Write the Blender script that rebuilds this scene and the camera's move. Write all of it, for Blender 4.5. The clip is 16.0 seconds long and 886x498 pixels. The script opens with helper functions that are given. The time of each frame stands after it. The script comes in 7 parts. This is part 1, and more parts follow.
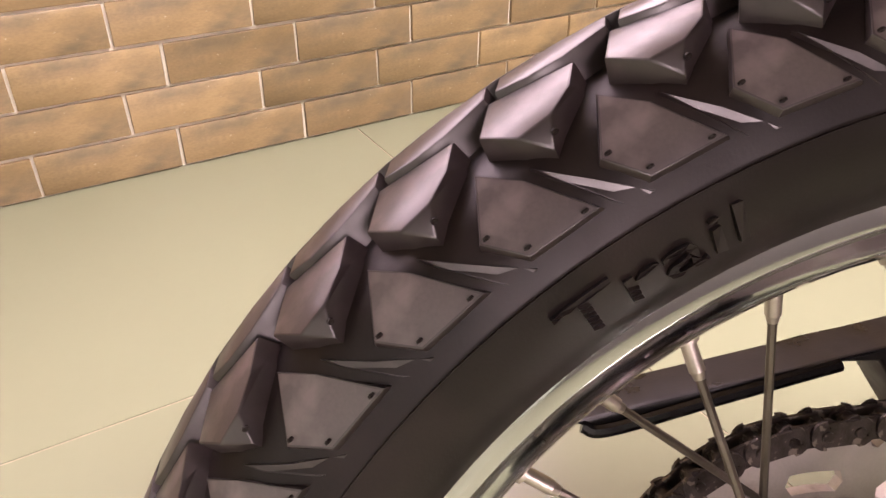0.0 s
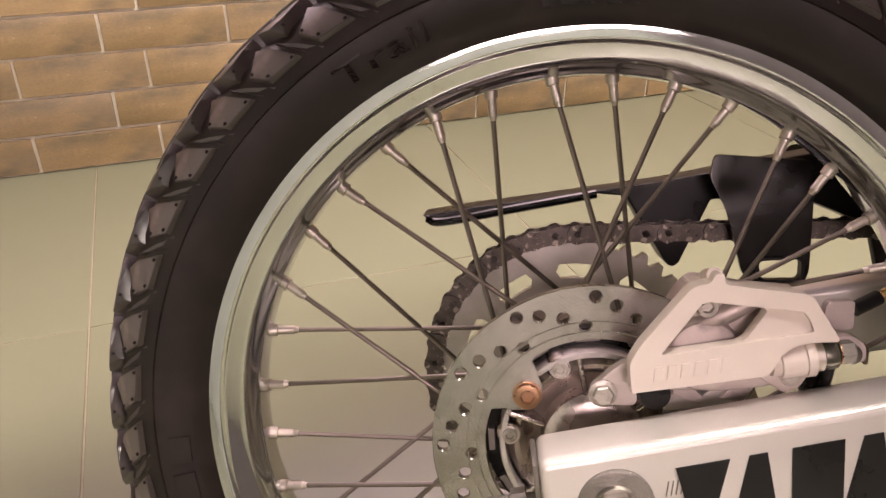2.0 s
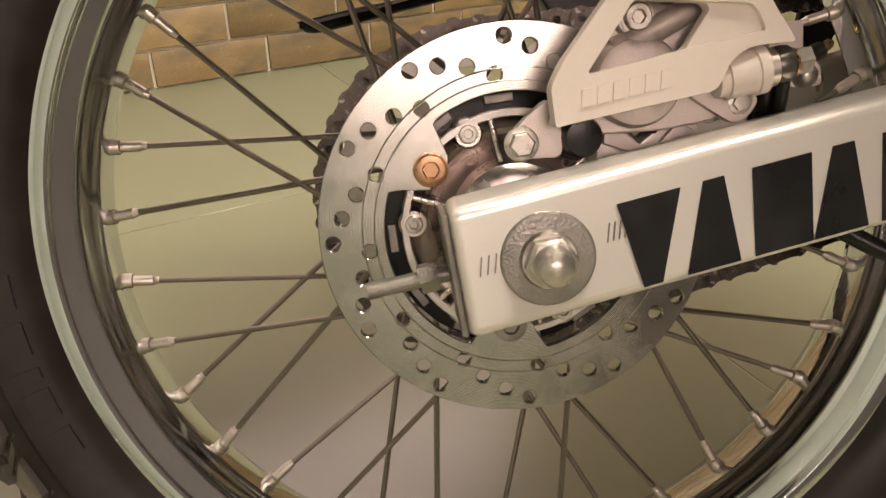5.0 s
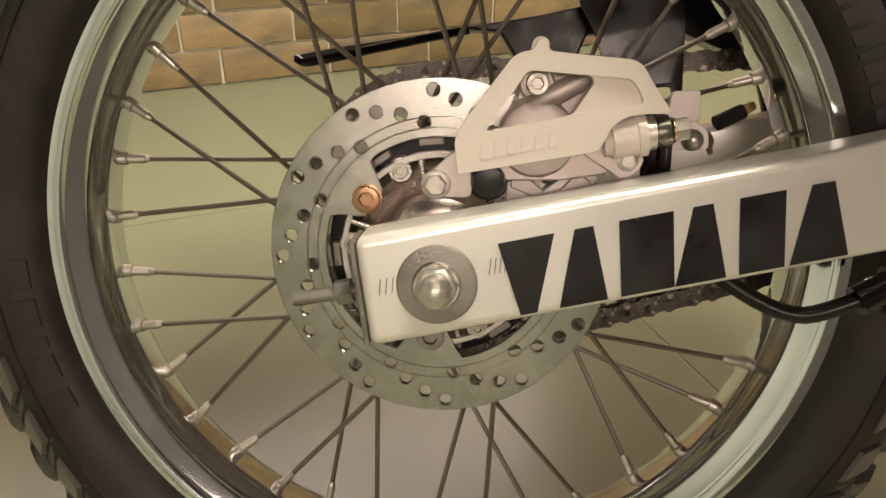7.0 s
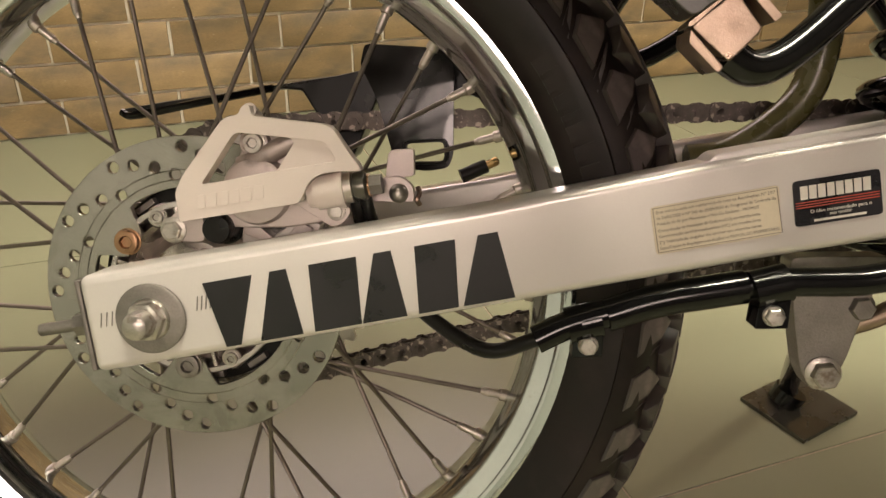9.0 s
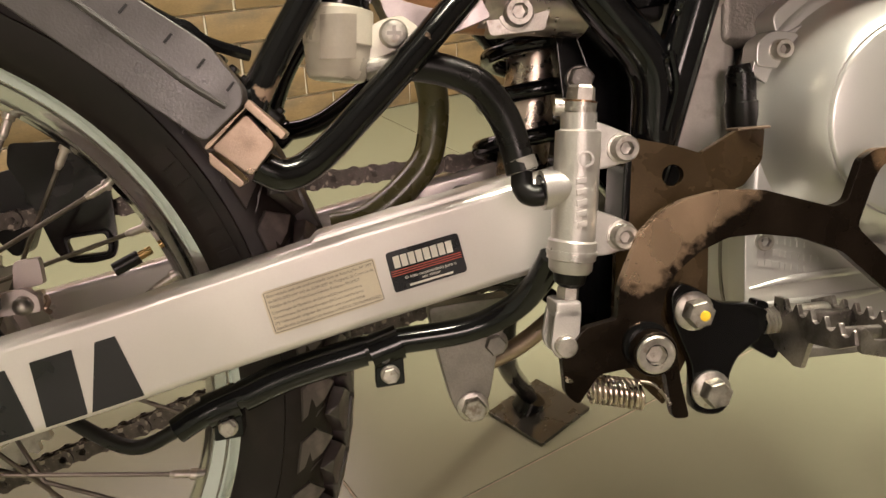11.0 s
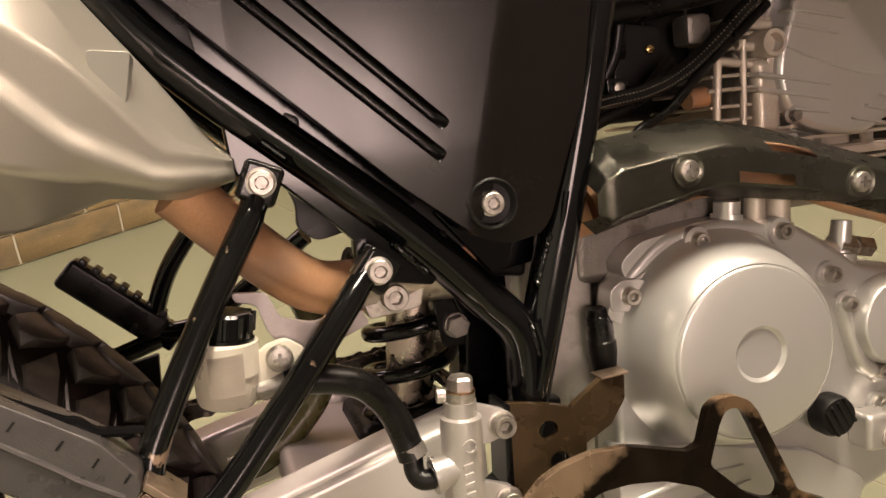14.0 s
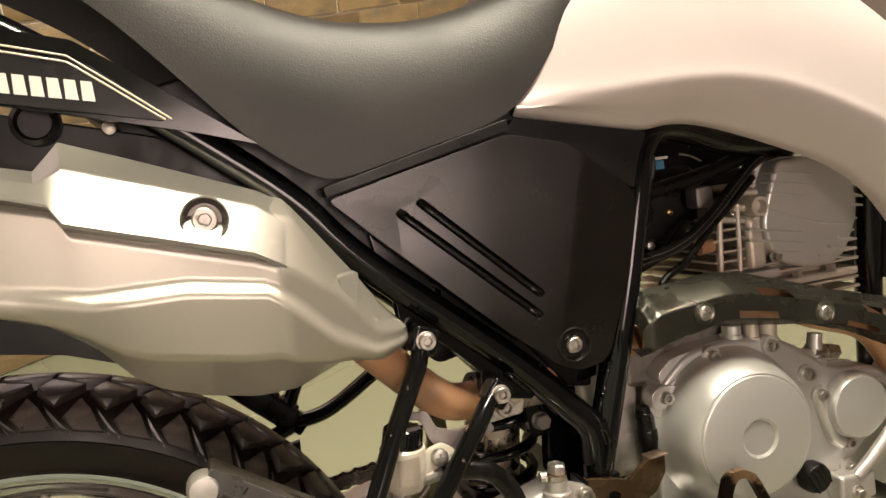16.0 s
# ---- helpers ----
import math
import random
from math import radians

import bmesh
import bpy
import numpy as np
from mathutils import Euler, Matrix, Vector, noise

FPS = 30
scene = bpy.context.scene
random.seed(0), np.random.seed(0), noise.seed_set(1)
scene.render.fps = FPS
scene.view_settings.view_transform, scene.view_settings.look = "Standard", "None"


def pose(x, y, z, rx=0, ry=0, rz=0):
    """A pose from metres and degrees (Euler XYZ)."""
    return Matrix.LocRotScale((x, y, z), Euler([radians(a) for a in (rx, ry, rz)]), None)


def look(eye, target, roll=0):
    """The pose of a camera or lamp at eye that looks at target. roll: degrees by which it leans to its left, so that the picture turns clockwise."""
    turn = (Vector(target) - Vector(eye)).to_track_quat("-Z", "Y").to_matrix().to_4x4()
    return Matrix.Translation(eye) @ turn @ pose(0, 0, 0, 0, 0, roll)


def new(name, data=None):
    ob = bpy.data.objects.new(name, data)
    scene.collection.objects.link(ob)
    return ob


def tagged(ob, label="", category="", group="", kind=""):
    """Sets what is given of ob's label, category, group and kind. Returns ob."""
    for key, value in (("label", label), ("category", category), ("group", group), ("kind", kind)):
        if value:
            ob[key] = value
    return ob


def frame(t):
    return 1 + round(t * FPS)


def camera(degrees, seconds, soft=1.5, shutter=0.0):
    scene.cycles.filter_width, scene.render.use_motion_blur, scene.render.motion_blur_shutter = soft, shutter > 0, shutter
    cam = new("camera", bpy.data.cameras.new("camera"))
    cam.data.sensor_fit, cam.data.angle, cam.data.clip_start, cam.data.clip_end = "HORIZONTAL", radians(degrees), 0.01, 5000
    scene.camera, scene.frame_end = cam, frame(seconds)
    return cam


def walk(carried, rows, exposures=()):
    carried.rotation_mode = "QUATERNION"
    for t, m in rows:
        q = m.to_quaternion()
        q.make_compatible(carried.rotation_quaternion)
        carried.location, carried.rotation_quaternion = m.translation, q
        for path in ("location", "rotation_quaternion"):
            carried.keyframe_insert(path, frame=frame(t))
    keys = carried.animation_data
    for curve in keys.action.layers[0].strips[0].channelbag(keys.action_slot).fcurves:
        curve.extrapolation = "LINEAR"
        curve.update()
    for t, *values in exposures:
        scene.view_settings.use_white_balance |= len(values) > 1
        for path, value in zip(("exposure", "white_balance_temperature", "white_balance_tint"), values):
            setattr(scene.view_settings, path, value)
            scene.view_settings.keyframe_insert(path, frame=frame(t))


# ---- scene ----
from mathutils.bvhtree import BVHTree
# ---- camera ----
BIKE = pose(-0.0101, -0.0174, -0.0041, -17.764, 1.719, 0.0)   # the motorcycle leans away on its side stand
cam = camera(60.5, 16.0)
PATH = [
    (0, (-0.213, -0.232, 0.601), (-0.014, 1.689, 0.082), 0.1),
    (0.5, (-0.19, -0.268, 0.593), (-0.105, 1.675, 0.125), 1.5),
    (1, (-0.175, -0.364, 0.587), (-0.181, 1.589, 0.154), 2.0),
    (1.5, (-0.134, -0.456, 0.57), (-0.195, 1.499, 0.153), 2.5),
    (2, (-0.074, -0.477, 0.526), (-0.175, 1.477, 0.11), 3.3),
    (2.5, (-0.016, -0.485, 0.492), (-0.141, 1.465, 0.064), 3.6),
    (3, (0.012, -0.5, 0.464), (-0.124, 1.447, 0.026), 3.2),
    (3.5, (0.021, -0.491, 0.424), (-0.076, 1.462, 0.003), 2.4),
    (4, (-0.006, -0.44, 0.395), (0.01, 1.518, -0.013), 0.8),
    (4.2, (-0.027, -0.419, 0.392), (0.045, 1.538, -0.013), 0.0),
    (6.3, (-0.07, -0.426, 0.418), (0.074, 1.511, -0.06), 0.2),
    (6.5, (-0.047, -0.444, 0.419), (0.033, 1.5, -0.048), 1.2),
    (7, (0.016, -0.476, 0.423), (-0.051, 1.474, -0.018), 3.3),
    (7.5, (0.069, -0.493, 0.427), (-0.094, 1.459, 0.022), 4.5),
    (8, (0.106, -0.501, 0.43), (-0.081, 1.453, 0.043), 4.8),
    (8.5, (0.144, -0.505, 0.437), (-0.026, 1.453, 0.067), 4.5),
    (9, (0.183, -0.513, 0.447), (0.059, 1.451, 0.091), 3.7),
    (9.5, (0.22, -0.523, 0.46), (0.167, 1.447, 0.118), 2.5),
    (10, (0.261, -0.543, 0.474), (0.3, 1.43, 0.149), 1.2),
    (10.2, (0.278, -0.553, 0.477), (0.358, 1.42, 0.163), 0.6),
    (12.3, (0.316, -0.503, 0.515), (0.841, 1.401, 0.204), -5.1),
    (12.5, (0.315, -0.507, 0.524), (0.845, 1.398, 0.224), -5.5),
    (13, (0.313, -0.515, 0.561), (0.871, 1.382, 0.259), -5.9),
    (13.5, (0.319, -0.528, 0.601), (0.881, 1.369, 0.311), -6.1),
    (14, (0.318, -0.545, 0.645), (0.89, 1.349, 0.353), -6.2),
    (14.5, (0.31, -0.577, 0.681), (0.889, 1.32, 0.421), -6.6),
    (15, (0.281, -0.63, 0.708), (0.878, 1.263, 0.462), -7.0),
    (15.5, (0.243, -0.679, 0.736), (0.859, 1.211, 0.512), -7.3),
    (16, (0.193, -0.706, 0.759), (0.789, 1.193, 0.562), -7.7),
]
walk(cam, [(t, BIKE @ look(eye, target, roll)) for t, eye, target, roll in PATH], exposures=[
    (0.0, 0.50, 6050, 28), (1.0, 0.18, 6050, 28), (2.0, -0.06, 6250, 26), (4.0, -0.28, 6700, 18), (6.5, -0.28, 6650, 6), (8.0, -0.28, 6600, 4), (9.0, -0.33, 6600, 8), (12.5, -0.22, 6400, 13), (14.0, -0.25, 6900, 17), (15.0, -0.20, 6800, 17), (16.0, -0.44, 6600, 10)])

# ---- world and light ----
WALL_TURN = 25.1          # the brick wall stands askew to the motorcycle
ROOM = pose(0, 0, 0, 0, 0, WALL_TURN)
WALL_N, BACK_N, SIDE_L, SIDE_R, CEIL = 1.385, -2.3, -2.4, 3.9, 2.7
world = bpy.data.worlds.new("world")
scene.world = world
world.use_nodes = True
world.node_tree.nodes["Background"].inputs[0].default_value = (0.9, 0.85, 0.7, 1)
world.node_tree.nodes["Background"].inputs[1].default_value = 0.006


def area_lamp(name, m, sx, sy, watts, colour):
    d = bpy.data.lights.new(name, "AREA")
    d.shape, d.size, d.size_y, d.energy, d.color = "RECTANGLE", sx, sy, watts, colour
    ob = new(name, d)
    ob.matrix_world = m
    return ob


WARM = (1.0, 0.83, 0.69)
# Unseen ceiling lamps: first inferred from overhead highlights, second added for the engine side.
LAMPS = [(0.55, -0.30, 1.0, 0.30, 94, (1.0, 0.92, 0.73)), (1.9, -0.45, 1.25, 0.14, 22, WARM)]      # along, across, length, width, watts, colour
# Unseen glowing panels added: brick-side one for tyre sheen, back one for reflections.
ADDED_PANELS = [(0.0, WALL_N, -1, 1.31, 1.8, 0.58, 3, 4.2, (1.0, 0.80, 0.80)), (-0.84, BACK_N, 1, 1.58, 0.78, 0.66, 16, 9.0, (1.0, 0.79, 0.72))]       # along, across, facing, height, length, width, watts, glow, colour
for a, n, face, z, sx, sy, watts, glow, colour in ADDED_PANELS:
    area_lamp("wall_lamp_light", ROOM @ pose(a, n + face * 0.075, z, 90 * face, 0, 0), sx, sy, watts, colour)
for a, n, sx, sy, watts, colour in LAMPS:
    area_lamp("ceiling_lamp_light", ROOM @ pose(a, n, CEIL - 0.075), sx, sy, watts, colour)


# ---- materials ----
def material(name, colour, rough=0.5, metal=0.0, var=0.12, scale=30.0, fine=400.0, bump=0.05, wear=None, wear_amount=0.0, wear_scale=18.0,
             rough_var=0.12, coat=0.0, random_tint=0.0, stretch=(1, 1, 1), transmission=0.0, ior=1.5, spec=0.5, dirt=None, dirt_scale=8.0, dirt_level=0.55):
    m = bpy.data.materials.new(name)
    m.use_nodes = True
    nt = m.node_tree
    N, L = nt.nodes, nt.links
    bsdf = N["Principled BSDF"]
    tc = N.new("ShaderNodeTexCoord")
    mp = N.new("ShaderNodeMapping")
    mp.inputs["Scale"].default_value = stretch
    L.new(tc.outputs["Object"], mp.inputs[0])
    co = mp.outputs[0]

    def noise_tex(s, detail=4.0):
        n = N.new("ShaderNodeTexNoise")
        n.inputs["Scale"].default_value, n.inputs["Detail"].default_value = s, detail
        L.new(co, n.inputs["Vector"])
        return n.outputs["Fac"]

    def ramp(src, lo, hi, a=0.0, b=1.0):
        r = N.new("ShaderNodeMapRange")
        r.inputs[1].default_value, r.inputs[2].default_value, r.inputs[3].default_value, r.inputs[4].default_value = lo, hi, a, b
        L.new(src, r.inputs[0])
        return r.outputs[0]

    def mix(fac, a, b):
        x = N.new("ShaderNodeMix")
        x.data_type = "RGBA"
        for sock, val in ((x.inputs[0], fac), (x.inputs[6], a), (x.inputs[7], b)):
            if hasattr(val, "is_linked"):
                L.new(val, sock)
            else:
                sock.default_value = val if not isinstance(val, tuple) else (*val, 1)
        return x.outputs[2]

    big, small = noise_tex(scale), noise_tex(fine, 2.0)
    dark = tuple(c * (1 - var) for c in colour)
    light = tuple(min(1, c * (1 + var)) for c in colour)
    col = mix(ramp(big, 0.3, 0.7), dark, light)
    col = mix(ramp(small, 0.35, 0.75, 0.0, 0.35), col, tuple(c * (1 - 1.5 * var) for c in colour))
    if random_tint:
        oi = N.new("ShaderNodeObjectInfo")
        hs = N.new("ShaderNodeHueSaturation")
        L.new(ramp(oi.outputs["Random"], 0, 1, 1 - random_tint, 1 + random_tint), hs.inputs["Value"])
        L.new(col, hs.inputs["Color"])
        col = hs.outputs["Color"]
    if dirt:
        col = mix(ramp(noise_tex(dirt_scale, 6.0), dirt_level, dirt_level + 0.15, 0.0, 0.8), col, dirt)
    rgh = ramp(big, 0.3, 0.7, max(0.02, rough - rough_var), min(1, rough + rough_var))
    if wear:
        w = ramp(noise_tex(wear_scale, 8.0), 0.62 - wear_amount, 0.66 - wear_amount)
        col = mix(w, col, wear)
    L.new(col, bsdf.inputs["Base Color"])
    L.new(rgh, bsdf.inputs["Roughness"])
    bsdf.inputs["Metallic"].default_value = metal
    bsdf.inputs["Specular IOR Level"].default_value = spec
    bsdf.inputs["Coat Weight"].default_value = coat
    bsdf.inputs["Coat Roughness"].default_value = 0.08
    bsdf.inputs["Transmission Weight"].default_value = transmission
    bsdf.inputs["IOR"].default_value = ior
    if bump:
        b = N.new("ShaderNodeBump")
        b.inputs["Strength"].default_value, b.inputs["Distance"].default_value = bump, 0.002
        L.new(small, b.inputs["Height"])
        L.new(b.outputs[0], bsdf.inputs["Normal"])
    return m


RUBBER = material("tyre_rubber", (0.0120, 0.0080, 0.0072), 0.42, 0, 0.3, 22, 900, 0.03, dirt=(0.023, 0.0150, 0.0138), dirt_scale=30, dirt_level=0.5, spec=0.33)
# Tread tops and flanks paler: worn, dusty rubber plus lamp sheen put into the colour.
RUBBER_WORN_SHEEN = material("worn_sheen_tyre_rubber", (0.080, 0.063, 0.062), 0.34, 0, 0.3, 35, 900, 0.012, dirt=(0.185, 0.148, 0.145), dirt_scale=60, dirt_level=0.50, spec=1.0)
RUBBER_FLANK = material("dusty_sheen_tyre_rubber", (0.029, 0.0200, 0.0195), 0.38, 0, 0.3, 35, 900, 0.012, dirt=(0.058, 0.043, 0.042), dirt_scale=60, dirt_level=0.50, spec=0.95)
PAD_RUBBER = material("satin_footrest_rubber", (0.050, 0.044, 0.043), 0.34, 0, 0.25, 40, 900, 0.06, spec=0.7, dirt=(0.03, 0.025, 0.024), dirt_scale=40, dirt_level=0.5)
CHROME = material("chromed_steel", (0.67, 0.69, 0.71), 0.08, 1, 0.06, 30, 500, 0.004, dirt=(0.40, 0.36, 0.31), dirt_scale=90, dirt_level=0.66, rough_var=0.04)
SPOKE_STEEL = material("spoke_steel", (0.20, 0.175, 0.15), 0.42, 1, 0.15, 80, 900, 0.05)
NIPPLE = material("nickel_nipple", (0.58, 0.53, 0.48), 0.42, 1, 0.15, 90, 900, 0.08)
DISC_STEEL = material("brake_disc_steel", (0.42, 0.40, 0.375), 0.20, 1, 0.14, 25, 900, 0.02, rough_var=0.08)


def brush_rings(m, x, z, scale):
    """Fine turned rings about the point (x, z): they vary the gloss and give a faint relief."""
    N, L = m.node_tree.nodes, m.node_tree.links
    bsdf = N["Principled BSDF"]
    tc = N.new("ShaderNodeTexCoord")
    mp = N.new("ShaderNodeMapping")
    mp.inputs["Location"].default_value = (-x, 0, -z)
    L.new(tc.outputs["Object"], mp.inputs[0])
    wave = N.new("ShaderNodeTexWave")
    wave.wave_type, wave.rings_direction = "RINGS", "Y"
    wave.inputs["Scale"].default_value, wave.inputs["Distortion"].default_value = scale, 1.2
    wave.inputs["Detail"].default_value, wave.inputs["Detail Scale"].default_value = 3.0, 2.0
    L.new(mp.outputs[0], wave.inputs["Vector"])
    add = N.new("ShaderNodeMath")
    add.operation = "MULTIPLY_ADD"
    L.new(wave.outputs["Fac"], add.inputs[0])
    add.inputs[1].default_value = 0.09
    L.new(bsdf.inputs["Roughness"].links[0].from_socket, add.inputs[2])
    L.new(add.outputs[0], bsdf.inputs["Roughness"])
    bump = N.new("ShaderNodeBump")
    bump.inputs["Strength"].default_value, bump.inputs["Distance"].default_value = 0.012, 0.0004
    L.new(wave.outputs["Fac"], bump.inputs["Height"])
    L.new(bump.outputs[0], bsdf.inputs["Normal"])


brush_rings(DISC_STEEL, 0.0, 0.3276, 420.0)
HUB_CAST = material("cast_hub_alloy", (0.60, 0.54, 0.51), 0.30, 1, 0.15, 40, 1200, 0.08, dirt=(0.22, 0.18, 0.16), dirt_scale=60, dirt_level=0.55)
SPROCKET = material("sprocket_alloy", (0.66, 0.62, 0.58), 0.40, 0.4, 0.12, 50, 700, 0.05, dirt=(0.36, 0.31, 0.28), dirt_scale=50, dirt_level=0.6)
CHAIN = material("oily_chain_steel", (0.10, 0.085, 0.075), 0.38, 0.8, 0.35, 120, 900, 0.2, wear=(0.30, 0.26, 0.22), wear_amount=0.04, wear_scale=200)
SILVER = material("silver_painted_alloy", (0.72, 0.68, 0.655), 0.33, 0.45, 0.04, 12, 900, 0.015, rough_var=0.05)
GUARD = material("white_grey_plastic", (0.70, 0.62, 0.57), 0.42, 0, 0.04, 30, 1200, 0.06, dirt=(0.50, 0.43, 0.38), dirt_scale=45, dirt_level=0.68)
CAST = material("cast_alloy", (0.55, 0.52, 0.50), 0.38, 0.7, 0.08, 40, 900, 0.10, dirt=(0.36, 0.31, 0.28), dirt_scale=40, dirt_level=0.68)
CALIPER = material("grey_pink_cast_alloy", (0.54, 0.475, 0.45), 0.44, 0.6, 0.10, 40, 1400, 0.10, dirt=(0.25, 0.21, 0.19), dirt_scale=50, dirt_level=0.60)
ENGINE = material("engine_silver_paint", (0.62, 0.61, 0.595), 0.32, 0.65, 0.03, 15, 900, 0.015, rough_var=0.02)
FIN = material("fin_alloy", (0.62, 0.56, 0.49), 0.4, 0.5, 0.15, 50, 700, 0.15)
BOLT = material("zinc_bolt", (0.52, 0.49, 0.45), 0.42, 1, 0.22, 120, 900, 0.1, dirt=(0.22, 0.17, 0.13), dirt_scale=160, dirt_level=0.56)
COPPER_BOLT = material("bronze_bolt", (0.42, 0.25, 0.15), 0.32, 1, 0.2, 150, 900, 0.1)
STAY_GREY = material("satin_grey_stay", (0.34, 0.30, 0.30), 0.34, 0.6, 0.15, 30, 900, 0.05, dirt=(0.16, 0.13, 0.13), dirt_scale=25, dirt_level=0.55)
DARK_STEEL = material("dull_grey_steel", (0.27, 0.25, 0.23), 0.45, 0.8, 0.2, 60, 700, 0.2, dirt=(0.12, 0.10, 0.085), dirt_scale=50, dirt_level=0.58)
BLACK_GLOSS = material("black_frame_paint", (0.003, 0.003, 0.0034), 0.13, 0, 0.3, 20, 300, 0.010, rough_var=0.04, spec=0.4)
BLACK_TUBE = material("chipped_black_paint", (0.004, 0.004, 0.004), 0.15, 0, 0.3, 20, 300, 0.012, spec=0.4, rough_var=0.05, wear=(0.22, 0.15, 0.11), wear_amount=-0.03, wear_scale=55)
BLACK_PLASTIC = material("black_plastic", (0.0065, 0.0058, 0.0058), 0.36, 0, 0.2, 40, 900, 0.04, spec=0.30)
GUARD_GLOSS = material("glossy_black_plastic", (0.008, 0.0065, 0.0065), 0.20, 0, 0.2, 30, 600, 0.012, spec=0.42)
BLACK_RUBBER = material("black_rubber_hose", (0.005, 0.0045, 0.0042), 0.32, 0, 0.25, 40, 700, 0.03, spec=0.30)
SIDE_PLASTIC = material("grained_dark_plastic", (0.0048, 0.0032, 0.0029), 0.25, 0, 0.12, 20, 900, 0.012, rough_var=0.04, spec=0.5)
SEAT_VINYL = material("grained_black_vinyl", (0.0185, 0.0160, 0.0150), 0.48, 0, 0.30, 14, 750, 0.19, rough_var=0.05)
TANK_PAINT = material("pearl_silver_paint", (0.56, 0.49, 0.485), 0.44, 0.10, 0.03, 6, 1500, 0.02, coat=0.10, rough_var=0.03)
MUFFLER = material("muffler_silver_paint", (0.44, 0.41, 0.36), 0.33, 0.6, 0.05, 10, 1200, 0.04, rough_var=0.05)
MUFFLER_BRIGHT = material("bright_heat_shield", (0.44, 0.425, 0.385), 0.36, 0.6, 0.04, 10, 1200, 0.03, rough_var=0.05)
PIPE_HOT = material("heat_tinted_steel", (0.60, 0.33, 0.18), 0.45, 0.35, 0.2, 16, 700, 0.06, dirt=(0.42, 0.28, 0.21), dirt_scale=18, dirt_level=0.5)
SHIELD = material("dark_olive_heat_shield", (0.125, 0.120, 0.100), 0.26, 0.8, 0.12, 30, 900, 0.012)
PLATE_BROWN = material("bronzed_black_plate", (0.070, 0.044, 0.022), 0.28, 0.45, 0.3, 40, 700, 0.02, wear=(0.16, 0.11, 0.06), wear_amount=-0.10, wear_scale=30)
PEDAL = material("worn_pedal_steel", (0.016, 0.010, 0.006), 0.30, 0.75, 0.3, 40, 900, 0.06)


def rub_off_paint(m, spots, colour):
    """Bare metal where the boot rubs: round spots (x, z, radius) with a ragged edge, in the part's own axes."""
    N, L = m.node_tree.nodes, m.node_tree.links
    bsdf = N["Principled BSDF"]
    tc = N.new("ShaderNodeTexCoord")
    sep = N.new("ShaderNodeSeparateXYZ")
    L.new(tc.outputs["Object"], sep.inputs[0])
    flat = N.new("ShaderNodeCombineXYZ")
    L.new(sep.outputs[0], flat.inputs[0])
    L.new(sep.outputs[2], flat.inputs[2])
    rag = N.new("ShaderNodeTexNoise")
    rag.inputs["Scale"].default_value, rag.inputs["Detail"].default_value = 160, 8
    L.new(tc.outputs["Object"], rag.inputs["Vector"])
    base = bsdf.inputs["Base Color"].links[0].from_socket
    for x, z, r in spots:
        d = N.new("ShaderNodeVectorMath")
        d.operation = "DISTANCE"
        L.new(flat.outputs[0], d.inputs[0])
        d.inputs[1].default_value = (x, 0, z)
        add = N.new("ShaderNodeMath")
        add.operation = "MULTIPLY_ADD"
        L.new(rag.outputs["Fac"], add.inputs[0])
        add.inputs[1].default_value = 0.018
        L.new(d.outputs["Value"], add.inputs[2])
        k = N.new("ShaderNodeMapRange")
        k.inputs[1].default_value, k.inputs[2].default_value, k.inputs[3].default_value, k.inputs[4].default_value = r + 0.0060, r + 0.0125, 0.92, 0.0
        L.new(add.outputs[0], k.inputs[0])
        mx = N.new("ShaderNodeMix")
        mx.data_type = "RGBA"
        L.new(k.outputs[0], mx.inputs[0])
        L.new(base, mx.inputs[6])
        mx.inputs[7].default_value = (*colour, 1)
        base = mx.outputs[2]
    L.new(base, bsdf.inputs["Base Color"])


rub_off_paint(PEDAL, [(0.466, 0.420, 0.015), (0.474, 0.430, 0.015), (0.486, 0.440, 0.014), (0.500, 0.448, 0.012), (0.513, 0.453, 0.008), (0.524, 0.456, 0.003)], (0.40, 0.28, 0.19))
rub_off_paint(PEDAL, [(0.596, 0.478, 0.013), (0.610, 0.475, 0.012), (0.618, 0.462, 0.005), (0.630, 0.440, 0.006), (0.637, 0.424, 0.010), (0.643, 0.410, 0.010)], (0.30, 0.19, 0.11))
PEG_STEEL = material("scuffed_peg_steel", (0.33, 0.30, 0.28), 0.36, 0.9, 0.3, 70, 700, 0.2, dirt=(0.10, 0.085, 0.075), dirt_scale=60, dirt_level=0.5)
TANNED = material("tarnished_bracket_steel", (0.35, 0.265, 0.205), 0.36, 0.9, 0.25, 50, 1400, 0.06, dirt=(0.16, 0.11, 0.08), dirt_scale=60, dirt_level=0.52)
SPRING_STEEL = material("spring_steel", (0.55, 0.47, 0.40), 0.28, 1, 0.2, 120, 900, 0.1)
RESERVOIR = material("milky_plastic", (0.70, 0.65, 0.55), 0.28, 0, 0.08, 40, 900, 0.03, transmission=0.25)
RES_WINDOW = material("reservoir_fluid_window", (0.56, 0.50, 0.43), 0.35, 0, 0.1, 60, 700, 0.05)
LETTER = material("black_letter_film", (0.008, 0.008, 0.009), 0.35, 0, 0.2, 40, 700, 0.0)
LABEL_CREAM = material("cream_label_paper", (0.66, 0.58, 0.45), 0.5, 0, 0.06, 40, 700, 0.03)
LABEL_INK = material("grey_label_ink", (0.20, 0.17, 0.14), 0.6, 0, 0.1, 40, 700, 0.0)
LABEL_BLACK = material("black_label_film", (0.012, 0.012, 0.016), 0.3, 0, 0.15, 40, 700, 0.0)
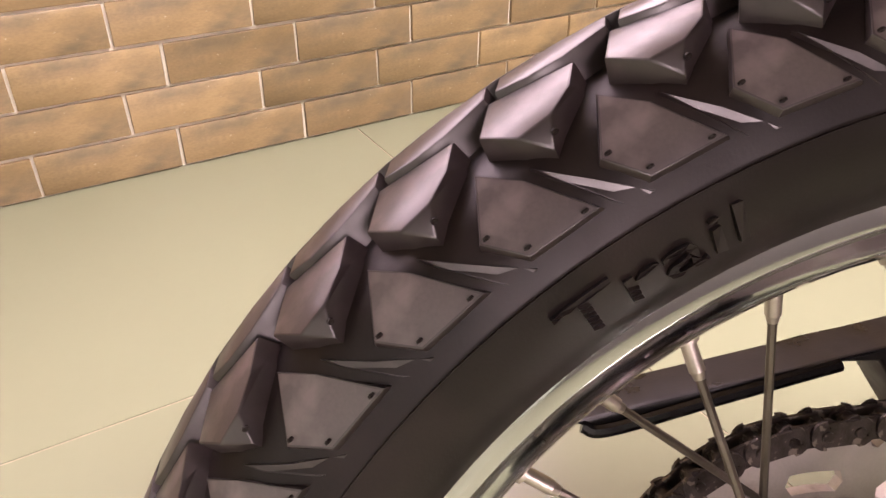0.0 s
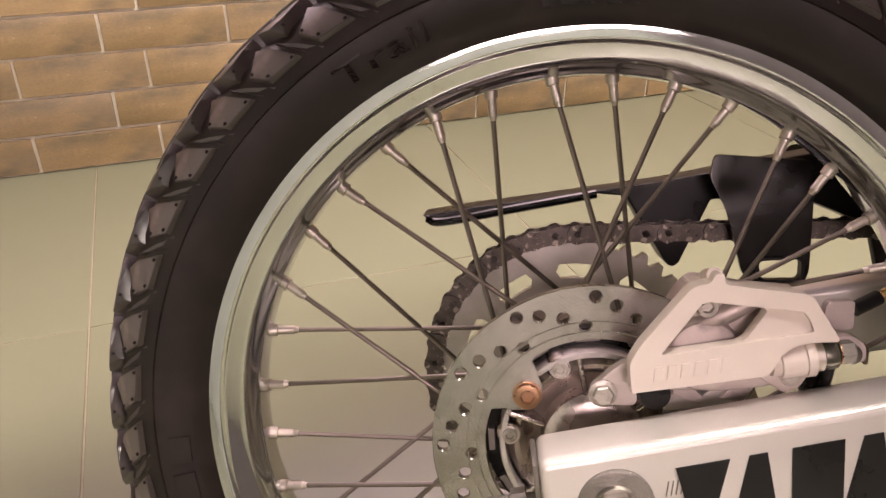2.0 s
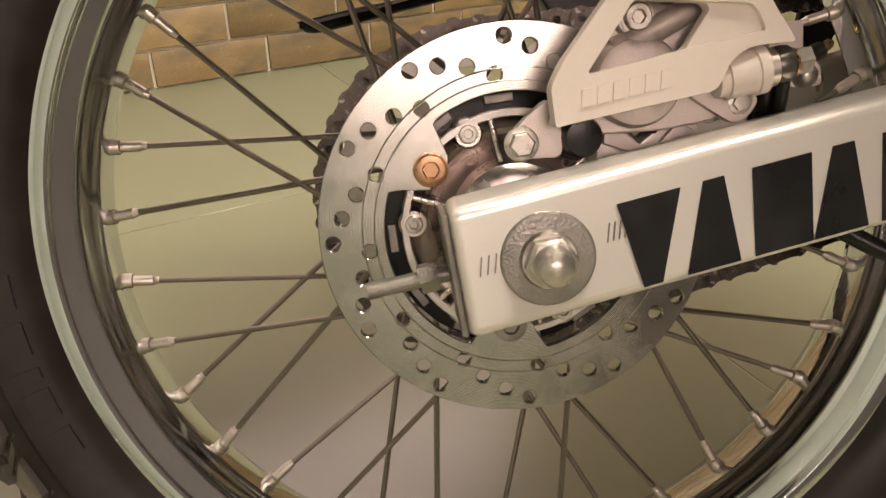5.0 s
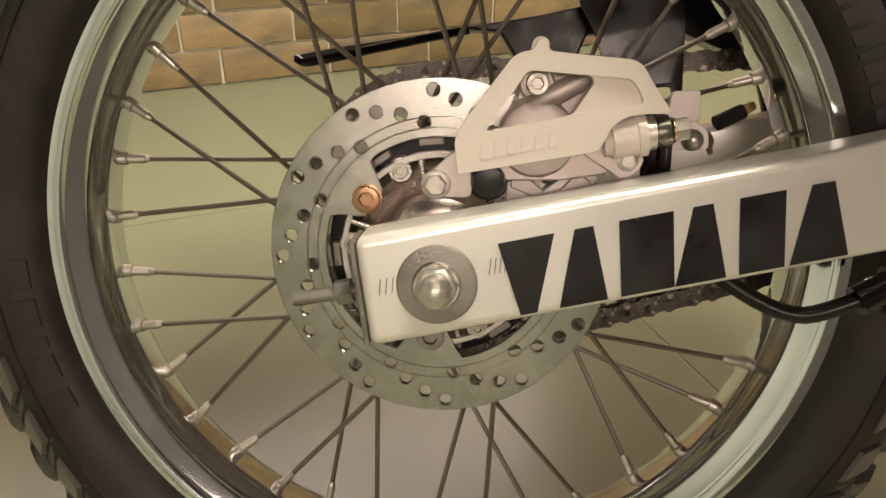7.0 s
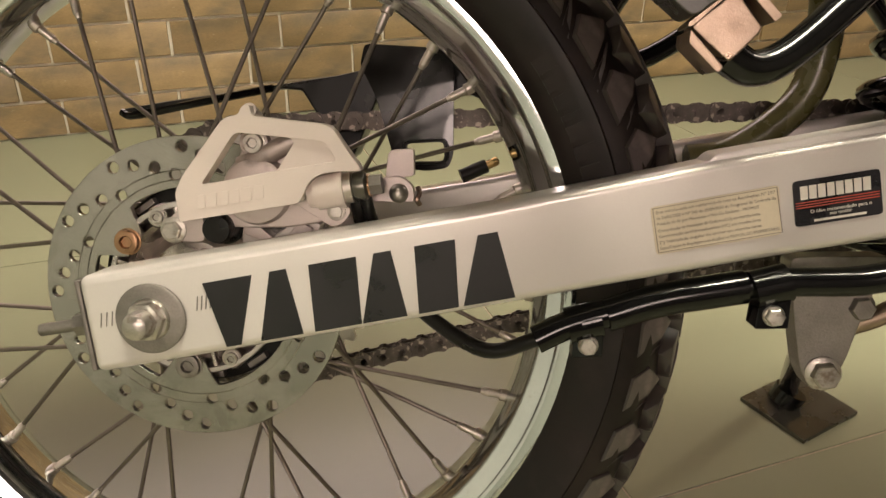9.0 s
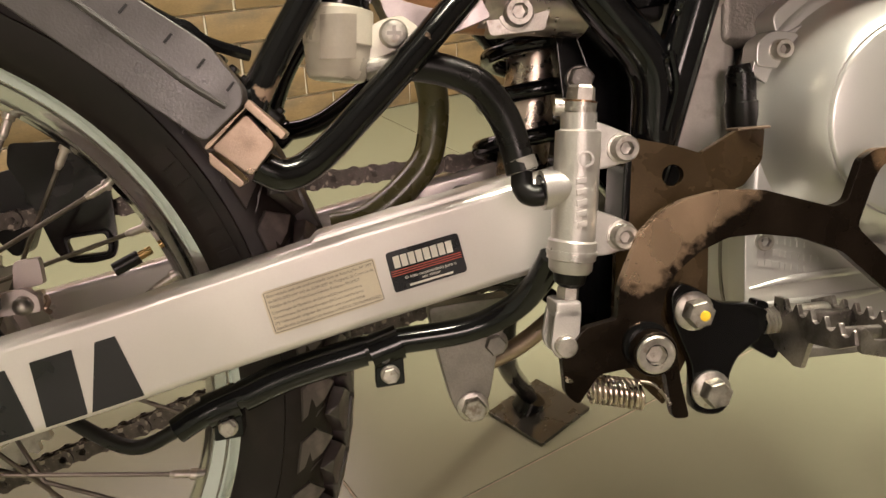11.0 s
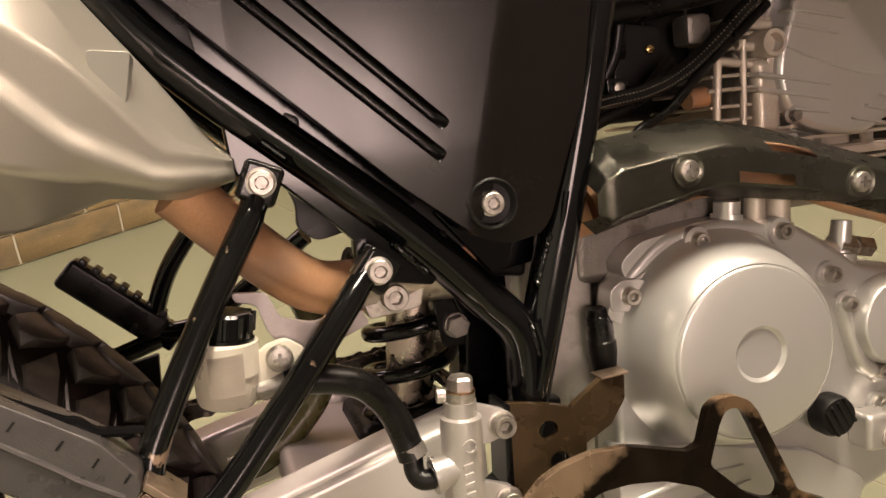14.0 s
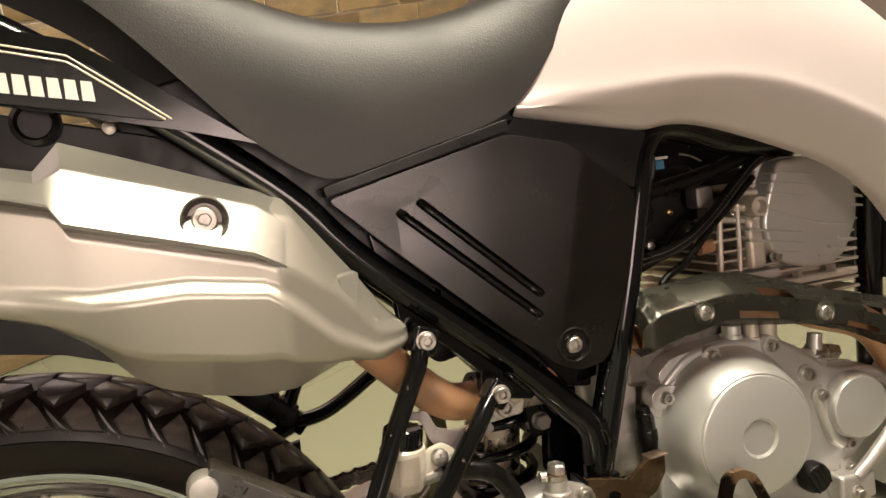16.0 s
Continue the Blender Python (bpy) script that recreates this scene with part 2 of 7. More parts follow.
LABEL_WHITE = material("white_label_ink", (0.78, 0.74, 0.68), 0.5, 0, 0.05, 40, 700, 0.0)
LABEL_RED = material("red_label_ink", (0.55, 0.09, 0.06), 0.5, 0, 0.08, 40, 700, 0.0)
YELLOW = material("yellow_paint_mark", (0.85, 0.55, 0.03), 0.5, 0, 0.1, 40, 700, 0.0)
BLUE = material("blue_connector_plastic", (0.10, 0.30, 0.48), 0.4, 0, 0.1, 60, 700, 0.1)
ORANGE_TUBE = material("olive_rubber_hose", (0.085, 0.078, 0.030), 0.28, 0, 0.25, 40, 700, 0.05)
BRASS = material("brass_valve", (0.62, 0.42, 0.18), 0.3, 1, 0.15, 100, 900, 0.1)
BRICK = material("glazed_brown_brick", (0.315, 0.215, 0.108), 0.45, 0, 0.30, 11, 260, 0.35, random_tint=0.24, stretch=(0.55, 1, 1.25), dirt=(0.100, 0.084, 0.062), dirt_scale=8, dirt_level=0.47, wear=(0.60, 0.52, 0.40), wear_amount=-0.12, wear_scale=110)
MORTAR = material("pale_mortar", (0.78, 0.72, 0.62), 0.85, 0, 0.12, 30, 300, 0.3)
TILE = material("polished_beige_tile", (0.249, 0.253, 0.172), 0.24, 0, 0.02, 3, 90, 0.0, random_tint=0.02, rough_var=0.01)
GROUT = material("tile_grout", (0.36, 0.30, 0.22), 0.8, 0, 0.15, 30, 300, 0.2)
# Invented tones for the unseen walls and ceiling, set to steer reflections and bounce.
PLASTER = material("unseen_wall_rose", (0.34, 0.27, 0.255), 0.8, 0, 0.03, 4, 200, 0.08)
SLATE = material("unseen_wall_dark_taupe", (0.115, 0.100, 0.098), 0.7, 0, 0.05, 4, 200, 0.06)
MINT = material("unseen_wall_pale_mint", (0.66, 0.71, 0.64), 0.7, 0, 0.03, 4, 200, 0.06)
CEILING_TONE = material("unseen_ceiling_grey", (0.13, 0.13, 0.132), 0.85, 0, 0.03, 4, 200, 0.05)


def emitter(name, colour, strength):
    m = bpy.data.materials.new(name)
    m.use_nodes = True
    b = m.node_tree.nodes["Principled BSDF"]
    b.inputs["Base Color"].default_value = (*colour, 1)
    b.inputs["Emission Color"].default_value = (*colour, 1)
    b.inputs["Emission Strength"].default_value = strength
    return m


# ---- mesh helpers ----
def flare(p):
    """The motorcycle's bodywork widens a little from the swing arm towards the engine."""
    side = 1.0 if p.y <= 0 else max(0.0, 1 - p.y / 0.1)
    return Vector((p.x - 0.004 * max(0.0, min(1.0, (p.x - 0.25) / 0.08)), p.y * 1.04 - 0.065 * max(0.0, p.x - 0.24) * side, p.z))


def on_bike(ob):
    """True for the motorcycle itself and for parts of it that lie in its own axes."""
    while ob is not None and ob.name != "motorcycle":
        if ob.matrix_basis != Matrix.Identity(4):
            return False
        ob = ob.parent
    return ob is not None


def part(name, bm, mat, parent, label="", m=None, angle=38, smooth=True):
    """One bmesh as one mesh object under a thing or a part."""
    if on_bike(parent):
        if m is None:
            for v in bm.verts:
                v.co = flare(v.co)
        else:
            m = Matrix.Translation(flare(m.translation) - m.translation) @ m
    bmesh.ops.recalc_face_normals(bm, faces=bm.faces)
    me = bpy.data.meshes.new(name)
    for f in bm.faces:
        f.smooth = smooth
    for e in bm.edges:
        if len(e.link_faces) == 2 and e.calc_face_angle(0) > radians(angle):
            e.smooth = False
    bm.to_mesh(me)
    bm.free()
    me.materials.append(mat)
    ob = new(name, me)
    if parent:
        ob.parent = parent
    if m is not None:
        ob.matrix_basis = m
    if label:
        ob["label"] = label
    if parent and smooth:
        ob.modifiers.new("flat_faces", "WEIGHTED_NORMAL").keep_sharp = True
    return ob


def share(name, me, parent, m, label=""):
    ob = new(name, me)
    ob.parent = parent
    ob.matrix_basis = m
    if label:
        ob["label"] = label
    return ob


def bevel_sharp(bm, width, seg=2, angle=30):
    if width <= 0:
        return bm
    es = [e for e in bm.edges if len(e.link_faces) == 2 and e.calc_face_angle(0) > radians(angle)]
    bmesh.ops.bevel(bm, geom=es, offset=width, segments=seg, affect="EDGES", profile=0.5, clamp_overlap=True)
    return bm


def box(x0, x1, y0, y1, z0, z1, bevel=0.0, seg=2):
    bm = bmesh.new()
    bmesh.ops.create_cube(bm, size=1, matrix=Matrix.LocRotScale(((x0 + x1) / 2, (y0 + y1) / 2, (z0 + z1) / 2), None, (abs(x1 - x0), abs(y1 - y0), abs(z1 - z0))))
    return bevel_sharp(bm, bevel, seg)


def plate(outer, y0, y1, bevel=0.001, holes=(), seg=2, yfun=None, fine=0.0):
    """A plate with the outline (x, z), from depth y0 to y1, with holes; yfun(x, z) shifts it in depth."""
    bm = bmesh.new()
    if not holes:
        vs = [bm.verts.new((x, y0, z)) for x, z in outer]
        f = bm.faces.new(vs)
        ret = bmesh.ops.extrude_face_region(bm, geom=[f])
    else:
        es = []
        for ring in (outer, *holes):
            vs = [bm.verts.new((x, y0, z)) for x, z in ring]
            es += [bm.edges.new((vs[i], vs[(i + 1) % len(vs)])) for i in range(len(vs))]
        bmesh.ops.triangle_fill(bm, edges=es, use_beauty=True, use_dissolve=False)
        ret = bmesh.ops.extrude_face_region(bm, geom=list(bm.faces))
    bmesh.ops.translate(bm, verts=[v for v in ret["geom"] if isinstance(v, bmesh.types.BMVert)], vec=(0, y1 - y0, 0))
    bmesh.ops.recalc_face_normals(bm, faces=bm.faces)
    bevel_sharp(bm, bevel, seg)
    if fine:
        for k in range(3):
            bmesh.ops.triangulate(bm, faces=bm.faces)
            bmesh.ops.subdivide_edges(bm, edges=[e for e in bm.edges if e.calc_length() > fine], cuts=1)
        bmesh.ops.triangulate(bm, faces=bm.faces)
    if yfun:
        for v in bm.verts:
            v.co.y += yfun(v.co.x, v.co.z)
    return bm


def circle(cx, cz, r, n=24, start=0.0):
    return [(cx + r * math.cos(start + 2 * math.pi * i / n), cz + r * math.sin(start + 2 * math.pi * i / n)) for i in range(n)]


def rounded(points, r=0.004, n=3):
    """An outline with each corner rounded off."""
    out = []
    k = len(points)
    for i in range(k):
        p, a, b = Vector(points[i]), Vector(points[i - 1]), Vector(points[(i + 1) % k])
        da, db = (a - p), (b - p)
        d = min(r, da.length * 0.45, db.length * 0.45)
        s, e = p + da.normalized() * d, p + db.normalized() * d
        for j in range(n + 1):
            t = j / n
            q = (1 - t) ** 2 * s + 2 * t * (1 - t) * p + t * t * e
            out.append((q.x, q.y))
    return out


def smooth_path(points, per=6):
    pts = [Vector(p) for p in points]
    if len(pts) < 3:
        return pts
    ext = [2 * pts[0] - pts[1]] + pts + [2 * pts[-1] - pts[-2]]
    out = []
    for i in range(1, len(ext) - 2):
        p0, p1, p2, p3 = ext[i - 1:i + 3]
        for j in range(per):
            t = j / per
            out.append(0.5 * ((2 * p1) + (p2 - p0) * t + (2 * p0 - 5 * p1 + 4 * p2 - p3) * t * t + (3 * p1 - p0 - 3 * p2 + p3) * t ** 3))
    out.append(pts[-1])
    return out


def tube(points, r, n=12, per=6, closed=False, bm=None):
    """A round tube along a smooth line; r is one radius or one for each point."""
    pts = smooth_path(points, per) if per else [Vector(p) for p in points]
    if isinstance(r, (list, tuple)):
        k = len(r) - 1
        rad = []
        for i in range(len(pts)):
            u = i / (len(pts) - 1) * k
            j = min(int(u), k - 1)
            rad.append(r[j] + (r[j + 1] - r[j]) * (u - j))
    else:
        rad = [r] * len(pts)
    bm = bm or bmesh.new()
    rings = []
    side = None
    for i, p in enumerate(pts):
        d = (pts[min(i + 1, len(pts) - 1)] - pts[max(i - 1, 0)]).normalized()
        if side is None:
            side = d.cross(Vector((0, 0, 1)) if abs(d.z) < 0.9 else Vector((0, 1, 0))).normalized()
        side = (side - d * side.dot(d)).normalized()
        up = d.cross(side)
        rings.append([bm.verts.new(p + rad[i] * (math.cos(2 * math.pi * k / n) * side + math.sin(2 * math.pi * k / n) * up)) for k in range(n)])
    for a, b in zip(rings, rings[1:]):
        for k in range(n):
            bm.faces.new((a[k], a[(k + 1) % n], b[(k + 1) % n], b[k]))
    bm.faces.new(rings[0][::-1])
    bm.faces.new(rings[-1])
    return bm


def lathe(profile, cx=0.0, cz=0.0, n=48, loop=False, bm=None):
    """The profile (radius, y) turned about an axle along y through (cx, cz)."""
    bm = bm or bmesh.new()
    rings = []
    for r, y in profile:
        if r < 1e-6:
            rings.append([bm.verts.new((cx, y, cz))])
        else:
            rings.append([bm.verts.new((cx + r * math.cos(2 * math.pi * k / n), y, cz + r * math.sin(2 * math.pi * k / n))) for k in range(n)])
    pairs = list(zip(rings, rings[1:])) + ([(rings[-1], rings[0])] if loop else [])
    for a, b in pairs:
        for k in range(n):
            q = (k + 1) % n
            if len(a) == 1 and len(b) > 1:
                bm.faces.new((a[0], b[k], b[q]))
            elif len(b) == 1 and len(a) > 1:
                bm.faces.new((a[k], a[q], b[0]))
            elif len(a) > 1:
                bm.faces.new((a[k], a[q], b[q], b[k]))
    return bm


def loft(rows, close_rows=False, caps=False):
    """A skin over rows of points of one length."""
    bm = bmesh.new()
    vs = [[bm.verts.new(p) for p in row] for row in rows]
    for a, b in zip(vs, vs[1:]):
        n = len(a)
        for k in range(n if close_rows else n - 1):
            bm.faces.new((a[k], a[(k + 1) % n], b[(k + 1) % n], b[k]))
    if caps:
        bm.faces.new(vs[0])
        bm.faces.new(vs[-1])
    return bm


def hex_bolt(x, y, z, r, h, flange=1.35, turn=0.2):
    """A hexagon head with a flange and a domed end, its face towards -y."""
    bm = lathe([(0, y), (r * flange, y), (r * flange, y - h * 0.15), (r * 1.02, y - h * 0.3), (0, y - h * 0.3)], x, z, 20)
    ring = circle(x, z, r, 6, turn)
    small = circle(x, z, r * 0.86, 6, turn)
    a = [bm.verts.new((p, y - h * 0.25, q)) for p, q in ring]
    b = [bm.verts.new((p, y - h * 0.88, q)) for p, q in ring]
    c = [bm.verts.new((p, y - h, q)) for p, q in small]
    for s, t in ((a, b), (b, c)):
        for k in range(6):
            bm.faces.new((s[k], s[(k + 1) % 6], t[(k + 1) % 6], t[k]))
    bm.faces.new(c)
    return bm


def socket_bolt(x, y, z, r, h, washer=1.3, n=20):
    """A round socket head with a six-sided recess, its face towards -y."""
    bm = lathe([(0, y), (r * washer, y), (r * washer, y - h * 0.12), (r, y - h * 0.16), (r, y - h * 0.88), (r * 0.9, y - h), (r * 0.55, y - h)], x, z, n)
    lathe([(r * 0.55, y - h), (r * 0.5, y - h * 0.5), (0, y - h * 0.48)], x, z, 6, bm=bm)
    return bm


def cross_bolt(x, y, z, r, h):
    """A pan head with a cross recess."""
    bm = lathe([(0, y), (r, y), (r, y - h * 0.5), (r * 0.85, y - h * 0.85), (r * 0.5, y - h), (0, y - h)], x, z, 20)
    return bm


def cross_mark(x, y, z, r):
    return plate([(x - r, z - r / 4), (x - r / 4, z - r / 4), (x - r / 4, z - r), (x + r / 4, z - r), (x + r / 4, z - r / 4), (x + r, z - r / 4),
                  (x + r, z + r / 4), (x + r / 4, z + r / 4), (x + r / 4, z + r), (x - r / 4, z + r), (x - r / 4, z + r / 4), (x - r, z + r / 4)], y, y - 0.0004, 0)


def text_mesh(words, height, depth):
    """Raised letters in the x z plane, their faces towards -y, starting at the origin."""
    c = bpy.data.curves.new("lettering", "FONT")
    c.body, c.size, c.extrude, c.resolution_u = words, height * 1.4, depth / 2, 2
    ob = new("lettering", c)
    bpy.context.view_layer.update()
    me = bpy.data.meshes.new_from_object(ob.evaluated_get(bpy.context.evaluated_depsgraph_get()))
    bpy.data.objects.remove(ob)
    bm = bmesh.new()
    bm.from_mesh(me)
    bpy.data.meshes.remove(me)
    for v in bm.verts:
        v.co = Vector((v.co.x, -v.co.z, v.co.y))
    return bm


def thing(name, label, category, m=None, group=""):
    ob = new(name)
    ob.empty_display_size = 0.1
    if m is not None:
        ob.matrix_basis = m
    return tagged(ob, label, category, group)


# ---- the room ----
def slab(name, a0, a1, n0, n1, z0, z1, mat, label, category):
    ob = part(name, box(a0, a1, n0, n1, z0, z1), mat, None, m=ROOM, smooth=False)
    return tagged(ob, label, category, kind="structure")


floor = slab("floor", SIDE_L, SIDE_R, BACK_N, WALL_N + 0.3, -0.20, -0.0015, GROUT, "polished beige porcelain tiled floor with thin brown joints", "floor")
wall_north = slab("wall_north", SIDE_L, SIDE_R, WALL_N + 0.004, WALL_N + 0.2, 0.0, CEIL, MORTAR, "brown glazed brick wall with pale mortar joints", "brick wall")
# Unseen walls and ceiling, added; the mint and taupe split shapes reflections.
slab("wall_south", SIDE_L, -0.55, BACK_N - 0.2, BACK_N, 0, CEIL, MINT, "plain pale mint wall, unseen, toned for reflections", "wall")
slab("wall_south_east", -0.55, SIDE_R, BACK_N - 0.2, BACK_N, 0, CEIL, SLATE, "plain dark taupe wall, unseen, toned for reflections", "wall")
slab("wall_west", SIDE_L - 0.2, SIDE_L, BACK_N - 0.2, WALL_N + 0.2, 0, CEIL, MINT, "plain pale mint wall, unseen, toned for reflections", "wall")
slab("wall_east", SIDE_R, SIDE_R + 0.2, BACK_N - 0.2, WALL_N + 0.2, 0, CEIL, PLASTER, "plain dusty rose wall, unseen, toned for bounce light", "wall")
slab("ceiling", SIDE_L - 0.2, SIDE_R + 0.2, BACK_N - 0.2, WALL_N + 0.2, CEIL, CEIL + 0.15, CEILING_TONE, "plain grey ceiling, unseen, darkened for reflections", "ceiling")

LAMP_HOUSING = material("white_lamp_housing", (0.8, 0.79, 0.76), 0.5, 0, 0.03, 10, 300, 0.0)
# Fittings for the assumed overhead lamp and the added fill.
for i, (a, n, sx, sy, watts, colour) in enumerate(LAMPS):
    lamp = thing("unseen_ceiling_lamp", "unseen long white ceiling lamp with a glowing diffuser", "ceiling lamp", ROOM @ pose(a, n, CEIL), "ceiling lamps")
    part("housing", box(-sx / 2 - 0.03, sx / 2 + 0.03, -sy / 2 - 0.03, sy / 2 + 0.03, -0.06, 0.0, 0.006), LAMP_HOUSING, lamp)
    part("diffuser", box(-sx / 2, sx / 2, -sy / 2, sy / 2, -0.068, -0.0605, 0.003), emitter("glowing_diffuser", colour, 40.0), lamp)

# Bodies of the added panels; no such fitting is known in the room.
for a, n, face, z, sx, sy, watts, glow, colour in ADDED_PANELS:
    wl = thing("added_panel", "unseen white glowing panel added high on the wall", "wall lamp", ROOM @ pose(a, n + face * 0.004, z), "wall lamps")
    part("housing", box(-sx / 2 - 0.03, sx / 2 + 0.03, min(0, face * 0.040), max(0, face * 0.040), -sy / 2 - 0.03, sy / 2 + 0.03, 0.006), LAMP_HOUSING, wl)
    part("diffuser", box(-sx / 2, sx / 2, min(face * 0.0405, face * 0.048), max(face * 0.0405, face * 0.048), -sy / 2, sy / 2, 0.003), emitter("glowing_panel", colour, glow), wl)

# ---- the motorcycle ----
bike = thing("motorcycle", "silver and black trail motorcycle leaning on its side stand", "motorcycle", BIKE)
AX, AZ = 0.0, 0.325       # rear axle


def polar(r, deg, y=0.0):
    return (AX + r * math.cos(radians(deg)), y, AZ + r * math.sin(radians(deg)))


# rear tyre: the carcass, then every tread block
TYRE = [(0.239, 0.030), (0.2438, 0.0342), (0.2500, 0.0388), (0.262, 0.0425), (0.2705, 0.0438), (0.2712, 0.0446), (0.2722, 0.0438), (0.280, 0.0430),
        (0.2895, 0.0392), (0.2980, 0.0308), (0.3040, 0.0174), (0.3058, 0.0)]
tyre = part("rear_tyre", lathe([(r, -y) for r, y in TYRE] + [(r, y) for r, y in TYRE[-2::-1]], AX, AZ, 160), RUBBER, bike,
            "black rubber tyre with a chunky block tread")


def tread_point(s, lift):
    """A point of the tread across the tyre: s runs from the crown (0) to the shoulder (1)."""
    line = [(0.3025, 0.0), (0.301, 0.017), (0.296, 0.030), (0.288, 0.0385), (0.280, 0.0430), (0.272, 0.0436)]
    u = min(0.9999, abs(s)) * (len(line) - 1)
    i = int(u)
    r = line[i][0] + (line[i + 1][0] - line[i][0]) * (u - i)
    y = line[i][1] + (line[i + 1][1] - line[i][1]) * (u - i)
    a = abs(s) * 1.35
    y = y + lift * math.sin(a) * 0.9
    return r + lift * math.cos(a), y if s >= 0 else -y


def tread_vert(bm, a, s, lift):
    r, y = tread_point(s, lift)
    return bm.verts.new((r * math.cos(radians(a)), -y, r * math.sin(radians(a))))


def tread_block(top, low=(), skirt=0.14, edge=0.0007):
    """A block from its worn top (degrees, s, lift) and, beside its last corners, lower corners of a sloping flank."""
    bm = bmesh.new()
    upper = [tread_vert(bm, *p) for p in top]
    ring, flat = list(top), list(upper)
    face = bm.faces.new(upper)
    # The top takes the palest rubber, its colour part wear, part sheen.
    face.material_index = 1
    if low:
        first, last, corners = low
        lower = [tread_vert(bm, *p) for p in corners]
        span = list(range(first, last + 1)) if last > first else list(range(first, len(top))) + [0]
        chain = [upper[k] for k in span]
        fan = [lower[min(len(lower) - 1, int((j + 0.5) / (len(chain) - 1) * len(lower)))] for j in range(len(chain) - 1)]
        for j in range(len(chain) - 1):
            bm.faces.new((chain[j], chain[j + 1], fan[j]))
            if j and fan[j] != fan[j - 1]:
                bm.faces.new((chain[j], fan[j], fan[j - 1]))
        keep = [k for k in range(len(top)) if k not in span[1:-1]]
        k0 = keep.index(first)
        ring = [top[k] for k in keep[:k0 + 1]] + list(corners) + [top[k] for k in keep[k0 + 1:]]
        flat = [upper[k] for k in keep[:k0 + 1]] + lower + [upper[k] for k in keep[k0 + 1:]]
    ca = sum(p[0] for p in ring) / len(ring)
    cs = sum(p[1] for p in ring) / len(ring)
    foot = [tread_vert(bm, ca + (a - ca) * (1 + skirt), cs + (q - cs) * (1 + skirt), -0.001) for a, q, _ in ring]
    for k in range(len(ring)):
        n = (k + 1) % len(ring)
        bm.faces.new((flat[k], flat[n], foot[n], foot[k]))
    bmesh.ops.recalc_face_normals(bm, faces=bm.faces)
    if edge:
        tops = [e for e in bm.edges if len(e.link_faces) == 2 and e.calc_face_angle(0) > radians(14) and not any(v in foot for v in e.verts)]
        bmesh.ops.bevel(bm, geom=tops, offset=edge, segments=2, affect="EDGES", profile=0.5, clamp_overlap=True)
    return bm


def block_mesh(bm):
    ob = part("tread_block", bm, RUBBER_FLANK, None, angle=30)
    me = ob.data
    me.materials.append(RUBBER_WORN_SHEEN)
    bpy.data.objects.remove(ob)
    return me


PITCH = 7.5
me_sh = block_mesh(tread_block([(0.0, 0.33, 0.0062), (2.0, 0.625, 0.0064), (0.3, 0.825, 0.0060), (-4.2, 0.82, 0.0052), (-1.8, 0.50, 0.0060)], skirt=0.13))
me_ki = block_mesh(tread_block([(-0.2, 0.165, 0.0112), (2.0, 0.140, 0.0116), (4.6, 0.085, 0.0120), (6.2, 0.26, 0.0112), (4.7, 0.385, 0.0104), (2.7, 0.375, 0.0106), (1.0, 0.295, 0.0110)],
                               (4, 0, [(3.5, 0.470, 0.0062), (0.5, 0.255, 0.0075)]), skirt=0.10))
me_cr = block_mesh(tread_block([(3.95, 0.080, 0.0138), (3.2, 0.0, 0.0146), (-0.3, 0.0, 0.0148), (-3.5, 0.0, 0.0146), (-2.9, 0.075, 0.0138), (0.0, 0.128, 0.0132), (2.2, 0.124, 0.0134)], skirt=0.05))
me_le = block_mesh(tread_block([(-2.5, 0.46, 0.0046), (-4.7, 0.67, 0.0040), (-7.2, 0.895, 0.0024), (-6.0, 0.945, 0.0012), (-5.1, 0.83, 0.0030), (-3.3, 0.58, 0.0044)], skirt=0.10, edge=0.0004))
me_le.materials[1] = RUBBER_FLANK
FLIP = Matrix.Diagonal((1, -1, 1, 1))
TREAD = 127.2 - 17 * PITCH
for i in range(48):
    a = TREAD + PITCH * i
    for me in (me_sh, me_ki, me_cr, me_le):
        share("tread_block", me, tyre, pose(AX, 0, AZ, 0, -a, 0))
        share("tread_block", me, tyre, pose(AX, 0, AZ, 0, -(a + PITCH / 2), 0) @ FLIP)

# small vent stubs on the blocks
stub = lathe([(0.0011, 0), (0.0011, -0.0006), (0.0006, -0.0007), (0, -0.0003)], 0, 0, 8)
stub_ob = part("rubber_stub", stub, RUBBER, None)
stub_me = stub_ob.data
bpy.data.objects.remove(stub_ob)
for i in range(11, 27):
    for da, q, lift, turn in ((1.5, 0.615, 0.0064, -52), (0.1, 0.773, 0.0061, -58), (-3.4, 0.785, 0.0054, -58), (3.0, 0.425, 0.0086, -30)):
        r, y = tread_point(q, lift)
        share("rubber_stub", stub_me, tyre, pose(AX, 0, AZ, 0, -(TREAD + PITCH * i + da), 0) @ pose(r, -y, 0, 0, 0, turn))
part("sidewall_line", lathe([(0.2716, -0.0437), (0.2712, -0.0450), (0.2706, -0.0438)], AX, AZ, 160), RUBBER, tyre)


def wrap_on_tyre(bm, start, r0, width, lift=0.0006):
    """Bend flat lettering round the sidewall, from the angle start, going clockwise."""
    for v in bm.verts:
        r = r0 + v.co.z
        a = start - math.degrees(v.co.x / (r0 + 0.007))
        base = 0.0385 + (r - 0.248) * 0.29 if r < 0.262 else 0.0425 + (r - 0.262) * 0.13
        v.co = Vector(polar(r, a, -base + v.co.y - lift * 0.3))
    return bm


word = text_mesh("Trail", 0.0128, 0.0042)
xs = [v.co.x for v in word.verts]
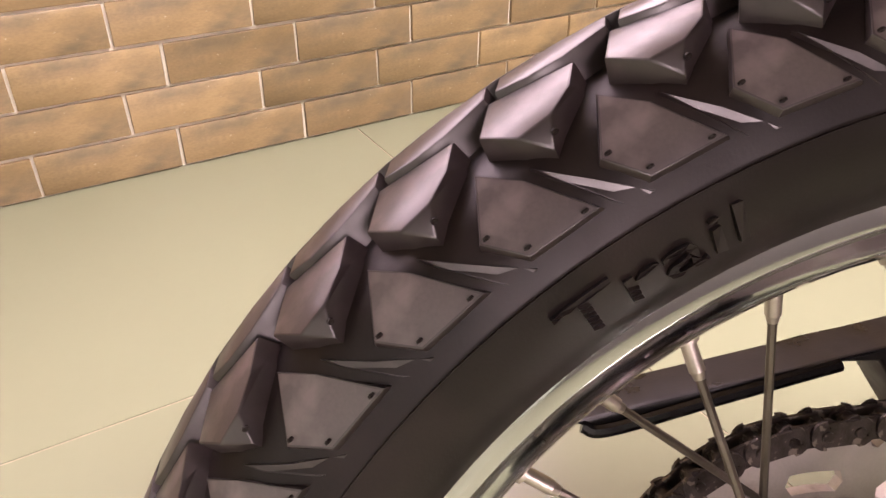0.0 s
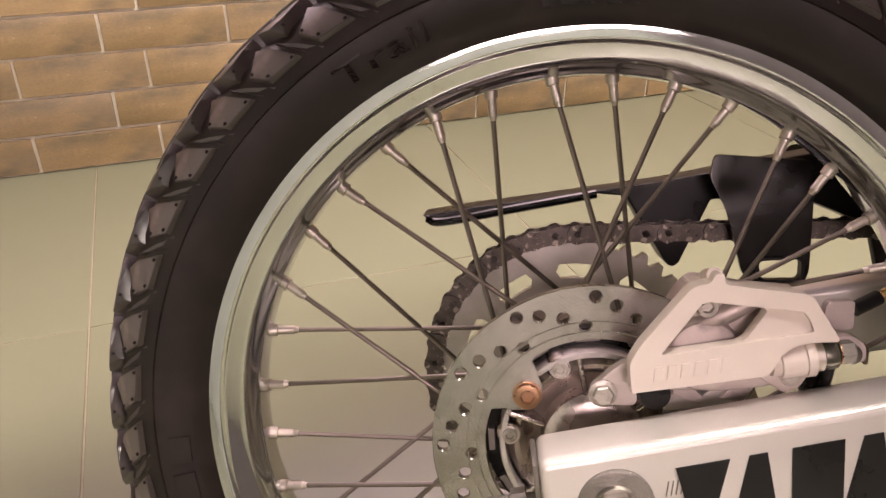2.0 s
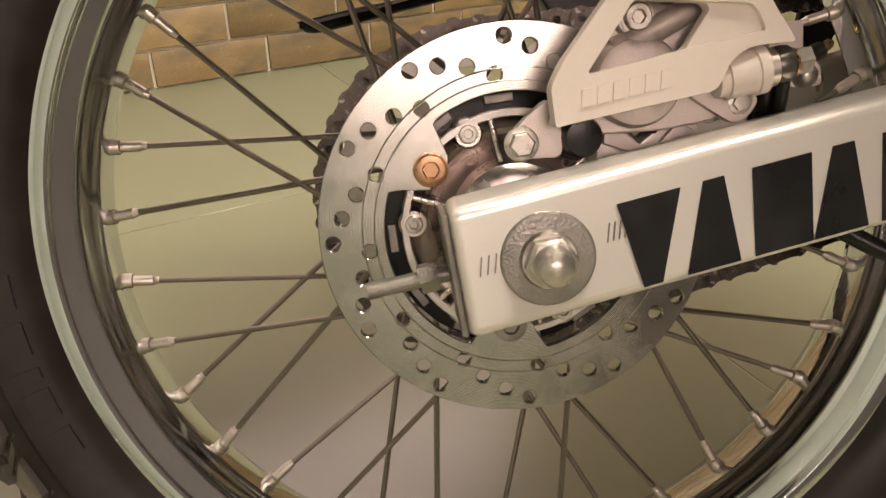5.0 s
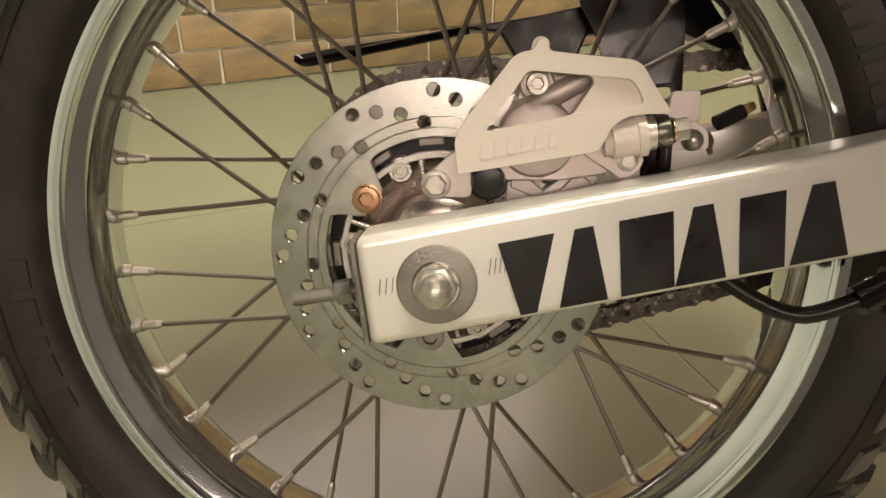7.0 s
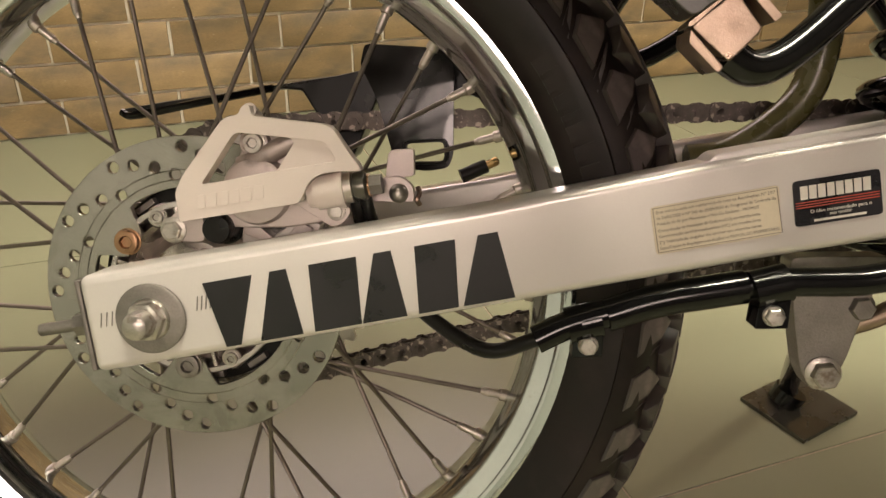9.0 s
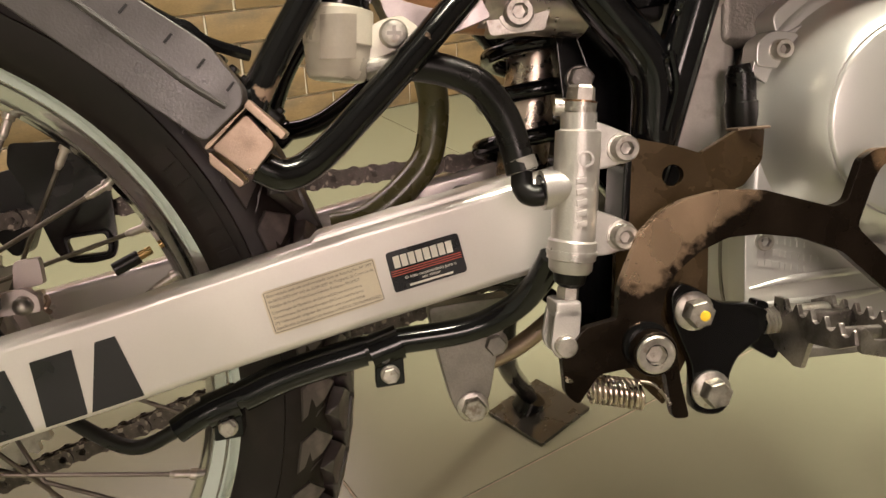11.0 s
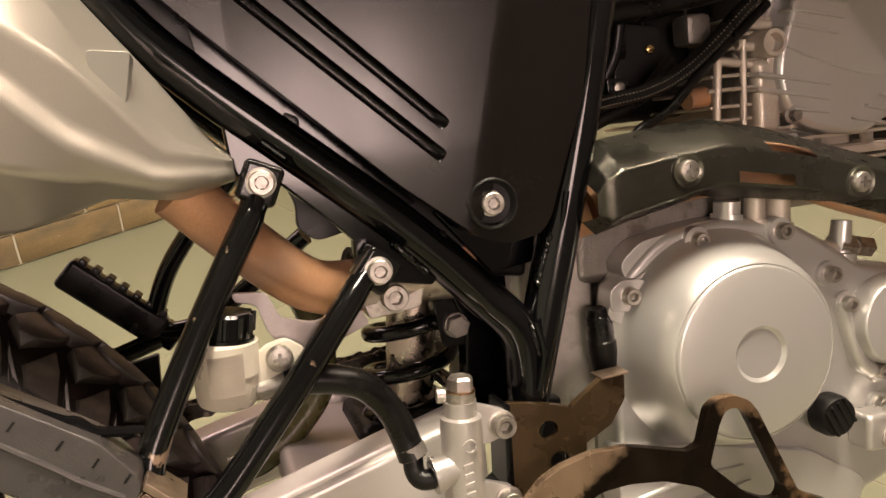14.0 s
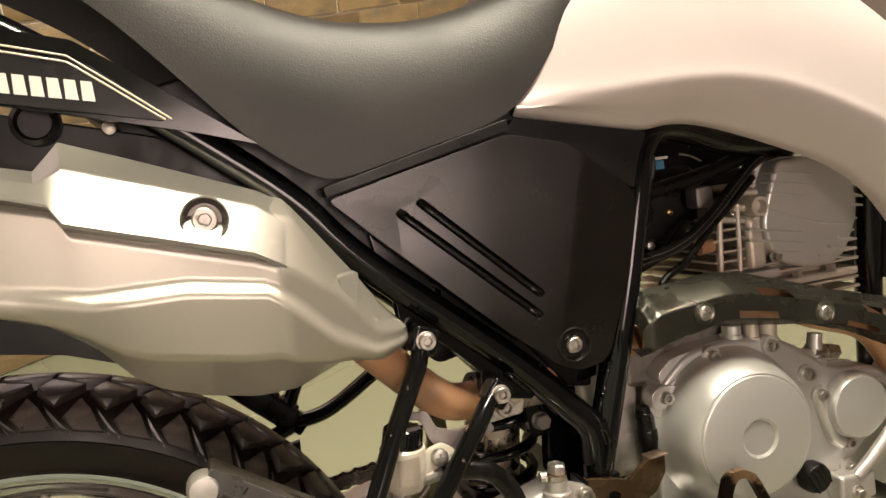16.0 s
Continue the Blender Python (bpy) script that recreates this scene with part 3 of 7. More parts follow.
for v in word.verts:
    v.co.x *= 0.0585 / max(xs)
for k in range(1, 16):
    bmesh.ops.bisect_plane(word, geom=word.verts[:] + word.edges[:] + word.faces[:], plane_co=(0, 0, k * 0.0009), plane_no=(0.35, 0, 1))
for v in word.verts:
    if v.co.y < 0 and round((v.co.z + 0.35 * v.co.x) / 0.0009) % 2:
        v.co.y += 0.0009
part("raised_lettering", wrap_on_tyre(word, 128.9, 0.2512, 0.058), RUBBER, tyre, "raised hatched rubber word on the sidewall", angle=15)


def side_bar(a0, a1, r0, r1):
    bm = box(0, radians(a0 - a1) * 0.258, -0.0009, 0.0006, 0, r1 - r0, 0)
    bmesh.ops.subdivide_edges(bm, edges=[e for e in bm.edges if abs(e.verts[0].co.x - e.verts[1].co.x) > 0.002], cuts=4)
    return wrap_on_tyre(bm, a0, r0, 0)


for a0, a1 in ((101.4, 99.8), (99.0, 97.2), (96.6, 95.0), (93.4, 91.6), (90.8, 89.4), (37.8, 35.6), (34.8, 32.8), (32.0, 30.2), (29.2, 28.4), (27.6, 25.4), (24.6, 22.6),
               (21.8, 20.0), (-152.2, -155.6), (-157.2, -160.8), (-162.0, -163.4), (-165.0, -169.0), (-170.6, -174.6)):
    part("raised_bar", side_bar(a0, a1, 0.2515, 0.264), RUBBER, tyre)

# rim, spokes and hub
RIM = [(0.2424, 0.0272), (0.2446, 0.0288), (0.2447, 0.0300), (0.2442, 0.0310), (0.2433, 0.0315), (0.2390, 0.03135), (0.2345, 0.0311), (0.2329, 0.0304), (0.2318, 0.0288), (0.2306, 0.0274), (0.2235, 0.0248), (0.2200, 0.0215), (0.2178, 0.0150), (0.2150, 0.0120), (0.2138, 0.0085),
       (0.2138, 0.0)]
outer = [(r, -y) for r, y in RIM] + [(r, y) for r, y in RIM[-2::-1]]
inner = [(0.2420, 0.0262), (0.2326, 0.0250), (0.2240, 0.0200), (0.2170, 0.0090), (0.2160, 0.0), (0.2170, -0.0090), (0.2240, -0.0200), (0.2326, -0.0250), (0.2420, -0.0262)]
part("rear_rim", lathe(outer + inner, AX, AZ, 160, loop=True), CHROME, bike, "chromed steel wheel rim with small scratches")

HUB_R, HUB_L = 0.040, 0.046
for i in range(36):
    th = 10 * i + 0.5
    sign = 1 if ((i + 1) // 2) % 2 == 0 else -1
    side = -1 if i % 2 == 0 else 1
    hub = polar(HUB_R if side < 0 else HUB_L, th + sign * 62, side * 0.030)
    tip = Vector(polar(0.2135, th, side * 0.003))
    d = (Vector(hub) - tip).normalized()
    spoke = part("spoke", tube([tip + d * 0.014, hub], 0.00165, 8, 0), SPOKE_STEEL, bike)
    bm = tube([tip - d * 0.002, tip + d * 0.004, tip + d * 0.0045, tip + d * 0.0150, tip + d * 0.0155, tip + d * 0.018], [0.0042, 0.0042, 0.0029, 0.0029, 0.0024, 0.0020], 10, 0)
    part("nipple", bm, NIPPLE, spoke)
part("rear_hub", lathe([(0.0, -0.052), (0.030, -0.052), (0.036, -0.046), (0.044, -0.036), (0.045, -0.026), (0.030, -0.022), (0.026, 0.0), (0.032, 0.022), (0.052, 0.028), (0.053, 0.036), (0.040, 0.045), (0.0, 0.045)], AX, AZ, 48),
     HUB_CAST, bike, "cast alloy wheel hub")

# valve stem
valve = part("valve_stem", tube([(0.183, 0.003, 0.4165), (0.176, -0.001, 0.413), (0.166, -0.004, 0.408)], 0.003, 10), BRASS, bike, "brass tyre valve stem")
part("valve_cap", tube([(0.176, -0.001, 0.413), (0.160, -0.005, 0.405)], 0.0048, 12, 0), BLACK_PLASTIC, valve, "black valve cap")

# grey stay behind the spokes that carries the chain guard
stay = part("guard_stay", plate(rounded([(0.0780, 0.4760), (0.0905, 0.4560), (0.0985, 0.4350), (0.1065, 0.4120), (0.1170, 0.4035), (0.1330, 0.4030), (0.1480, 0.4065), (0.1510, 0.4160), (0.1475, 0.4720), (0.1450, 0.4920), (0.0800, 0.4920)], 0.004), 0.0, 0.003, 0.001,
                                [rounded([(0.1125, 0.4235), (0.1460, 0.4280), (0.1475, 0.4095), (0.1170, 0.4065)], 0.005)], yfun=lambda x, z: 0.044 + 0.14 * max(0.0, z - 0.448) - 0.03 * (x - 0.12)), GUARD_GLOSS, bike, "glossy black chain guard stay")
slot = rounded([(0.1125, 0.4235), (0.1460, 0.4280), (0.1475, 0.4095), (0.1170, 0.4065)], 0.005)
slot_in = [(0.1306 + (x - 0.1306) * 0.84, 0.4169 + (z - 0.4169) * 0.76) for x, z in slot]
part("slot_rim", plate(slot, -0.0035, 0.004, 0.0010, [slot_in], yfun=lambda x, z: 0.044 - 0.03 * (x - 0.12)), BLACK_PLASTIC, stay)

# brake disc
DY, DZ = -0.055, AZ + 0.0026
holes = []
for k in range(12):
    for r, off in ((0.0722, 0.0), (0.0786, 8.9), (0.0842, 17.6), (0.0890, 25.6)):
        a = radians(30 * k + 9.8 + off)
        holes.append(circle(AX + r * math.cos(a), DZ + r * math.sin(a), 0.0037, 12))
inner = []
for k in range(144):
    a = 2 * math.pi * k / 144
    lug = max(math.cos(a - radians(d)) for d in (147, 27, -93))
    r = 0.0640 - 0.0185 * max(0.0, min(1.0, (lug - 0.955) / 0.026))
    inner.append((AX + r * math.cos(a), DZ + r * math.sin(a)))
disc = part("brake_disc", plate(circle(AX, DZ, 0.0955, 96), DY, DY - 0.004, 0.0004, holes + [inner], 1), DISC_STEEL, bike, "drilled steel brake disc")
for r in (0.0690, 0.0748):
    part("disc_groove_ring", lathe([(r - 0.0004, DY - 0.00405), (r, DY - 0.0043), (r + 0.0004, DY - 0.00405)], AX, DZ, 96), DISC_STEEL, disc)
part("disc_carrier", lathe([(0.0520, DY + 0.014), (0.0520, DY - 0.0015), (0.0526, DY - 0.0025), (0.0552, DY - 0.0025), (0.0558, DY - 0.0015), (0.0558, DY + 0.014)], AX, DZ, 80, loop=True), CAST, disc, "pale cast disc carrier ring")
part("slotted_ring", lathe([(0.0652, DY + 0.020), (0.0652, DY + 0.013), (0.0558, DY + 0.013), (0.0558, DY + 0.020)], AX, DZ, 64, loop=True), BLACK_PLASTIC, disc)
for k in range(12):
    x, _, z = polar(0.0605, 30 * k + 8)
    part("ring_slot", box(-0.007, 0.007, DY + 0.006, DY + 0.013, -0.002, 0.002, 0.0005), DARK_STEEL, disc, m=pose(x, 0, z + DZ - AZ, 0, 90 - (30 * k + 8), 0))
part("hub_flange", lathe([(0.0522, DY + 0.010), (0.0500, DY + 0.004), (0.0470, DY + 0.0015), (0.0440, DY + 0.003), (0.0400, DY + 0.012), (0.0360, DY + 0.016), (0.0330, DY + 0.010), (0.0300, DY - 0.002), (0.0240, DY - 0.006), (0.0, DY - 0.006)], AX, DZ, 60), HUB_CAST, disc, "cast alloy hub flange")
for k in range(6):
    x, _, z = polar(0.0425, 60 * k + 105)
    part("flange_web", box(-0.0115, 0.0115, DY - 0.004, DY + 0.016, -0.0016, 0.0016, 0.0012), HUB_CAST, disc, m=pose(x, 0, z + DZ - AZ, 0, -(60 * k + 105), 0))
    x, _, z = polar(0.0500, 60 * k + 119)
    part("flange_boss", lathe([(0.0078, DY + 0.012), (0.0074, DY - 0.0005), (0.0062, DY - 0.0020), (0, DY - 0.0020)], x, z + DZ - AZ, 20), HUB_CAST, disc)
    part("flange_bolt", socket_bolt(x, DY - 0.0020, z + DZ - AZ, 0.0042, 0.0026, 1.15), BOLT, disc)
for deg in (147, 27, -93):
    x, _, z = polar(0.0500, deg)
    part("disc_bolt", socket_bolt(x, DY - 0.0042, z + DZ - AZ, 0.0076, 0.0040, 1.12), COPPER_BOLT if deg == 147 else DARK_STEEL, disc)
for k, (long, wide) in enumerate(((0.010, 0.0014), (0.013, 0.0030), (0.012, 0.0022))):
    x, _, z = polar(0.0585 + 0.0036 * k, 140.0 - 0.4 * k)
    part("print_bar", box(-long / 2, long / 2, DY - 0.0046, DY - 0.0039, -wide / 2, wide / 2), LABEL_WHITE, disc, m=pose(x, 0, z + DZ - AZ, 0, -52, 0))

# sprocket and chain on the far side
SY = 0.066
teeth = []
for k in range(46 * 4):
    a = 2 * math.pi * k / (46 * 4)
    teeth.append((AX + (0.1015 if k % 4 in (0, 1) else 0.0955) * math.cos(a), AZ + (0.1015 if k % 4 in (0, 1) else 0.0955) * math.sin(a)))
slots = []
for k in range(10):
    a0 = radians(36 * k + 10)
    slots.append([(AX + r * math.cos(a0 + radians(d)), AZ + r * math.sin(a0 + radians(d))) for r, ds in ((0.0810, (2, 7, 12, 17, 20)), (0.0755, (22,)), (0.0700, (20, 17, 12, 7, 2)), (0.0755, (0,))) for d in ds])
sprocket = part("rear_sprocket", plate(teeth, SY, SY + 0.006, 0.0, slots + [circle(AX, AZ, 0.030, 32)]), SPROCKET, bike, "worn alloy rear sprocket")
carrier = part("sprocket_carrier", lathe([(0.020, 0.036), (0.044, 0.036), (0.052, 0.044), (0.054, 0.058), (0.054, SY - 0.0005), (0.020, SY - 0.0005)], AX, AZ, 48), CALIPER, bike, "pinkish cast alloy sprocket carrier")
for k in range(6):
    x, _, z = polar(0.056, 60 * k + 30)
    part("carrier_lug", lathe([(0, 0.050), (0.0085, 0.050), (0.0095, 0.054), (0.0095, SY - 0.0005), (0, SY - 0.0005)], x, z, 18), CALIPER, carrier)
for k in range(6):
    x, _, z = polar(0.056, 60 * k + 30)
    part("sprocket_bolt", hex_bolt(x, 0.050, z, 0.006, 0.005), BOLT, sprocket)


def chain_line():
    """Points along the chain at link spacing: the top run, round the rear sprocket, the lower run."""
    front = Vector((0.535, 0.440))
    fr, rr = 0.036, 0.1035
    c = Vector((AX, AZ))
    d = front - c
    base = math.atan2(d.y, d.x)
    off = math.acos((rr - fr) / d.length)
    pts = [front + fr * Vector((math.cos(base + off), math.sin(base + off)))]
    a0, a1 = base + off, base - off + 2 * math.pi
    arc = [c + rr * Vector((math.cos(a0 + (a1 - a0) * k / 80), math.sin(a0 + (a1 - a0) * k / 80))) for k in range(81)]
    pts += arc
    pts.append(front + fr * Vector((math.cos(base - off), math.sin(base - off))))
    out, carry, pitch = [], 0.0, 0.015875
    for p, q in zip(pts, pts[1:]):
        seg = (q - p).length
        while carry <= seg:
            out.append(p + (q - p) * (carry / seg))
            carry += pitch
        carry -= seg
    return out


def link_plate(y):
    n = 8
    ring = [(0.0079 + 0.0076 * math.cos(a), 0.0076 * math.sin(a)) for a in [math.pi * (k / n - 0.5) for k in range(n + 1)]] + \
           [(0.0079, 0.0060)] + [(-0.0079, 0.0060)] + [(-0.0079 + 0.0076 * math.cos(a), 0.0076 * math.sin(a)) for a in [math.pi * (k / n + 0.5) for k in range(n + 1)]] + [(-0.0079, -0.0060), (0.0079, -0.0060)]
    return plate(ring, y, y + 0.0018, 0)


links = []
for wide in (0, 1):
    bm = bmesh.new()
    for sgn in (-1, 1):
        yy = sgn * (0.0068 if wide else 0.0048) - 0.0009
        t = link_plate(yy)
        tmp = bpy.data.meshes.new("t")
        t.to_mesh(tmp)
        t.free()
        bm.from_mesh(tmp)
        bpy.data.meshes.remove(tmp)
    for x in (-0.0079, 0.0079):
        lathe([(0, -0.0088), (0.0026, -0.0088), (0.0026, 0.0088), (0, 0.0088)], x, 0, 10, bm=bm)
        lathe([(0.0050, -0.0045), (0.0050, 0.0045)], x, 0, 12, bm=bm)
    ob = part("chain_link", bm, CHAIN, None)
    links.append(ob.data)
    bpy.data.objects.remove(ob)
chain = part("drive_chain", tube([(0.16, SY + 0.003, 0.4375), (0.17, SY + 0.003, 0.4385)], 0.001, 6, 0), CHAIN, bike, "oily black roller drive chain")
line = chain_line()
for k, (p, q) in enumerate(zip(line, line[1:])):
    mid, d = (p + q) / 2, q - p
    share("chain_link", links[k % 2], chain, pose(mid.x, SY + 0.003, mid.y, 0, -math.degrees(math.atan2(d.y, d.x)), 0))
part("front_sprocket", lathe([(0, SY - 0.002), (0.034, SY - 0.002), (0.034, SY + 0.006), (0, SY + 0.006)], 0.535, 0.440, 30), DARK_STEEL, bike)

# chain guard
guard_line = [(-0.1201, 0.4317), (-0.085, 0.4400), (-0.040, 0.4490), (0.055, 0.4690), (0.133, 0.4900), (0.1900, 0.5040), (0.2060, 0.5020), (0.2130, 0.4900), (0.2130, 0.4420),
              (0.1560, 0.4620), (0.0893, 0.4578), (0.0720, 0.4095), (0.0685, 0.4060), (0.0640, 0.4065), (0.0600, 0.4110), (0.0279, 0.4561), (0.0063, 0.4564), (-0.0532, 0.4413), (-0.108, 0.4265)]
guard = part("chain_guard", plate(guard_line, 0.076, 0.106, 0.0020), BLACK_PLASTIC, bike, "black plastic chain guard")
part("guard_lip", tube([(-0.116, 0.076, 0.4300), (-0.104, 0.074, 0.4285), (-0.053, 0.074, 0.4415), (0.0063, 0.074, 0.4565)], 0.0032, 8), BLACK_GLOSS, guard)

# swing arm: two box arms and a cross member
ARM = [(-0.0390, 0.3460), (-0.0290, 0.2920), (0.185, 0.3440), (0.300, 0.3730), (0.470, 0.4150), (0.470, 0.4720), (0.300, 0.4310), (0.181, 0.3990)]


def arm_side(sgn):
    return lambda x, z: sgn * (-0.120 + 0.07 * x)


swing = part("swing_arm", plate(ARM, 0.034, 0.0, 0.0052, seg=4, yfun=arm_side(1), fine=0.035), SILVER, bike, "silver painted box-section swing arm")
part("far_arm", plate(ARM, -0.034, 0.0, 0.0052, seg=4, yfun=arm_side(-1)), SILVER, swing)
part("cross_member", box(0.345, 0.425, -0.062, 0.066, 0.398, 0.440, 0.008, 3), SILVER, swing)
part("weld_step", plate([(0.292, 0.4260), (0.300, 0.4345), (0.42, 0.4640), (0.42, 0.4560)], 0.030, 0.004, 0.002, yfun=arm_side(1)), SILVER, swing)
part("end_cap", plate([(-0.0415, 0.3440), (-0.0320, 0.2930), (-0.0290, 0.2930), (-0.0385, 0.3440)], 0.032, 0.002, 0.001, yfun=arm_side(1)), DARK_STEEL, swing)
adj = part("chain_adjuster", tube([(-0.030, -0.104, 0.318), (-0.071, -0.104, 0.3085)], 0.0036, 10, 0), DARK_STEEL, swing, "threaded adjuster bolt")
part("adjuster_nut", tube([(-0.041, -0.104, 0.3155), (-0.049, -0.104, 0.3135)], 0.0066, 6, 0), DARK_STEEL, adj)
part("axle_washer", lathe([(0, -0.1195), (0.0195, -0.1195), (0.0195, -0.1215), (0.0180, -0.1225), (0, -0.1225)], 0.002, 0.3262, 40), DARK_STEEL, swing, "scuffed round axle washer")
nut = part("axle_nut", hex_bolt(0.0020, -0.1225, 0.3262, 0.0108, 0.0085, 1.10), BOLT, swing, "scuffed hexagon axle nut")
part("axle_end", lathe([(0, -0.130), (0.0078, -0.130), (0.0078, -0.1365), (0.0066, -0.1395), (0.0040, -0.1408), (0, -0.1410)], 0.0020, 0.3262, 28), BOLT, nut)
for k in range(6):
    x = 0.0265 + 0.0024 * k
    for xx in (x, -0.0105 - 0.0030 * k):
        part("scale_mark", plate([(xx, 0.3255 + 0.245 * xx), (xx + 0.0005, 0.3255 + 0.245 * xx), (xx + 0.0008, 0.3335 + 0.245 * xx), (xx + 0.0003, 0.3335 + 0.245 * xx)], -0.0001, -0.0006, 0, yfun=arm_side(1)), DARK_STEEL, swing)

# lettering blocks and two stickers on the arm
for kind, x0, x1 in (("y", 0.0350, 0.0590), ("a", 0.0620, 0.0850), ("m", 0.0900, 0.1160), ("a", 0.1170, 0.1410), ("h", 0.1460, 0.1680), ("a", 0.1710, 0.1985)):
    def up(x, s):
        return 0.3130 + 0.245 * (x - 0.045) + 0.0375 * s
    w = x1 - x0
    f = 0.30 * w
    quad = {"y": [(x0 + 0.35 * w, 0), (x0 + 0.68 * w, 0), (x1, 1), (x0 - 0.1 * w, 1)], "a": [(x0, 0), (x1, 0), (x0 + 0.66 * w, 1), (x0 + 0.28 * w, 1)],
            "m": [(x0 + 0.05 * w, 0), (x1 + 0.02 * w, 0), (x1 - 0.06 * w, 1), (x0 - 0.03 * w, 1)], "h": [(x0 + 0.05 * w, 0), (x1 + 0.02 * w, 0), (x1 - 0.06 * w, 1), (x0 - 0.03 * w, 1)]}[kind]
    part("lettering_block", plate([(x - 0.003 * s, up(x, s)) for x, s in quad], -0.0001, -0.0007, 0, yfun=arm_side(1)), LETTER, swing, "plain black lettering shape")


def sticker(name, corners, mat, label):
    ob = part(name, plate(rounded(corners, 0.002, 2), -0.0001, -0.0008, 0, yfun=arm_side(1)), mat, swing, label)
    o = Vector(corners[0])
    return ob, o, Vector(corners[1]) - o, Vector(corners[3]) - o


def ink(owner, o, u, v, s0, s1, t0, t1, mat, lift=0.0008):
    c = [o + u * s + v * t for s, t in ((s0, t0), (s1, t0), (s1, t1), (s0, t1))]
    return part("print_bar", plate([(p.x, p.y) for p in c], -lift, -lift - 0.0003, 0, yfun=arm_side(1)), mat, owner)


lab, o, u, v = sticker("notice_label", [(0.2660, 0.4040), (0.3335, 0.4205), (0.3385, 0.3950), (0.2725, 0.3790)], LABEL_CREAM, "cream notice label with fine print")
NOTICE = ("Este veículo está em conformidade com as Resoluções Nº 297", "de 26/02/2002 e Nº 342 de 25/09/2003 do Programa de Controle da", "Poluição do Ar por Motociclos e Veículos Similares - PROMOT",
          "Concentração de Monóxido de Carbono(CO) em marcha lenta", "Concentração de Hidrocarbonetos (HC) em marcha lenta", "(*) Velocidade angular do motor em marcha lenta", "Especificações de Regulagem: Leia detalhes no MANUAL DO PROPRIETÁRIO")
for k, words in enumerate(NOTICE):
    bm = text_mesh(words, 0.0017, 0.0002)
    wide_x = max(q.co.x for q in bm.verts)
    t = 0.155 + 0.122 * k + (0.02 if k > 2 else 0)
    reach = 0.93 if k in (0, 1, 6) else 0.80
    for q in bm.verts:
        spot = o + u * (0.035 + reach * q.co.x / wide_x) + v * (t - q.co.z / v.length)
        q.co = Vector((spot.x, arm_side(1)(spot.x, spot.y) - 0.0009 + q.co.y, spot.y))
    part("print", bm, LABEL_INK, lab)
for s0, s1, t0, t1 in ((0.015, 0.985, 0.03, 0.04), (0.015, 0.985, 0.955, 0.965), (0.015, 0.02, 0.03, 0.965), (0.98, 0.985, 0.03, 0.965)):
    ink(lab, o, u, v, s0, s1, t0, t1, LABEL_INK)
oil, o, u, v = sticker("oil_label", [(0.3400, 0.4225), (0.3825, 0.4325), (0.3880, 0.4095), (0.3450, 0.3990)], LABEL_BLACK, "black oil label with red stripes")
for k in range(8):
    ink(oil, o, u, v, 0.08 + 0.103 * k, 0.165 + 0.103 * k, 0.13, 0.42, LABEL_WHITE)
for k in range(3):
    ink(oil, o, u, v, 0.02, 0.98, 0.475 + 0.055 * k, 0.495 + 0.055 * k, LABEL_RED)
for words, s, t, size in (("O óleo recomendado para o", 0.18, 0.735, 0.0019), ("seu motor", 0.40, 0.825, 0.0019)):
    bm = text_mesh(words, size, 0.0003)
    ang = math.atan2(u.y, u.x)
    p = o + u * s + v * t
    for w in bm.verts:
        q = Vector((p.x + w.co.x * math.cos(ang) - w.co.z * math.sin(ang), p.y + w.co.x * math.sin(ang) + w.co.z * math.cos(ang)))
        w.co = Vector((q.x, arm_side(1)(q.x, q.y) - 0.0010 + w.co.y, q.y))
    part("print", bm, LABEL_WHITE, oil)
ink(oil, o, u, v, 0.22, 0.82, 0.88, 0.93, LABEL_WHITE)

# rear brake caliper with its plastic guard
caliper = part("brake_caliper", plate(rounded([(0.025, 0.372), (0.027, 0.392), (0.031, 0.404), (0.038, 0.422), (0.046, 0.431), (0.058, 0.428), (0.074, 0.428), (0.098, 0.408), (0.106, 0.396), (0.100, 0.384), (0.080, 0.378), (0.060, 0.374)], 0.005), -0.040, -0.0795, 0.004, seg=3), CALIPER, bike, "cast alloy brake caliper")
part("piston_housing", lathe([(0, -0.076), (0.0200, -0.076), (0.0200, -0.083), (0.0185, -0.0862), (0.0150, -0.0875), (0, -0.0880)], 0.0470, 0.3955, 40), CALIPER, caliper)
part("caliper_rib", tube([(0.036, -0.080, 0.4090), (0.050, -0.0815, 0.4155), (0.066, -0.081, 0.4245), (0.074, -0.078, 0.4285)], [0.0050, 0.0060, 0.0055, 0.0045], 14), CALIPER, caliper)
part("bolt_boss", lathe([(0.0095, -0.072), (0.0090, -0.082), (0.0080, -0.0835), (0, -0.0835)], 0.0448, 0.4225, 24), CALIPER, caliper)
part("bridge_bolt", socket_bolt(0.0448, -0.0835, 0.4225, 0.0058, 0.0040, 1.2), BOLT, caliper)
part("bracket_arm", plate(rounded([(-0.0105, 0.3700), (-0.0045, 0.3615), (0.0160, 0.3625), (0.0150, 0.3760), (0.0090, 0.3890), (0.0000, 0.3815)], 0.004), -0.074, -0.081, 0.0012), CALIPER, caliper)
part("bracket_bolt", hex_bolt(-0.0030, -0.081, 0.3685, 0.0058, 0.005), BOLT, caliper)
part("rubber_boot", lathe([(0, -0.066), (0.0092, -0.066), (0.0092, -0.082), (0.0080, -0.086), (0, -0.087)], 0.0240, 0.3715, 24), BLACK_RUBBER, caliper)
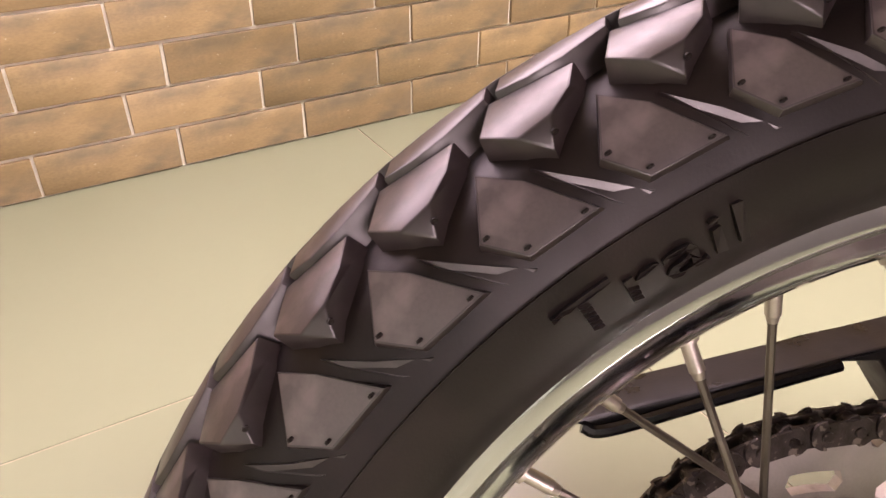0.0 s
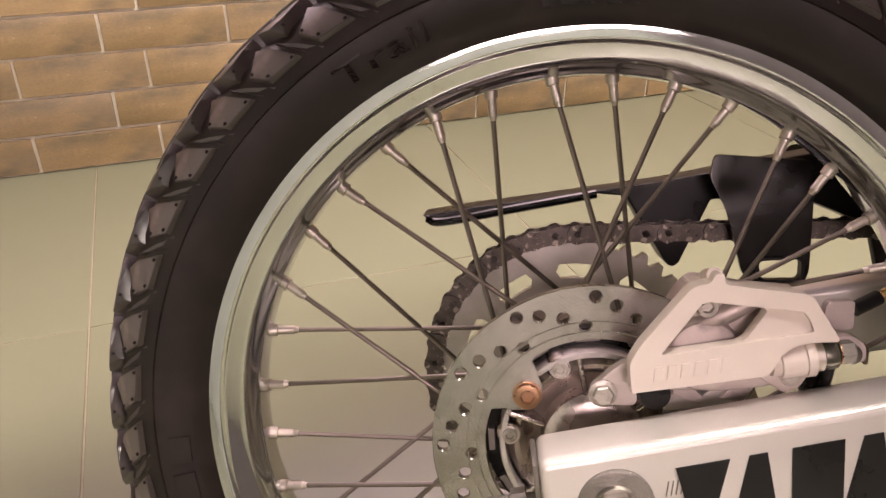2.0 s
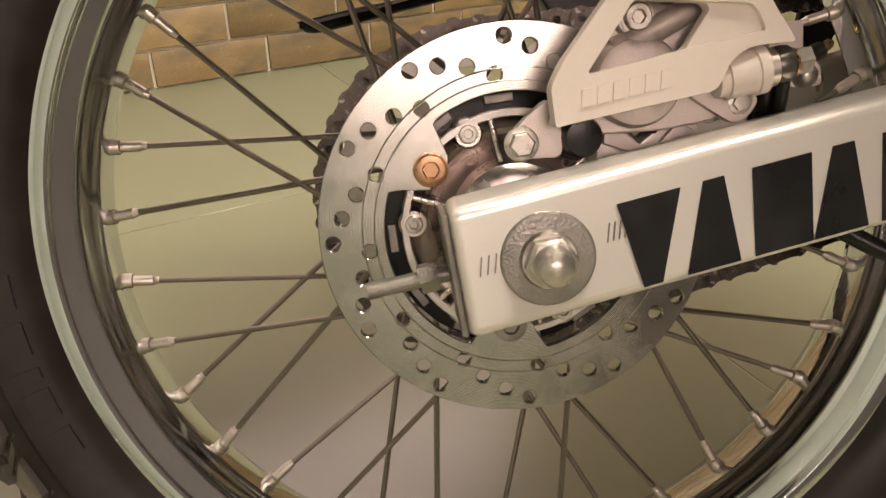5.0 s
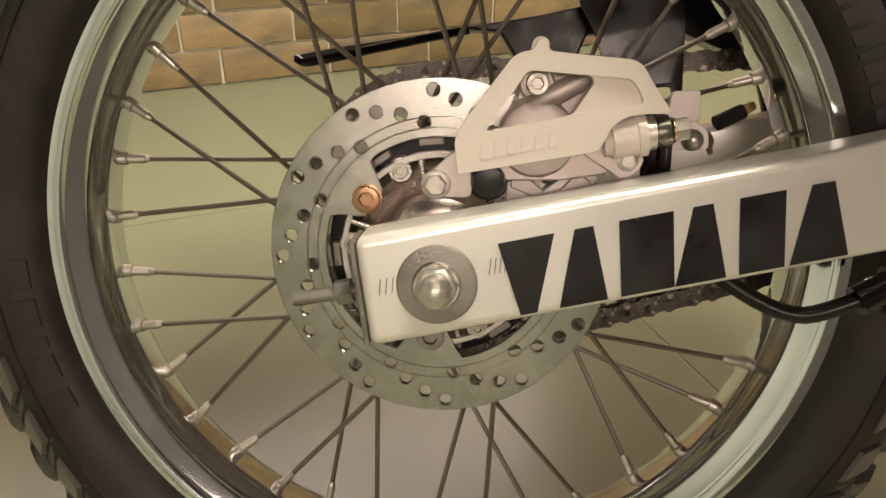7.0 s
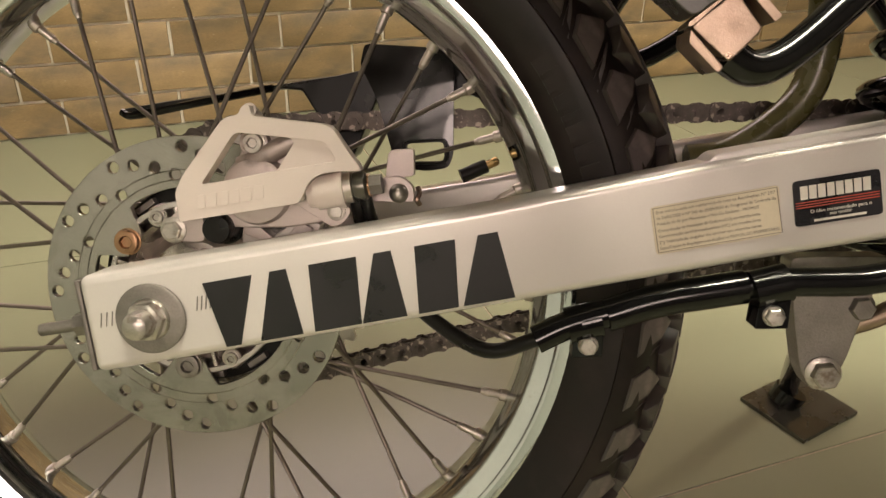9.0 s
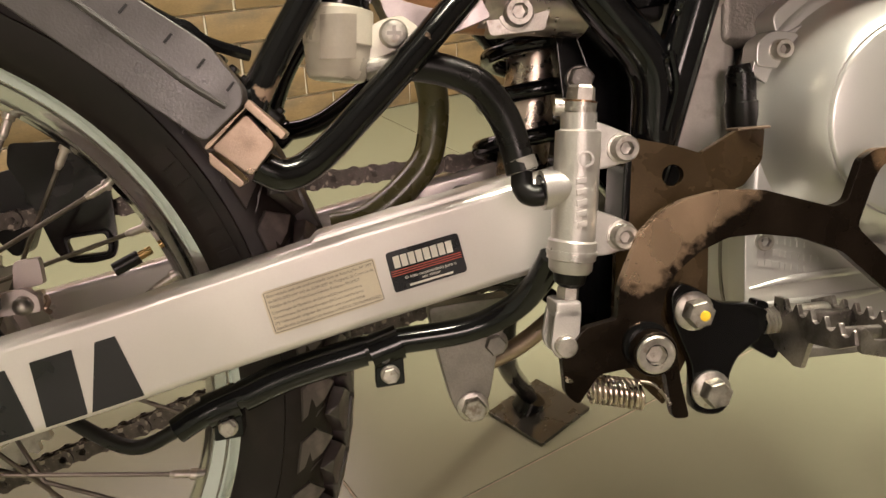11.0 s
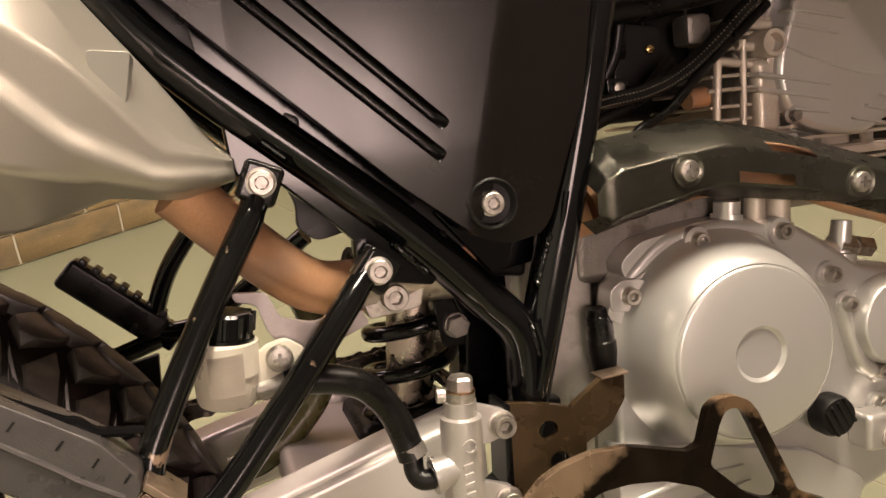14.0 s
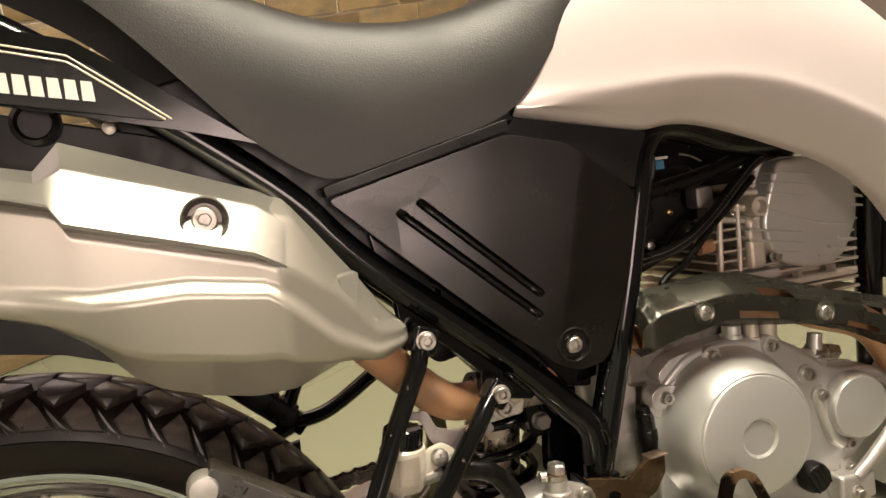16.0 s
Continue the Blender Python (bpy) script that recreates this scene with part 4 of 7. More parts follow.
part("boot_flange", lathe([(0, -0.066), (0.0115, -0.066), (0.0115, -0.069), (0.0105, -0.070), (0, -0.070)], 0.0240, 0.3715, 24), BLACK_RUBBER, caliper)
part("pad_retainer", plate([(0.034, 0.371), (0.044, 0.372), (0.052, 0.366), (0.058, 0.371), (0.066, 0.378), (0.074, 0.380), (0.082, 0.376), (0.076, 0.363), (0.034, 0.356)], -0.056, -0.070, 0.0012), SPROCKET, caliper)
part("pad_plate", plate([(0.036, 0.373), (0.046, 0.373), (0.054, 0.367), (0.052, 0.363), (0.036, 0.368)], -0.070, -0.074, 0.0008), CALIPER, caliper)
part("pad_plate", plate([(0.062, 0.368), (0.070, 0.378), (0.078, 0.374), (0.074, 0.366)], -0.070, -0.074, 0.0008), CALIPER, caliper)
part("pad_pin", tube([(0.056, -0.072, 0.3775), (0.060, -0.072, 0.3775)], 0.0052, 14, 0), BLACK_PLASTIC, caliper)
part("bracket_tail", plate(rounded([(0.084, 0.376), (0.099, 0.383), (0.104, 0.3905), (0.116, 0.3925), (0.137, 0.3940), (0.1355, 0.4035), (0.1280, 0.4085), (0.1140, 0.4060), (0.1000, 0.3980), (0.084, 0.392)], 0.003), -0.066, -0.072, 0.001), CALIPER, caliper)
part("tail_bolt", lathe([(0, -0.072), (0.0058, -0.072), (0.0052, -0.0755), (0.0030, -0.0775), (0, -0.078)], 0.1275, 0.3985, 20), BOLT, caliper)
part("front_lug", plate(rounded([(0.070, 0.3895), (0.082, 0.3825), (0.092, 0.3770), (0.0990, 0.3810), (0.1025, 0.3880), (0.0960, 0.3950), (0.078, 0.3950)], 0.003), -0.076, -0.083, 0.0015), CALIPER, caliper)
part("lug_bolt", hex_bolt(0.0937, -0.083, 0.3868, 0.0040, 0.0030), BOLT, caliper)
shell = rounded([(0.0085, 0.3762), (0.0055, 0.3930), (0.0100, 0.4030), (0.0310, 0.4340), (0.0350, 0.4368), (0.0410, 0.4380), (0.0425, 0.4430), (0.0470, 0.4440), (0.0480, 0.4380), (0.0610, 0.4372), (0.0880, 0.4362), (0.0930, 0.4340), (0.0980, 0.4270),
                 (0.1100, 0.4120), (0.0960, 0.4110), (0.0870, 0.4090), (0.0810, 0.4040), (0.0760, 0.3920), (0.0120, 0.3775)], 0.003)
hole = rounded([(0.0205, 0.3985), (0.0380, 0.4270), (0.0410, 0.4285), (0.0690, 0.4275), (0.0715, 0.4250), (0.0630, 0.4100), (0.0600, 0.4075), (0.0280, 0.4000)], 0.002)
wide = rounded([(0.0205, 0.3985), (0.0380, 0.4270), (0.0410, 0.4285), (0.0880, 0.4270), (0.0915, 0.4235), (0.0955, 0.4165), (0.0600, 0.4085), (0.0280, 0.4000)], 0.002)
bend = lambda x, z: 0.10 * max(0, x - 0.085) + 0.05 * max(0, 0.385 - z)
cover = part("caliper_guard", plate(shell, -0.0890, -0.0962, 0.0015, [hole], 2, yfun=bend), GUARD, caliper, "pale grey plastic caliper guard")
part("guard_face", plate(shell, -0.0955, -0.0990, 0.0022, [wide], 3, yfun=bend), GUARD, cover)
part("guard_rim", plate([(0.0085, 0.3765), (0.0760, 0.3920), (0.0750, 0.3945), (0.0085, 0.3795)], -0.076, -0.0895, 0.001), GUARD, cover)
part("guard_rim", plate([(0.033, 0.4358), (0.089, 0.4350), (0.089, 0.4325), (0.034, 0.4332)], -0.074, -0.0895, 0.001), GUARD, cover)
part("guard_tab", tube([(0.0445, -0.080, 0.4370), (0.0445, -0.092, 0.4410)], 0.0042, 12, 0), GUARD, cover)
for k in range(6):
    x = 0.0185 + 0.0066 * k
    z = 0.3845 + 0.235 * (x - 0.0185)
    part("raised_bar", plate([(x, z), (x + 0.0046, z + 0.0011), (x + 0.0046, z + 0.0088), (x, z + 0.0077)], -0.0988, -0.0996, 0.0003), GUARD, cover)
# banjo and hose
banjo = part("slide_pin_housing", tube([(0.0790, -0.088, 0.3962), (0.0830, -0.088, 0.3972), (0.0832, -0.088, 0.3973), (0.0950, -0.088, 0.4000), (0.0952, -0.088, 0.4001), (0.0995, -0.088, 0.4010)], [0.0078, 0.0084, 0.0098, 0.0098, 0.0108, 0.0108], 24, 0), GUARD, caliper, "pale slide pin housing")
part("housing_collar", tube([(0.0960, -0.088, 0.4003), (0.1040, -0.088, 0.4019)], [0.0086, 0.0086], 20, 0), NIPPLE, caliper)
part("banjo_eye", tube([(0.1036, -0.088, 0.4018), (0.1046, -0.088, 0.4020), (0.1075, -0.088, 0.4026), (0.1110, -0.088, 0.4033), (0.1124, -0.088, 0.4036)], [0.0066, 0.0080, 0.0085, 0.0080, 0.0062], 24, 0), SHIELD, caliper, "olive grey hose fitting")
part("banjo_washer", tube([(0.1124, -0.088, 0.4036), (0.1134, -0.088, 0.4038)], 0.0066, 20, 0), COPPER_BOLT, caliper)
part("banjo_bolt", tube([(0.1132, -0.088, 0.4038), (0.1200, -0.088, 0.4051)], 0.0062, 6, 0), DARK_STEEL, caliper)
part("bracket_post", plate(rounded([(0.1170, 0.4040), (0.1180, 0.4200), (0.1200, 0.4225), (0.1330, 0.4240), (0.1345, 0.4080)], 0.002), -0.052, -0.058, 0.001), CALIPER, caliper)
part("post_spring", tube([(0.1375, -0.064, 0.4020 + 0.0), (0.1390, -0.066, 0.3985), (0.1380, -0.068, 0.3950), (0.1395, -0.066, 0.3920)], 0.0016, 8), TANNED, caliper)
part("hose_sleeve", tube([(0.1105, -0.086, 0.3970), (0.1120, -0.082, 0.3890), (0.1150, -0.075, 0.3780), (0.1230, -0.068, 0.3600)], 0.0036, 12), BLACK_RUBBER, caliper)
part("brake_hose", tube([(0.1050, -0.082, 0.3960), (0.1060, -0.078, 0.3880), (0.1085, -0.072, 0.3760), (0.1240, -0.068, 0.350), (0.150, -0.078, 0.328), (0.185, -0.090, 0.314), (0.215, -0.096, 0.326)], 0.0045, 12), BLACK_RUBBER, bike, "black rubber brake hose")
part("brake_pipe", tube([(0.212, -0.096, 0.3245), (0.232, -0.094, 0.3350), (0.280, -0.090, 0.3520), (0.335, -0.088, 0.3660), (0.385, -0.087, 0.3720), (0.412, -0.090, 0.3830), (0.427, -0.098, 0.4000), (0.434, -0.108, 0.4180)], 0.0080, 16), BLACK_GLOSS, bike, "glossy black sleeved brake hose")
part("hose_sleeve", tube([(0.250, -0.0925, 0.3410), (0.280, -0.0900, 0.3520), (0.326, -0.0883, 0.3635)], 0.0094, 16), BLACK_GLOSS, bike)
for x, z, bx, bz in ((0.2380, 0.3355, 0.2410, 0.3245), (0.3380, 0.3655, 0.3400, 0.3510)):
    clamp = part("hose_clamp", tube([(x - 0.009, -0.0915, z - 0.0030), (x + 0.009, -0.0905, z + 0.0030)], 0.0106, 18, 0), BLACK_GLOSS, bike, "black steel hose clamp")
    part("clamp_tab", plate(rounded([(bx - 0.0085, bz - 0.0085), (bx + 0.0085, bz - 0.0065), (bx + 0.0080, bz + 0.0130), (bx - 0.0080, bz + 0.0115)], 0.001, 2), -0.082, -0.0975, 0.0008), BLACK_GLOSS, clamp)
    part("clamp_bolt", hex_bolt(bx, -0.0975, bz, 0.0050, 0.0050, 1.15), BOLT, clamp)

# shock link plate, side stand and its pad
link = part("shock_link", plate(rounded([(0.372, 0.372), (0.380, 0.332), (0.388, 0.300), (0.396, 0.288), (0.406, 0.289), (0.414, 0.308), (0.420, 0.340), (0.432, 0.378)], 0.006), -0.008, -0.026, 0.003, seg=3), DARK_STEEL, bike, "dull grey shock link plate")
part("link_bolt", hex_bolt(0.4015, -0.026, 0.3000, 0.0085, 0.009, 1.3), BOLT, link)
part("link_bolt", hex_bolt(0.4180, -0.022, 0.3440, 0.0075, 0.009, 1.3), DARK_STEEL, link)
part("link_rod", tube([(0.405, 0.0, 0.318), (0.440, -0.010, 0.338), (0.480, -0.010, 0.370)], 0.0068, 12), TANNED, bike, "tarnished steel link rod")
foot = BIKE.inverted() @ Vector((0.535, 0.353, 0.012))
stand = part("side_stand", tube([foot, foot + Vector((-0.008, -0.018, 0.025)), (0.470, 0.15, 0.27), (0.460, 0.10, 0.36)], [0.013, 0.0105, 0.0105, 0.012], 14), BLACK_GLOSS, bike, "black steel side stand")
part("stand_foot", tube([foot - Vector((0.004, 0, 0.004)), foot + Vector((0.002, -0.004, 0.012))], 0.0185, 20, 0), BLACK_GLOSS, stand)
pad = thing("stand_pad", "square dull grey steel pad under the side stand", "stand pad", pose(0.5425, 0.3595, 0.0, 0, 0, 36))
part("pad_plate", box(-0.048, 0.048, -0.043, 0.043, 0.0, 0.006, 0.0012), SHIELD, pad)

# ---- frame ----
frame_rail = part("frame_rail", tube([(0.02, -0.100, 0.935), (0.090, -0.103, 0.891), (0.171, -0.105, 0.832), (0.262, -0.105, 0.756), (0.312, -0.105, 0.700), (0.421, -0.105, 0.602), (0.470, -0.104, 0.550), (0.493, -0.102, 0.520), (0.495, -0.100, 0.480)], 0.0125, 16), BLACK_GLOSS, bike, "glossy black frame tube")
down_tube = part("frame_tube", tube([(0.490, -0.098, 0.455), (0.502, -0.099, 0.500), (0.523, -0.100, 0.575), (0.545, -0.100, 0.655), (0.563, -0.098, 0.725), (0.574, -0.092, 0.755), (0.596, -0.084, 0.772), (0.635, -0.070, 0.769), (0.690, -0.055, 0.752), (0.780, -0.03, 0.74)], 0.0128, 16), BLACK_GLOSS, bike, "glossy black frame tube")
part("weld_bead", tube([(0.497, -0.113, 0.487), (0.5015, -0.115, 0.510), (0.498, -0.115, 0.530)], 0.0022, 8), BLACK_GLOSS, frame_rail)
part("weld_bead", tube([(0.521, -0.110, 0.5800), (0.526, -0.112, 0.605)], 0.0020, 8), BLACK_GLOSS, down_tube)
gusset = part("rail_gusset", plate([(0.335, 0.672), (0.337, 0.640), (0.345, 0.628), (0.360, 0.630), (0.385, 0.606), (0.398, 0.592), (0.397, 0.574), (0.412, 0.566), (0.440, 0.560), (0.452, 0.570), (0.400, 0.622)], -0.096, -0.108, 0.0015), BLACK_GLOSS, bike, "glossy black welded frame gusset")
for k in range(11):
    x = 0.345 + 0.0085 * k
    z = 0.6700 - 0.93 * (x - 0.345)
    part("weld_bead", tube([(x, -0.1095, z), (x + 0.006, -0.1100, z - 0.0056)], 0.0017, 6, 0), BLACK_GLOSS, gusset)
part("footrest_bolt", socket_bolt(0.350, -0.1302, 0.6315, 0.0066, 0.0060, 1.2), BOLT, gusset, "steel socket bolt")
part("footrest_bolt", socket_bolt(0.4055, -0.1272, 0.5765, 0.0066, 0.0060, 1.2), BOLT, gusset, "steel socket bolt")
for x, y, z, turn in ((0.350, -0.122, 0.6315, 25), (0.4055, -0.119, 0.5765, 40)):
    part("bracket_lug", box(-0.0105, 0.0105, -0.0085, 0.010, -0.0115, 0.0105, 0.003, 3), BLACK_TUBE, gusset, m=pose(x, y, z, 0, turn, 0))
part("pipe_clamp_plate", plate(rounded([(0.398, 0.566), (0.416, 0.574), (0.440, 0.562), (0.436, 0.545), (0.404, 0.542)], 0.003), -0.080, -0.094, 0.001), BOLT, bike, "steel exhaust clamp plate")
part("pipe_clamp_bolt", socket_bolt(0.4190, -0.094, 0.5545, 0.0080, 0.0085, 1.25), BOLT, bike, "steel socket bolt")
part("far_rail", tube([(0.090, 0.103, 0.891), (0.171, 0.105, 0.832), (0.312, 0.105, 0.700), (0.421, 0.105, 0.602), (0.493, 0.102, 0.520)], 0.0125, 12), BLACK_GLOSS, bike)
part("far_frame_tube", tube([(0.490, 0.098, 0.44), (0.523, 0.100, 0.575), (0.563, 0.098, 0.725), (0.596, 0.084, 0.775)], 0.0128, 12), BLACK_GLOSS, bike)
part("inner_fender", loft([[(x, y, z - 0.00 - 0.9 * y * y) for y in (-0.060, -0.055, -0.03, 0, 0.03, 0.055, 0.060)] for x, z in ((-0.10, 0.700), (0.0, 0.710), (0.10, 0.706), (0.20, 0.685), (0.30, 0.645), (0.345, 0.600), (0.365, 0.56))]), BLACK_PLASTIC, bike, "black plastic inner mudguard")
part("rear_fender", plate(rounded([(-0.16, 0.755), (0.05, 0.735), (0.16, 0.695), (0.150, 0.660), (0.118, 0.6440), (0.080, 0.6590), (0.037, 0.6680), (-0.05, 0.674), (-0.16, 0.676)], 0.004), -0.055, -0.060, 0.002), BLACK_PLASTIC, bike, "black plastic rear mudguard side")
part("under_seat_box", plate([(0.12, 0.84), (0.27, 0.735), (0.40, 0.612), (0.455, 0.560), (0.51, 0.550), (0.54, 0.70), (0.55, 0.775), (0.45, 0.79), (0.2, 0.86)], 0.075, -0.080, 0.004), BLACK_PLASTIC, bike, "black plastic airbox under the seat")
part("seat_rail_plate", plate(rounded([(0.3250, 0.7200), (0.3548, 0.6990), (0.3690, 0.6765), (0.4100, 0.6380), (0.4400, 0.6080), (0.4200, 0.6050), (0.3300, 0.6900)], 0.003), -0.086, -0.095, 0.001,
     [rounded([(0.3700, 0.6680), (0.3780, 0.6640), (0.3770, 0.6480), (0.3690, 0.6560)], 0.002, 2)]), BLACK_GLOSS, bike, "glossy black bracket behind the frame rail")
part("fender_flap", plate(rounded([(0.3700, 0.6300), (0.4053, 0.6110), (0.4186, 0.5916), (0.4030, 0.5880), (0.3876, 0.5850), (0.3758, 0.5954), (0.3780, 0.6100)], 0.006), -0.020, -0.030, 0.003), BLACK_RUBBER, bike, "black rubber flap")
part("frame_plate", plate([(0.452, 0.600), (0.486, 0.556), (0.515, 0.560), (0.520, 0.590), (0.500, 0.600)], -0.070, -0.082, 0.002), BLACK_GLOSS, bike)
part("engine_mount_plate", plate([(0.455, 0.572), (0.548, 0.605), (0.562, 0.540), (0.556, 0.450), (0.500, 0.430), (0.470, 0.470), (0.474, 0.520)], -0.040, -0.056, 0.002), BLACK_GLOSS, bike, "glossy black engine mounting plate")
part("pivot_plate", plate([(0.446, 0.412), (0.470, 0.430), (0.512, 0.420), (0.512, 0.350), (0.480, 0.345), (0.450, 0.375)], -0.088, -0.100, 0.002), BLACK_GLOSS, bike, "glossy black swing arm pivot plate")
part("shock_mount", plate(rounded([(0.452, 0.560), (0.487, 0.556), (0.494, 0.525), (0.480, 0.505), (0.458, 0.505)], 0.004), -0.040, -0.054, 0.002), BLACK_GLOSS, bike)
part("shock_bolt", hex_bolt(0.468, -0.054, 0.5200, 0.0080, 0.008, 1.1), DARK_STEEL, bike)

# folded passenger footrest on its V bracket
vee = part("footrest_bracket", tube([(0.350, -0.122, 0.632), (0.344, -0.126, 0.618), (0.338, -0.130, 0.608), (0.310, -0.145, 0.566), (0.279, -0.162, 0.514), (0.274, -0.166, 0.494)], [0.0082, 0.0070, 0.0076, 0.0076, 0.0076, 0.0078], 14), BLACK_TUBE, bike, "chipped glossy black footrest bracket tubes")
part("bracket_tube", tube([(0.4055, -0.119, 0.577), (0.396, -0.124, 0.571), (0.385, -0.130, 0.560), (0.349, -0.145, 0.522), (0.310, -0.160, 0.484), (0.290, -0.166, 0.473), (0.276, -0.168, 0.478)], [0.0082, 0.0070, 0.0076, 0.0076, 0.0076, 0.0078, 0.0080], 14), BLACK_TUBE, vee)
part("footrest_clasp", plate(rounded([(0.2737, 0.5016), (0.2863, 0.4873), (0.2743, 0.4733), (0.2565, 0.4869)], 0.002, 2), -0.166, -0.182, 0.001), TANNED, vee, "tarnished steel clasp")
part("clasp_lip", plate(rounded([(0.2755, 0.5075), (0.2920, 0.4920), (0.2892, 0.4893), (0.2730, 0.5042)], 0.0008, 2), -0.160, -0.186, 0.0008), TANNED, vee)
part("clasp_lip", plate(rounded([(0.2560, 0.4858), (0.2716, 0.4712), (0.2690, 0.4690), (0.2560, 0.4800)], 0.0012, 2), -0.162, -0.185, 0.0008), TANNED, vee)
part("clasp_edge", plate(rounded([(0.2737, 0.5030), (0.2745, 0.5044), (0.2549, 0.4880), (0.2545, 0.4862), (0.2565, 0.4866)], 0.0006, 2), -0.168, -0.186, 0.0006), TANNED, vee)
peg = part("folded_footrest", plate(rounded([(0.1750, 0.5905), (0.2403, 0.5436), (0.2601, 0.5300), (0.2740, 0.5119), (0.2736, 0.5044), (0.2555, 0.4890), (0.2341, 0.5050), (0.1640, 0.5600)], 0.004, 3), -0.166, -0.190, 0.006, seg=4), PAD_RUBBER, bike, "black rubber passenger footrest folded up")
part("rubber_ridge", tube([(0.1800, -0.1895, 0.5710), (0.2379, -0.1900, 0.5243), (0.2496, -0.1902, 0.5147), (0.2660, -0.1895, 0.5040)], 0.0016, 8), PAD_RUBBER, peg)
for x, z in ((0.1960, 0.5715), (0.2120, 0.5590), (0.2280, 0.5470), (0.2448, 0.5349), (0.2579, 0.5243), (0.2699, 0.5146)):
    part("rubber_notch", plate([(x, z), (x + 0.0010, z - 0.0006), (x - 0.0024, z - 0.0044), (x - 0.0034, z - 0.0036)], -0.1888, -0.1903, 0), BLACK_PLASTIC, peg)
part("footrest_edge", tube([(0.1900, -0.178, 0.5740), (0.2390, -0.180, 0.5433), (0.2498, -0.180, 0.5387), (0.2581, -0.179, 0.5323), (0.2762, -0.172, 0.5267)], 0.0026, 8), BLACK_GLOSS, peg)
part("footrest_end", lathe([(0, -0.193), (0.009, -0.192), (0.011, -0.188), (0.011, -0.178)], 0.1690, 0.5760, 20), CAST, peg)

# far-side footrest bracket and peg
far_vee = part("far_footrest_bracket", tube([(0.345, 0.125, 0.632), (0.286, 0.160, 0.565), (0.262, 0.175, 0.520), (0.258, 0.178, 0.497), (0.310, 0.165, 0.505), (0.400, 0.125, 0.572)], 0.0088, 12), BLACK_GLOSS, bike, "black far-side footrest bracket")
far_peg = part("far_footrest", box(-0.016, 0.013, -0.012, 0.012, 0.0, 0.100, 0.005, 3), BLACK_RUBBER, bike, "folded black rubber footrest", m=pose(0.264, 0.178, 0.497, 0, -46, 0))
for k in range(7):
    part("rubber_tooth", box(0.010, 0.0170, -0.011, 0.011, 0.006 + 0.0135 * k, 0.0135 + 0.0135 * k, 0.0018), BLACK_RUBBER, far_peg)
part("footrest_hinge", box(-0.012, 0.012, -0.009, 0.009, -0.016, 0.002, 0.003), BLACK_GLOSS, far_peg)
part("far_tube", tube([(0.258, 0.176, 0.49), (0.205, 0.150, 0.482), (0.16, 0.120, 0.49)], 0.009, 12), BLACK_GLOSS, bike)
part("far_flap", plate([(0.235, 0.485), (0.262, 0.490), (0.258, 0.430), (0.240, 0.395), (0.228, 0.430)], 0.12, 0.128, 0.002), BLACK_PLASTIC, bike)

# weld beads along the frame joints
def weld(a, b, count, r=0.0026):
    """A row of overlapping solidified drops from a to b."""
    pts, radii = [], []
    for k in range(count * 4 + 1):
        u = k / (count * 4)
        pts.append(Vector(a).lerp(Vector(b), u) + Vector((0, -0.0006 * math.sin(k * 1.7), 0.0005 * math.sin(k * 2.3))))
        radii.append(r * (0.78 + 0.30 * abs(math.sin(math.pi * u * count))))
    return tube(pts, radii, 10, 0)


for a, b, count in (((0.4190, -0.1100, 0.5880), (0.4375, -0.1085, 0.5690), 7), ((0.4470, -0.1100, 0.5905), (0.4735, -0.1095, 0.5540), 9), ((0.4965, -0.1130, 0.5270), (0.5005, -0.1120, 0.5080), 6),
                    ((0.5050, -0.1060, 0.5500), (0.5150, -0.1075, 0.5800), 7), ((0.3620, -0.1080, 0.6480), (0.3960, -0.1080, 0.6120), 9)):
    part("weld_bead", weld(a, b, count), BLACK_GLOSS, bike)

# brake fluid reservoir
RX, RY = 0.3180, -0.129
res = part("fluid_reservoir", tube([(RX - 0.0016, RY, 0.5176), (RX - 0.0015, RY, 0.5186), (RX - 0.0012, RY, 0.5212), (RX - 0.0004, RY, 0.5275), (RX, RY, 0.5345), (RX + 0.0002, RY, 0.5350), (RX + 0.0010, RY, 0.5515), (RX + 0.0012, RY, 0.5530)], [0.0126, 0.0148, 0.0161, 0.0170, 0.0176, 0.0183, 0.0185, 0.0168], 40, 0), RESERVOIR, bike, "milky plastic brake fluid reservoir")
cap = part("reservoir_cap", tube([(RX + 0.0012, RY, 0.5525), (RX + 0.0016, RY, 0.5550), (RX + 0.0017, RY, 0.5552), (RX + 0.0038, RY, 0.5662), (RX + 0.0040, RY, 0.5676)], [0.0166, 0.0166, 0.0156, 0.0156, 0.0142], 32, 0), BLACK_GLOSS, res, "black ribbed cap")
for k in range(12):
    a = 2 * math.pi * k / 12
    part("cap_rib", tube([(RX + 0.0018 + 0.0154 * math.cos(a), RY + 0.0154 * math.sin(a), 0.5555), (RX + 0.0038 + 0.0154 * math.cos(a), RY + 0.0154 * math.sin(a), 0.5655)], 0.0015, 6, 0), BLACK_GLOSS, cap)
win = loft([[(RX + (z - 0.533) * 0.06 + 0.0186 * math.sin(radians(d)), RY - 0.0186 * math.cos(radians(d)), z) for d in range(-30, 31, 4)] for z in (0.5270, 0.5350, 0.5480)])
bmesh.ops.solidify(win, geom=list(win.faces), thickness=0.0012)
part("level_window", win, RES_WINDOW, res, "brownish fluid level window")
